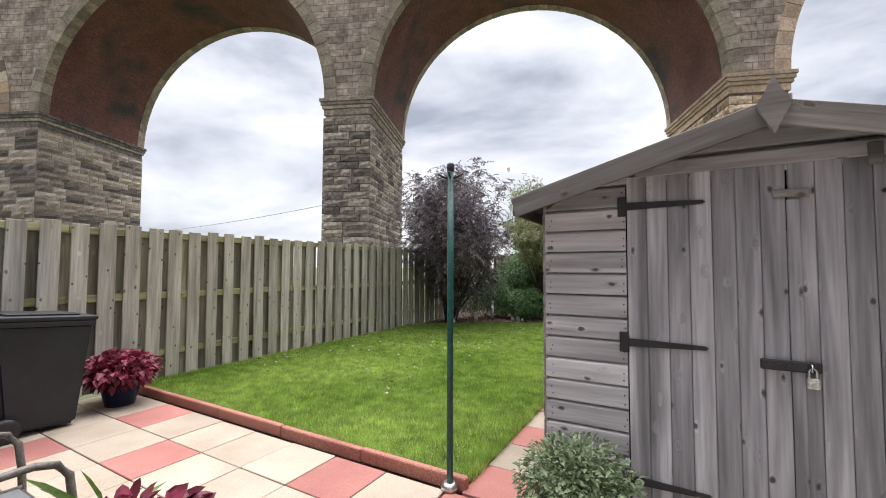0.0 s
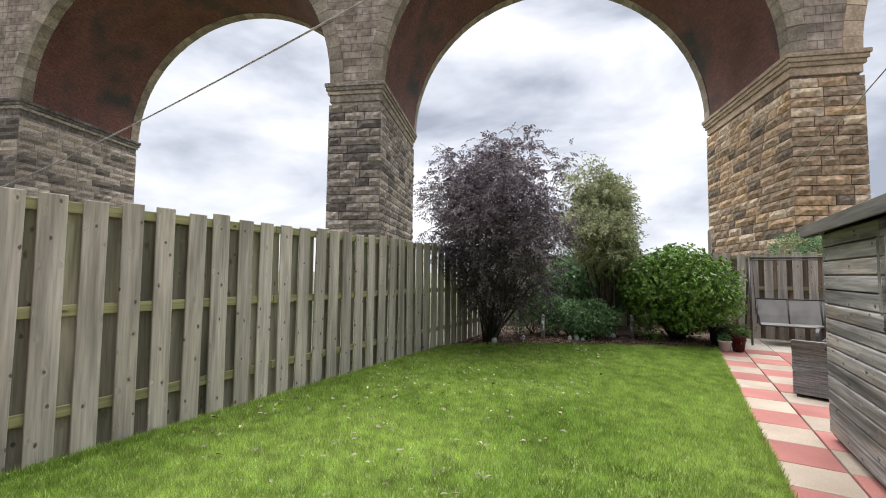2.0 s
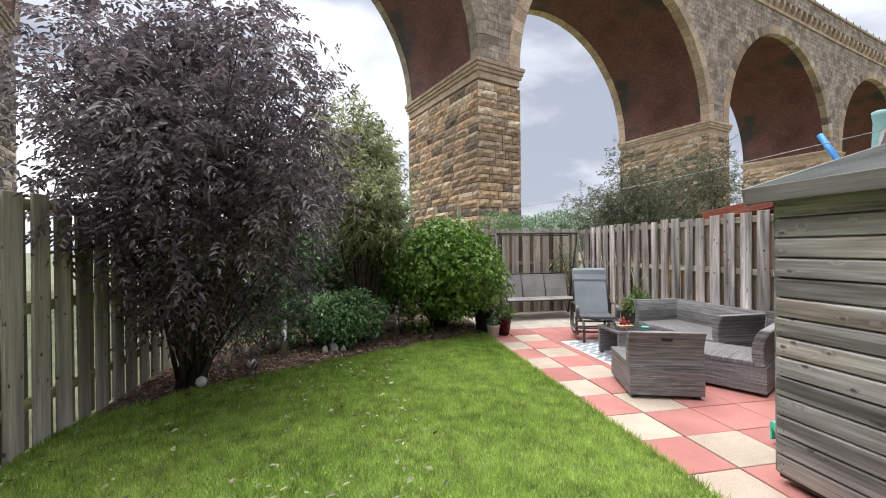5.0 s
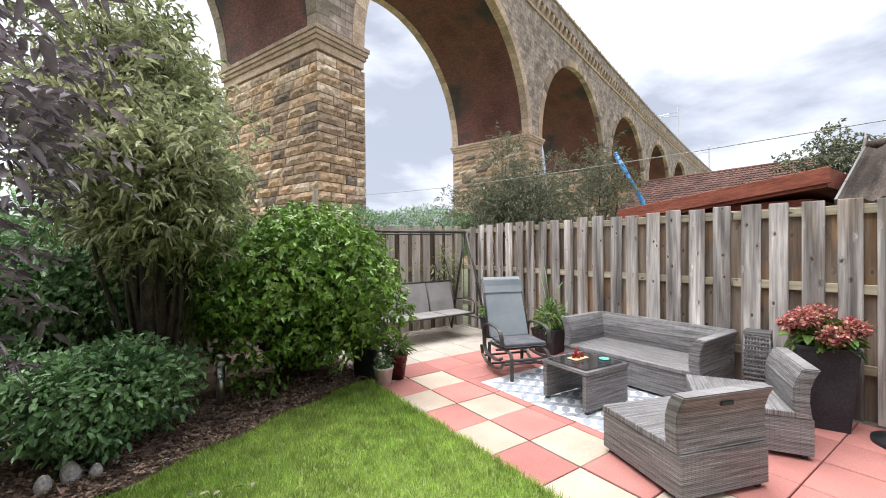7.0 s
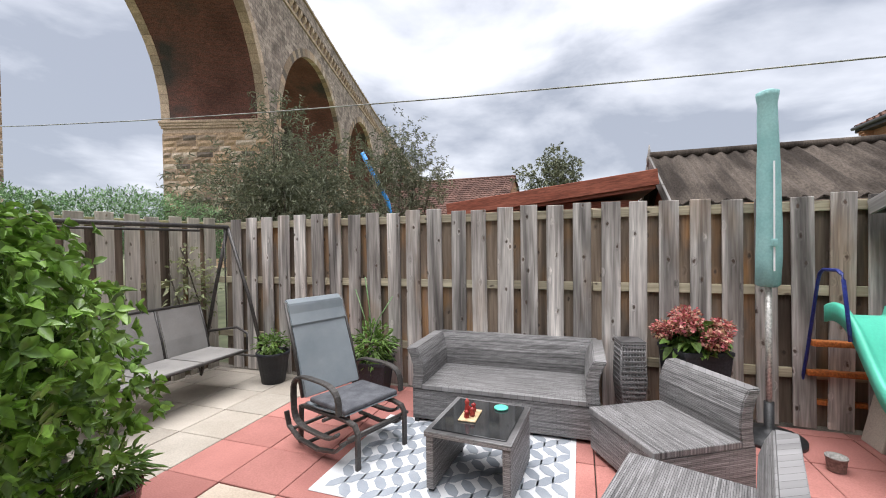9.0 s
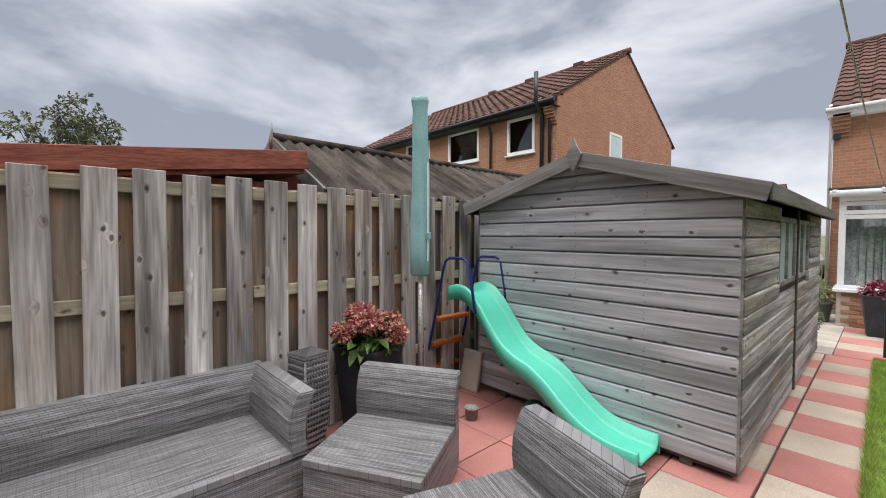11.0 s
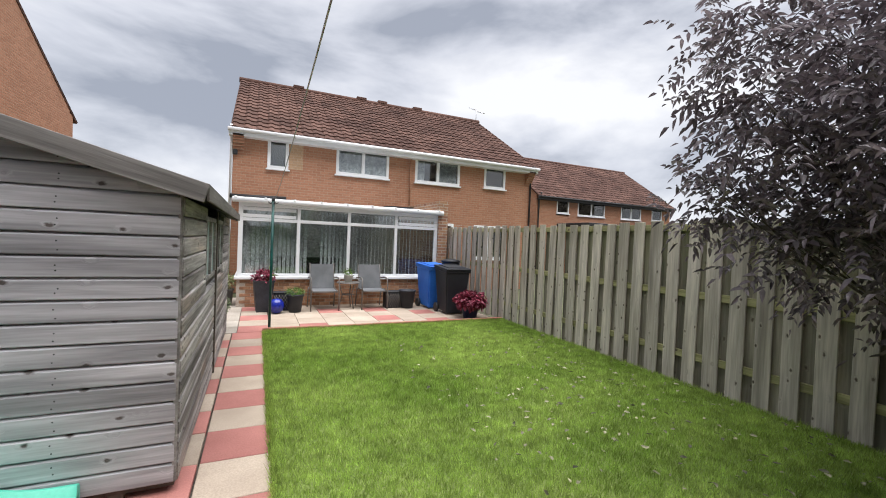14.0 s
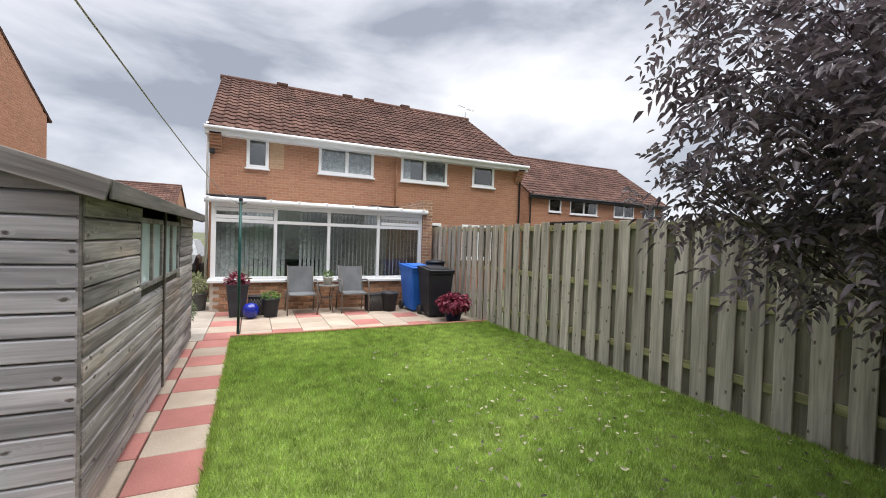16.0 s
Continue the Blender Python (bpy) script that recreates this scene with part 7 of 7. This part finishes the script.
bm.faces.new(rings[-1][::-1])
bmesh.ops.recalc_face_normals(bm, faces=bm.faces[:])
part("chute", bm, M_MINT, slide)
for s in (-1, 1):
    y = s * 0.2
    part("handrail", tubes([[(0.84, y * 1.12, 0.88), (0.88, y * 1.12, 1.1), (0.92, y * 1.12, 1.3), (0.945, y * 1.12, 1.345), (0.99, y * 1.12, 1.365), (1.17, y * 1.12, 1.36), (1.22, y * 1.12, 1.33), (1.25, y * 1.12, 1.26), (1.4, y * 1.15, 0.65), (1.58, y * 1.2, 0.0)]], 0.013, 8), M_BLUEP, slide)
for z, x in ((0.75, 1.37), (0.49, 1.445), (0.23, 1.515)):
    part("step", bbox(x - 0.04, x + 0.04, -0.22, 0.22, z - 0.024, z + 0.024, 0.014, 2), M_ORANGE, slide)
solid("ball", lathe([(0.005, 0.0), (0.06, 0.015), (0.09, 0.05), (0.1, 0.1), (0.09, 0.15), (0.06, 0.185), (0.005, 0.2)], 20), mat("dark_green_rubber", (0.01, 0.04, 0.035), (0.02, 0.06, 0.05), 0.5, 4, 40, 0.1, 0.0), "dark green ball on the slabs under the slide", "ball", (0.36, 8.64, 0.0))
cup = pot("small_pot", "small grey empty pot by the slide", (0.78, 8.95, 0.001), 0.05, 0.06, 0.1, mat("grey_clay", (0.22, 0.21, 0.2), (0.3, 0.29, 0.27), 0.8, 8, 60, 0.2, 0.0))
boardp = thing("paving_slab", "pale loose slab leaning against the shed", "slab", (1.25, 8.55, 0.0))
part("slab", bbox(-0.12, 0.12, -0.02, 0.02, 0, 0.4, 0.006), M_SLAB_G, boardp, m=pose(0, -0.05, 0, 12, 0, 0))

# ---- border lights ----
for x, y in ((-4.68, 12.15), (-3.05, 13.2)):
    b = thing("bollard_light", "slim stainless steel garden bollard light", "bollard light", (x, y, 0.03), group="bollard lights")
    part("post", lathe([(0.04, 0), (0.04, 0.4), (0.036, 0.4), (0.036, 0.405)], 18), M_STEEL, b)
    part("lens", lathe([(0.033, 0.405), (0.033, 0.46)], 18), M_UPVC, b)
    part("cap", lathe([(0.042, 0.46), (0.042, 0.52), (0.03, 0.53)], 18), M_STEEL, b)
M_WHITEBALL = mat("white_globe", (0.7, 0.7, 0.68), (0.78, 0.78, 0.76), 0.3, 4, 20, 0.0, 0.0, fine_amt=0.04)
for x, y in ((-3.42, 13.15), (-5.0, 11.75), (-5.35, 11.1)):
    g = thing("globe_light", "small round white solar light on the soil", "solar light", (x, y, 0.03), group="solar lights")
    part("globe", lathe([(0.01, 0), (0.045, 0.02), (0.06, 0.06), (0.045, 0.1), (0.01, 0.12)], 16), M_WHITEBALL, g)
rs = random.Random(8)
M_STONEW = mat("pale_pebble", (0.5, 0.48, 0.44), (0.65, 0.63, 0.6), 0.8, 8, 60, 0.2, 0.2)
for i in range(14):
    x = rs.uniform(-5.6, -2.0)
    s = rs.uniform(0.012, 0.03)
    bm = bmesh.new()
    bmesh.ops.create_icosphere(bm, subdivisions=2, radius=s)
    for v in bm.verts:
        v.co = Vector((v.co.x * 1.3, v.co.y, v.co.z * 0.7)) * (1 + 0.15 * noise.noise(v.co * 30 + Vector((i, 0, 0))))
    solid("pebble", bm, M_STONEW, "small pale rounded stone on the soil", "stone", (x, lawn_far(x) + rs.uniform(0.1, 0.5), 0.03 + s * 0.3), group="border stones")
for i, (x, y, s) in enumerate(((-4.16, 12.3, 0.055), (-4.03, 12.36, 0.07), (-3.9, 12.34, 0.05))):
    bm = bmesh.new()
    bmesh.ops.create_icosphere(bm, subdivisions=2, radius=s)
    for v in bm.verts:
        v.co = Vector((v.co.x * 0.8, v.co.y * 0.7, v.co.z * 1.2)) * (1 + 0.3 * noise.noise(v.co * 14 + Vector((i + 5, 0, 0))))
    solid("rockery_stone", bm, M_STONEW, "pale rough stone at the edge of the bed", "stone", (x, y, 0.03 + s * 0.8), group="rockery stones")
# bark chips and fallen leaves
rg = np.random.default_rng(77)
n = 15000
xs_ = rg.uniform(-6.0, -1.5, n)
t_ = np.clip((xs_ - FENCE_L) / 4.65, 0, 1)
ys_ = 10.37 + 2.85 * t_**0.75 + np.abs(rg.normal(0, 0.9, n))
ok = ys_ < 15.2
P = np.stack([xs_, ys_, 0.025 + 0.03 * np.clip((ys_ - 11) / 4, 0, 1) + rg.uniform(0, 0.02, n)], 1)[ok]
D = rg.normal(size=P.shape) * [1, 1, 0.25]
N = rg.normal(size=P.shape) * 0.4 + [0, 0, 1]
M_CHIP = mat("bark_chip", (0.12, 0.078, 0.058), (0.36, 0.25, 0.185), 0.9, 9, 60, 0.2, 0.55, island=True)
solid("bark_chips", leaf_mesh("bark_chips", P, D, N, rg.uniform(0.02, 0.055, len(P)), 0.5, M_CHIP, droop=0.0), M_CHIP, "brown bark chips and dead leaves on the bed", "bark chips", kind="stuff")
n = 620
P = np.stack([rg.uniform(-6.0, -3.0, n), 11.6 - 6.4 * rg.uniform(0, 1, n) ** 1.5, np.full(n, 0.076)], 1)
P = P[P[:, 1] < 10.3 + 2.85 * np.clip((P[:, 0] - FENCE_L) / 4.65, 0, 1) ** 0.75]
M_FALLEN = mat("fallen_leaf", (0.05, 0.055, 0.02), (0.34, 0.33, 0.2), 0.7, 9, 60, 0.0, 0.5, island=True)
solid("fallen_leaves", leaf_mesh("fallen_leaves", P, rg.normal(size=P.shape) * [1, 1, 0.1], rg.normal(size=P.shape) * 0.3 + [0, 0, 1], rg.uniform(0.03, 0.072, len(P)), 0.5, M_FALLEN, droop=0.0), M_FALLEN, "few fallen leaves scattered on the lawn", "fallen leaves", kind="stuff")

# ---- things by the house ----
def bin_240(label, at, rz, material, lidmat):
    b = thing("wheelie_bin", label, "wheelie bin", at, rz)
    bm = bmesh.new()
    lo = [bm.verts.new(c) for c in ((-0.22, -0.24, 0.06), (0.22, -0.24, 0.06), (0.22, 0.24, 0.02), (-0.22, 0.24, 0.02))]
    hi = [bm.verts.new(c) for c in ((-0.28, -0.34, 0.98), (0.28, -0.34, 0.98), (0.28, 0.32, 0.93), (-0.28, 0.32, 0.93))]
    bm.faces.new(lo[::-1])
    bm.faces.new(hi)
    for i in range(4):
        bm.faces.new((lo[i], lo[(i + 1) % 4], hi[(i + 1) % 4], hi[i]))
    bmesh.ops.bevel(bm, geom=bm.edges[:], offset=0.025, segments=3, affect="EDGES")
    part("body", bm, material, b)
    part("rim", bbox(-0.295, 0.295, -0.355, 0.34, 0.0, 0.05, 0.015, 2), material, b, m=pose(0, 0, 0.935, -4, 0, 0))
    lid = part("lid", bbox(-0.3, 0.3, -0.36, 0.355, 0.0, 0.045, 0.02, 3), lidmat, b, m=pose(0, 0, 0.985, -4, 0, 0))
    part("lid_ridge", bbox(-0.22, 0.22, -0.26, 0.24, 0.045, 0.062, 0.012, 2), lidmat, lid)
    part("handle", tubes([[(-0.25, -0.37, 0.97), (-0.25, -0.42, 1.0), (0.25, -0.42, 1.0), (0.25, -0.37, 0.97)]], 0.016, 8), lidmat, b)
    for s in (-1, 1):
        part("wheel", lathe([(0.05, -0.025), (0.1, -0.025), (0.1, 0.025), (0.05, 0.025)], 20), M_BLACKP, b, m=pose(s * 0.26, -0.24, 0.1, 0, 90, 0))
    return b


M_BIN = mat("charcoal_bin_plastic", (0.014, 0.016, 0.02), (0.024, 0.026, 0.032), 0.5, 3, 90, 0.1, 0.0, fine_amt=0.1)
M_BLUEBIN = mat("blue_bin_plastic", (0.02, 0.12, 0.5), (0.03, 0.16, 0.58), 0.45, 3, 90, 0.1, 0.0, fine_amt=0.08)
bin_240("charcoal grey wheelie bin with its lid closed beside the fence", (-5.4, 3.08, 0.001), 0, M_BIN, M_BIN)
bin_240("blue recycling wheelie bin with its lid closed by the conservatory", (-5.27, 2.3, 0.001), 6, M_BLUEBIN, M_BLUEBIN)
butt = thing("water_butt", "dark green plastic water butt by the end wall", "water butt", (-5.75, 2.25, 0.001))
part("barrel", lathe([(0.2, 0), (0.24, 0.4), (0.22, 1.05), (0.2, 1.08)], 22), M_BIN, butt)
part("lid", lathe([(0.23, 1.08), (0.23, 1.12), (0.12, 1.16)], 22), M_BIN, butt)
heu = pot("plant_pot", "dark blue pot of burgundy heuchera beside the lawn edging", (-5.5, 3.8, 0.001), 0.13, 0.19, 0.28, mat("navy_glazed_pot", (0.01, 0.015, 0.05), (0.02, 0.025, 0.08), 0.3, 4, 40, 0.0, 0.0))
plant(heu, (0, 0, 0.32), [(0, 0, 0.06, 0.3, 1.05, 1.05, 0.55)], 950, 0.085, 0.85, M_BURG, 71, droop=0.3)


def sling_chair(at, rz):
    c = thing("sling_chair", "grey mesh garden armchair with a taupe metal frame", "garden chair", at, rz, "chairs by the conservatory")
    part("backrest", bent_panel(0.5, [(-0.2, 0.42), (-0.26, 0.65), (-0.33, 0.96)], 0.012), M_SLING, c)
    part("seat", bbox(-0.25, 0.25, -0.2, 0.27, 0.41, 0.425, 0.005), M_SLING, c)
    for s in (-1, 1):
        x = s * 0.29
        part("frame", tubes([[(x * 0.9, -0.35, 0.98), (x * 0.9, -0.21, 0.42), (x * 0.9, 0.28, 0.42)]], 0.013, 8), M_FRAMEL, c)
        part("arm", tubes([[(x, -0.3, 0.66), (x, -0.05, 0.69), (x, 0.16, 0.695), (x, 0.23, 0.675), (x, 0.27, 0.62), (x, 0.285, 0.5), (x, 0.31, 0.0)]], 0.016, 8), M_FRAMEL, c)
        part("leg", tubes([[(x, -0.24, 0.45), (x, -0.34, 0.0)]], 0.014, 8), M_FRAMEL, c)
    part("crossbar", tubes([[(-0.26, 0.28, 0.4), (0.26, 0.28, 0.4)]], 0.012, 8), M_FRAMEL, c)
    return c


M_SLING = mat("dark_grey_textilene", (0.125, 0.132, 0.138), (0.175, 0.182, 0.19), 0.7, 3, 240, 0.2, 0.03, fine_amt=0.12)
M_FRAMEL = mat("taupe_metal_tube", (0.13, 0.115, 0.10), (0.18, 0.165, 0.15), 0.45, 6, 60, 0.05, 0.05, metal=0.2)
sling_chair((-2.76, 2.1, 0.001), 0)
sling_chair((-3.84, 2.1, 0.001), 0)
tt = thing("side_table", "small round metal side table between the chairs", "side table", (-3.3, 2.08, 0.001))
part("top", lathe([(0.25, 0.56), (0.26, 0.565), (0.26, 0.58), (0.25, 0.585)], 24), M_FRAMEL, tt)
part("shelf", lathe([(0.14, 0.3), (0.14, 0.31)], 20), M_FRAMEL, tt)
part("leg", tubes([[(0.2, 0, 0), (0.12, 0, 0.3), (0.2, 0, 0.56)]], 0.012, 8), M_FRAMEL, tt)
part("leg", tubes([[(-0.1, 0.17, 0), (-0.06, 0.1, 0.3), (-0.1, 0.17, 0.56)]], 0.012, 8), M_FRAMEL, tt)
part("leg", tubes([[(-0.1, -0.17, 0), (-0.06, -0.1, 0.3), (-0.1, -0.17, 0.56)]], 0.012, 8), M_FRAMEL, tt)
wp = pot("plant_pot", "white pot with a small green plant on the side table", (-3.3, 2.08, 0.587), 0.08, 0.1, 0.17, M_WHITEBALL)
plant(wp, (0, 0, 0.18), [(0, 0, 0.03, 0.09, 1, 1, 1)], 120, 0.06, 0.4, M_LEAFG, 72)
tp = pot("planter", "tall black planter with dark red foliage by the conservatory", (-1.55, 2.16, 0.001), 0.13, 0.19, 0.64, M_POT, 1.0, 5)
plant(tp, (0, 0, 0.66), [(0, 0, 0.05, 0.19, 1, 1, 0.7)], 420, 0.075, 0.55, M_BURG, 73)
bp = pot("plant_pot", "black pot of trailing green plants by the conservatory", (-2.16, 2.36, 0.001), 0.12, 0.165, 0.37, M_POT)
plant(bp, (0, 0, 0.38), [(0, 0, 0.03, 0.18, 1, 1, 0.5)], 420, 0.05, 0.4, M_LEAFG, 74)
M_COBALT = mat("cobalt_blue_glaze", (0.008, 0.015, 0.2), (0.015, 0.03, 0.3), 0.12, 3, 30, 0.0, 0.0, spec=0.6)
solid("glazed_sphere", lathe([(0.01, 0), (0.09, 0.02), (0.135, 0.075), (0.15, 0.15), (0.135, 0.225), (0.09, 0.28), (0.01, 0.3)], 26), M_COBALT, "shiny cobalt blue ceramic sphere on the patio", "ornament", (-1.8, 2.45, 0.0))
for x, y in ((-1.95, 2.05), (-4.33, 2.15)):
    cr = thing("plastic_crate", "black plastic lattice crate against the dwarf wall", "crate", (x, y, 0.001), group="lattice crates")
    part("body", bbox(-0.2, 0.2, -0.13, 0.13, 0, 0.36, 0.01), M_BIN, cr)
    bm = bmesh.new()
    for i in range(-4, 5):
        for s in (-1, 1):
            tube(bm, [(max(-0.19, min(0.19, i * 0.06 - s * 0.1)), 0.133, 0.03), (max(-0.19, min(0.19, i * 0.06 + s * 0.1)), 0.133, 0.33)], 0.005, 4)
    part("lattice", bm, M_FRAMEL, cr)
    part("rim", bbox(-0.21, 0.21, -0.14, 0.14, 0.36, 0.385, 0.008), M_BIN, cr)
p6 = pot("plant_pot", "black empty-looking pot beside the lattice crate", (-4.64, 2.28, 0.001), 0.14, 0.19, 0.42, M_POT)
p7 = pot("plant_pot", "grey pot with pale green leaves at the side passage", (-0.78, 1.25, 0.001), 0.15, 0.19, 0.36, mat("grey_plastic_pot", (0.1, 0.1, 0.1), (0.14, 0.14, 0.14), 0.6, 4, 40, 0.0, 0.0))
plant(p7, (0, 0, 0.38), [(0, 0, 0.14, 0.22, 1, 1, 1.1)], 360, 0.1, 0.35, M_OLIVE, 75)
# pots at the start of the walk
plant(tp, (0.0, 0.0, 0.7), [(-0.12, 0.05, 0.05, 0.07, 1, 1, 0.9)], 7, 0.26, 0.09, M_LEAFG, 76, "long_leaves", 0.1)
n2 = pot("plant_pot", "pot of grey-green bushy herb before the shed door", (-0.74, 3.74, 0.001), 0.13, 0.17, 0.24, M_POT)
plant(n2, (0, 0, 0.36), [(0, 0, 0.05, 0.27, 1.05, 1.0, 0.8)], 4200, 0.036, 0.5, mat("sage_leaf", (0.13, 0.18, 0.09), (0.26, 0.32, 0.19), 0.7, 8, 40, 0.0, 0.35, island=True, trans=0.2), 78)

# ---- side passage: parked car ----
M_CARP = mat("dark_car_paint", (0.012, 0.012, 0.014), (0.018, 0.018, 0.02), 0.15, 1, 5, 0.0, 0.0, spec=0.6)
car = thing("parked_car", "dark car parked beyond the side passage", "car", (0.75, -7.5, -0.12), 90)
bm = bmesh.new()
secs = [(-2.1, 0.75, 0.35, 0.6), (-1.9, 0.85, 0.3, 0.85), (-1.0, 0.88, 0.28, 0.95), (1.2, 0.88, 0.28, 0.95), (1.95, 0.85, 0.3, 0.9), (2.1, 0.78, 0.38, 0.65)]
rings = [[bm.verts.new(c) for c in ((x, -w, z0), (x, -w, z1 - 0.1), (x, -w * 0.9, z1), (x, w * 0.9, z1), (x, w, z1 - 0.1), (x, w, z0))] for x, w, z0, z1 in secs]
for a, b in zip(rings, rings[1:]):
    for k in range(6):
        bm.faces.new((a[k], a[(k + 1) % 6], b[(k + 1) % 6], b[k]))
bm.faces.new(rings[0])
bm.faces.new(rings[-1][::-1])
bmesh.ops.recalc_face_normals(bm, faces=bm.faces[:])
part("body", bm, M_CARP, car)
bm = bmesh.new()
lo = [bm.verts.new(c) for c in ((-1.5, -0.78, 0.93), (1.6, -0.78, 0.93), (1.6, 0.78, 0.93), (-1.5, 0.78, 0.93))]
hi = [bm.verts.new(c) for c in ((-0.7, -0.6, 1.45), (1.1, -0.6, 1.45), (1.1, 0.6, 1.45), (-0.7, 0.6, 1.45))]
bm.faces.new(hi)
for i in range(4):
    bm.faces.new((lo[i], lo[(i + 1) % 4], hi[(i + 1) % 4], hi[i]))
part("cabin", bm, mat("pale_car_glass", (0.25, 0.28, 0.3), (0.32, 0.35, 0.37), 0.08, 1, 5, 0.0, 0.0, spec=0.7), car, "pale reflecting car windows")
for x in (-1.35, 1.3):
    for y in (-0.86, 0.86):
        part("wheel", lathe([(0.2, -0.1), (0.32, -0.09), (0.32, 0.09), (0.2, 0.1)], 22), M_BLACKP, car, m=pose(x, y, 0.32, 90, 0, 0))

M_BLUEPOLE = mat("bright_blue_plastic", (0.03, 0.22, 0.55), (0.05, 0.28, 0.62), 0.45, 3, 30, 0.0, 0.0)
solid("blue_pole", tubes([[(20.0, 23.5, 7.3), (20.0, 22.9, 6.2), (20.0, 21.8, 4.2), (20.0, 20.8, -0.1)]], 0.14, 10), M_BLUEPOLE, "bright blue plastic pole beside the neighbour's tree", "pole")
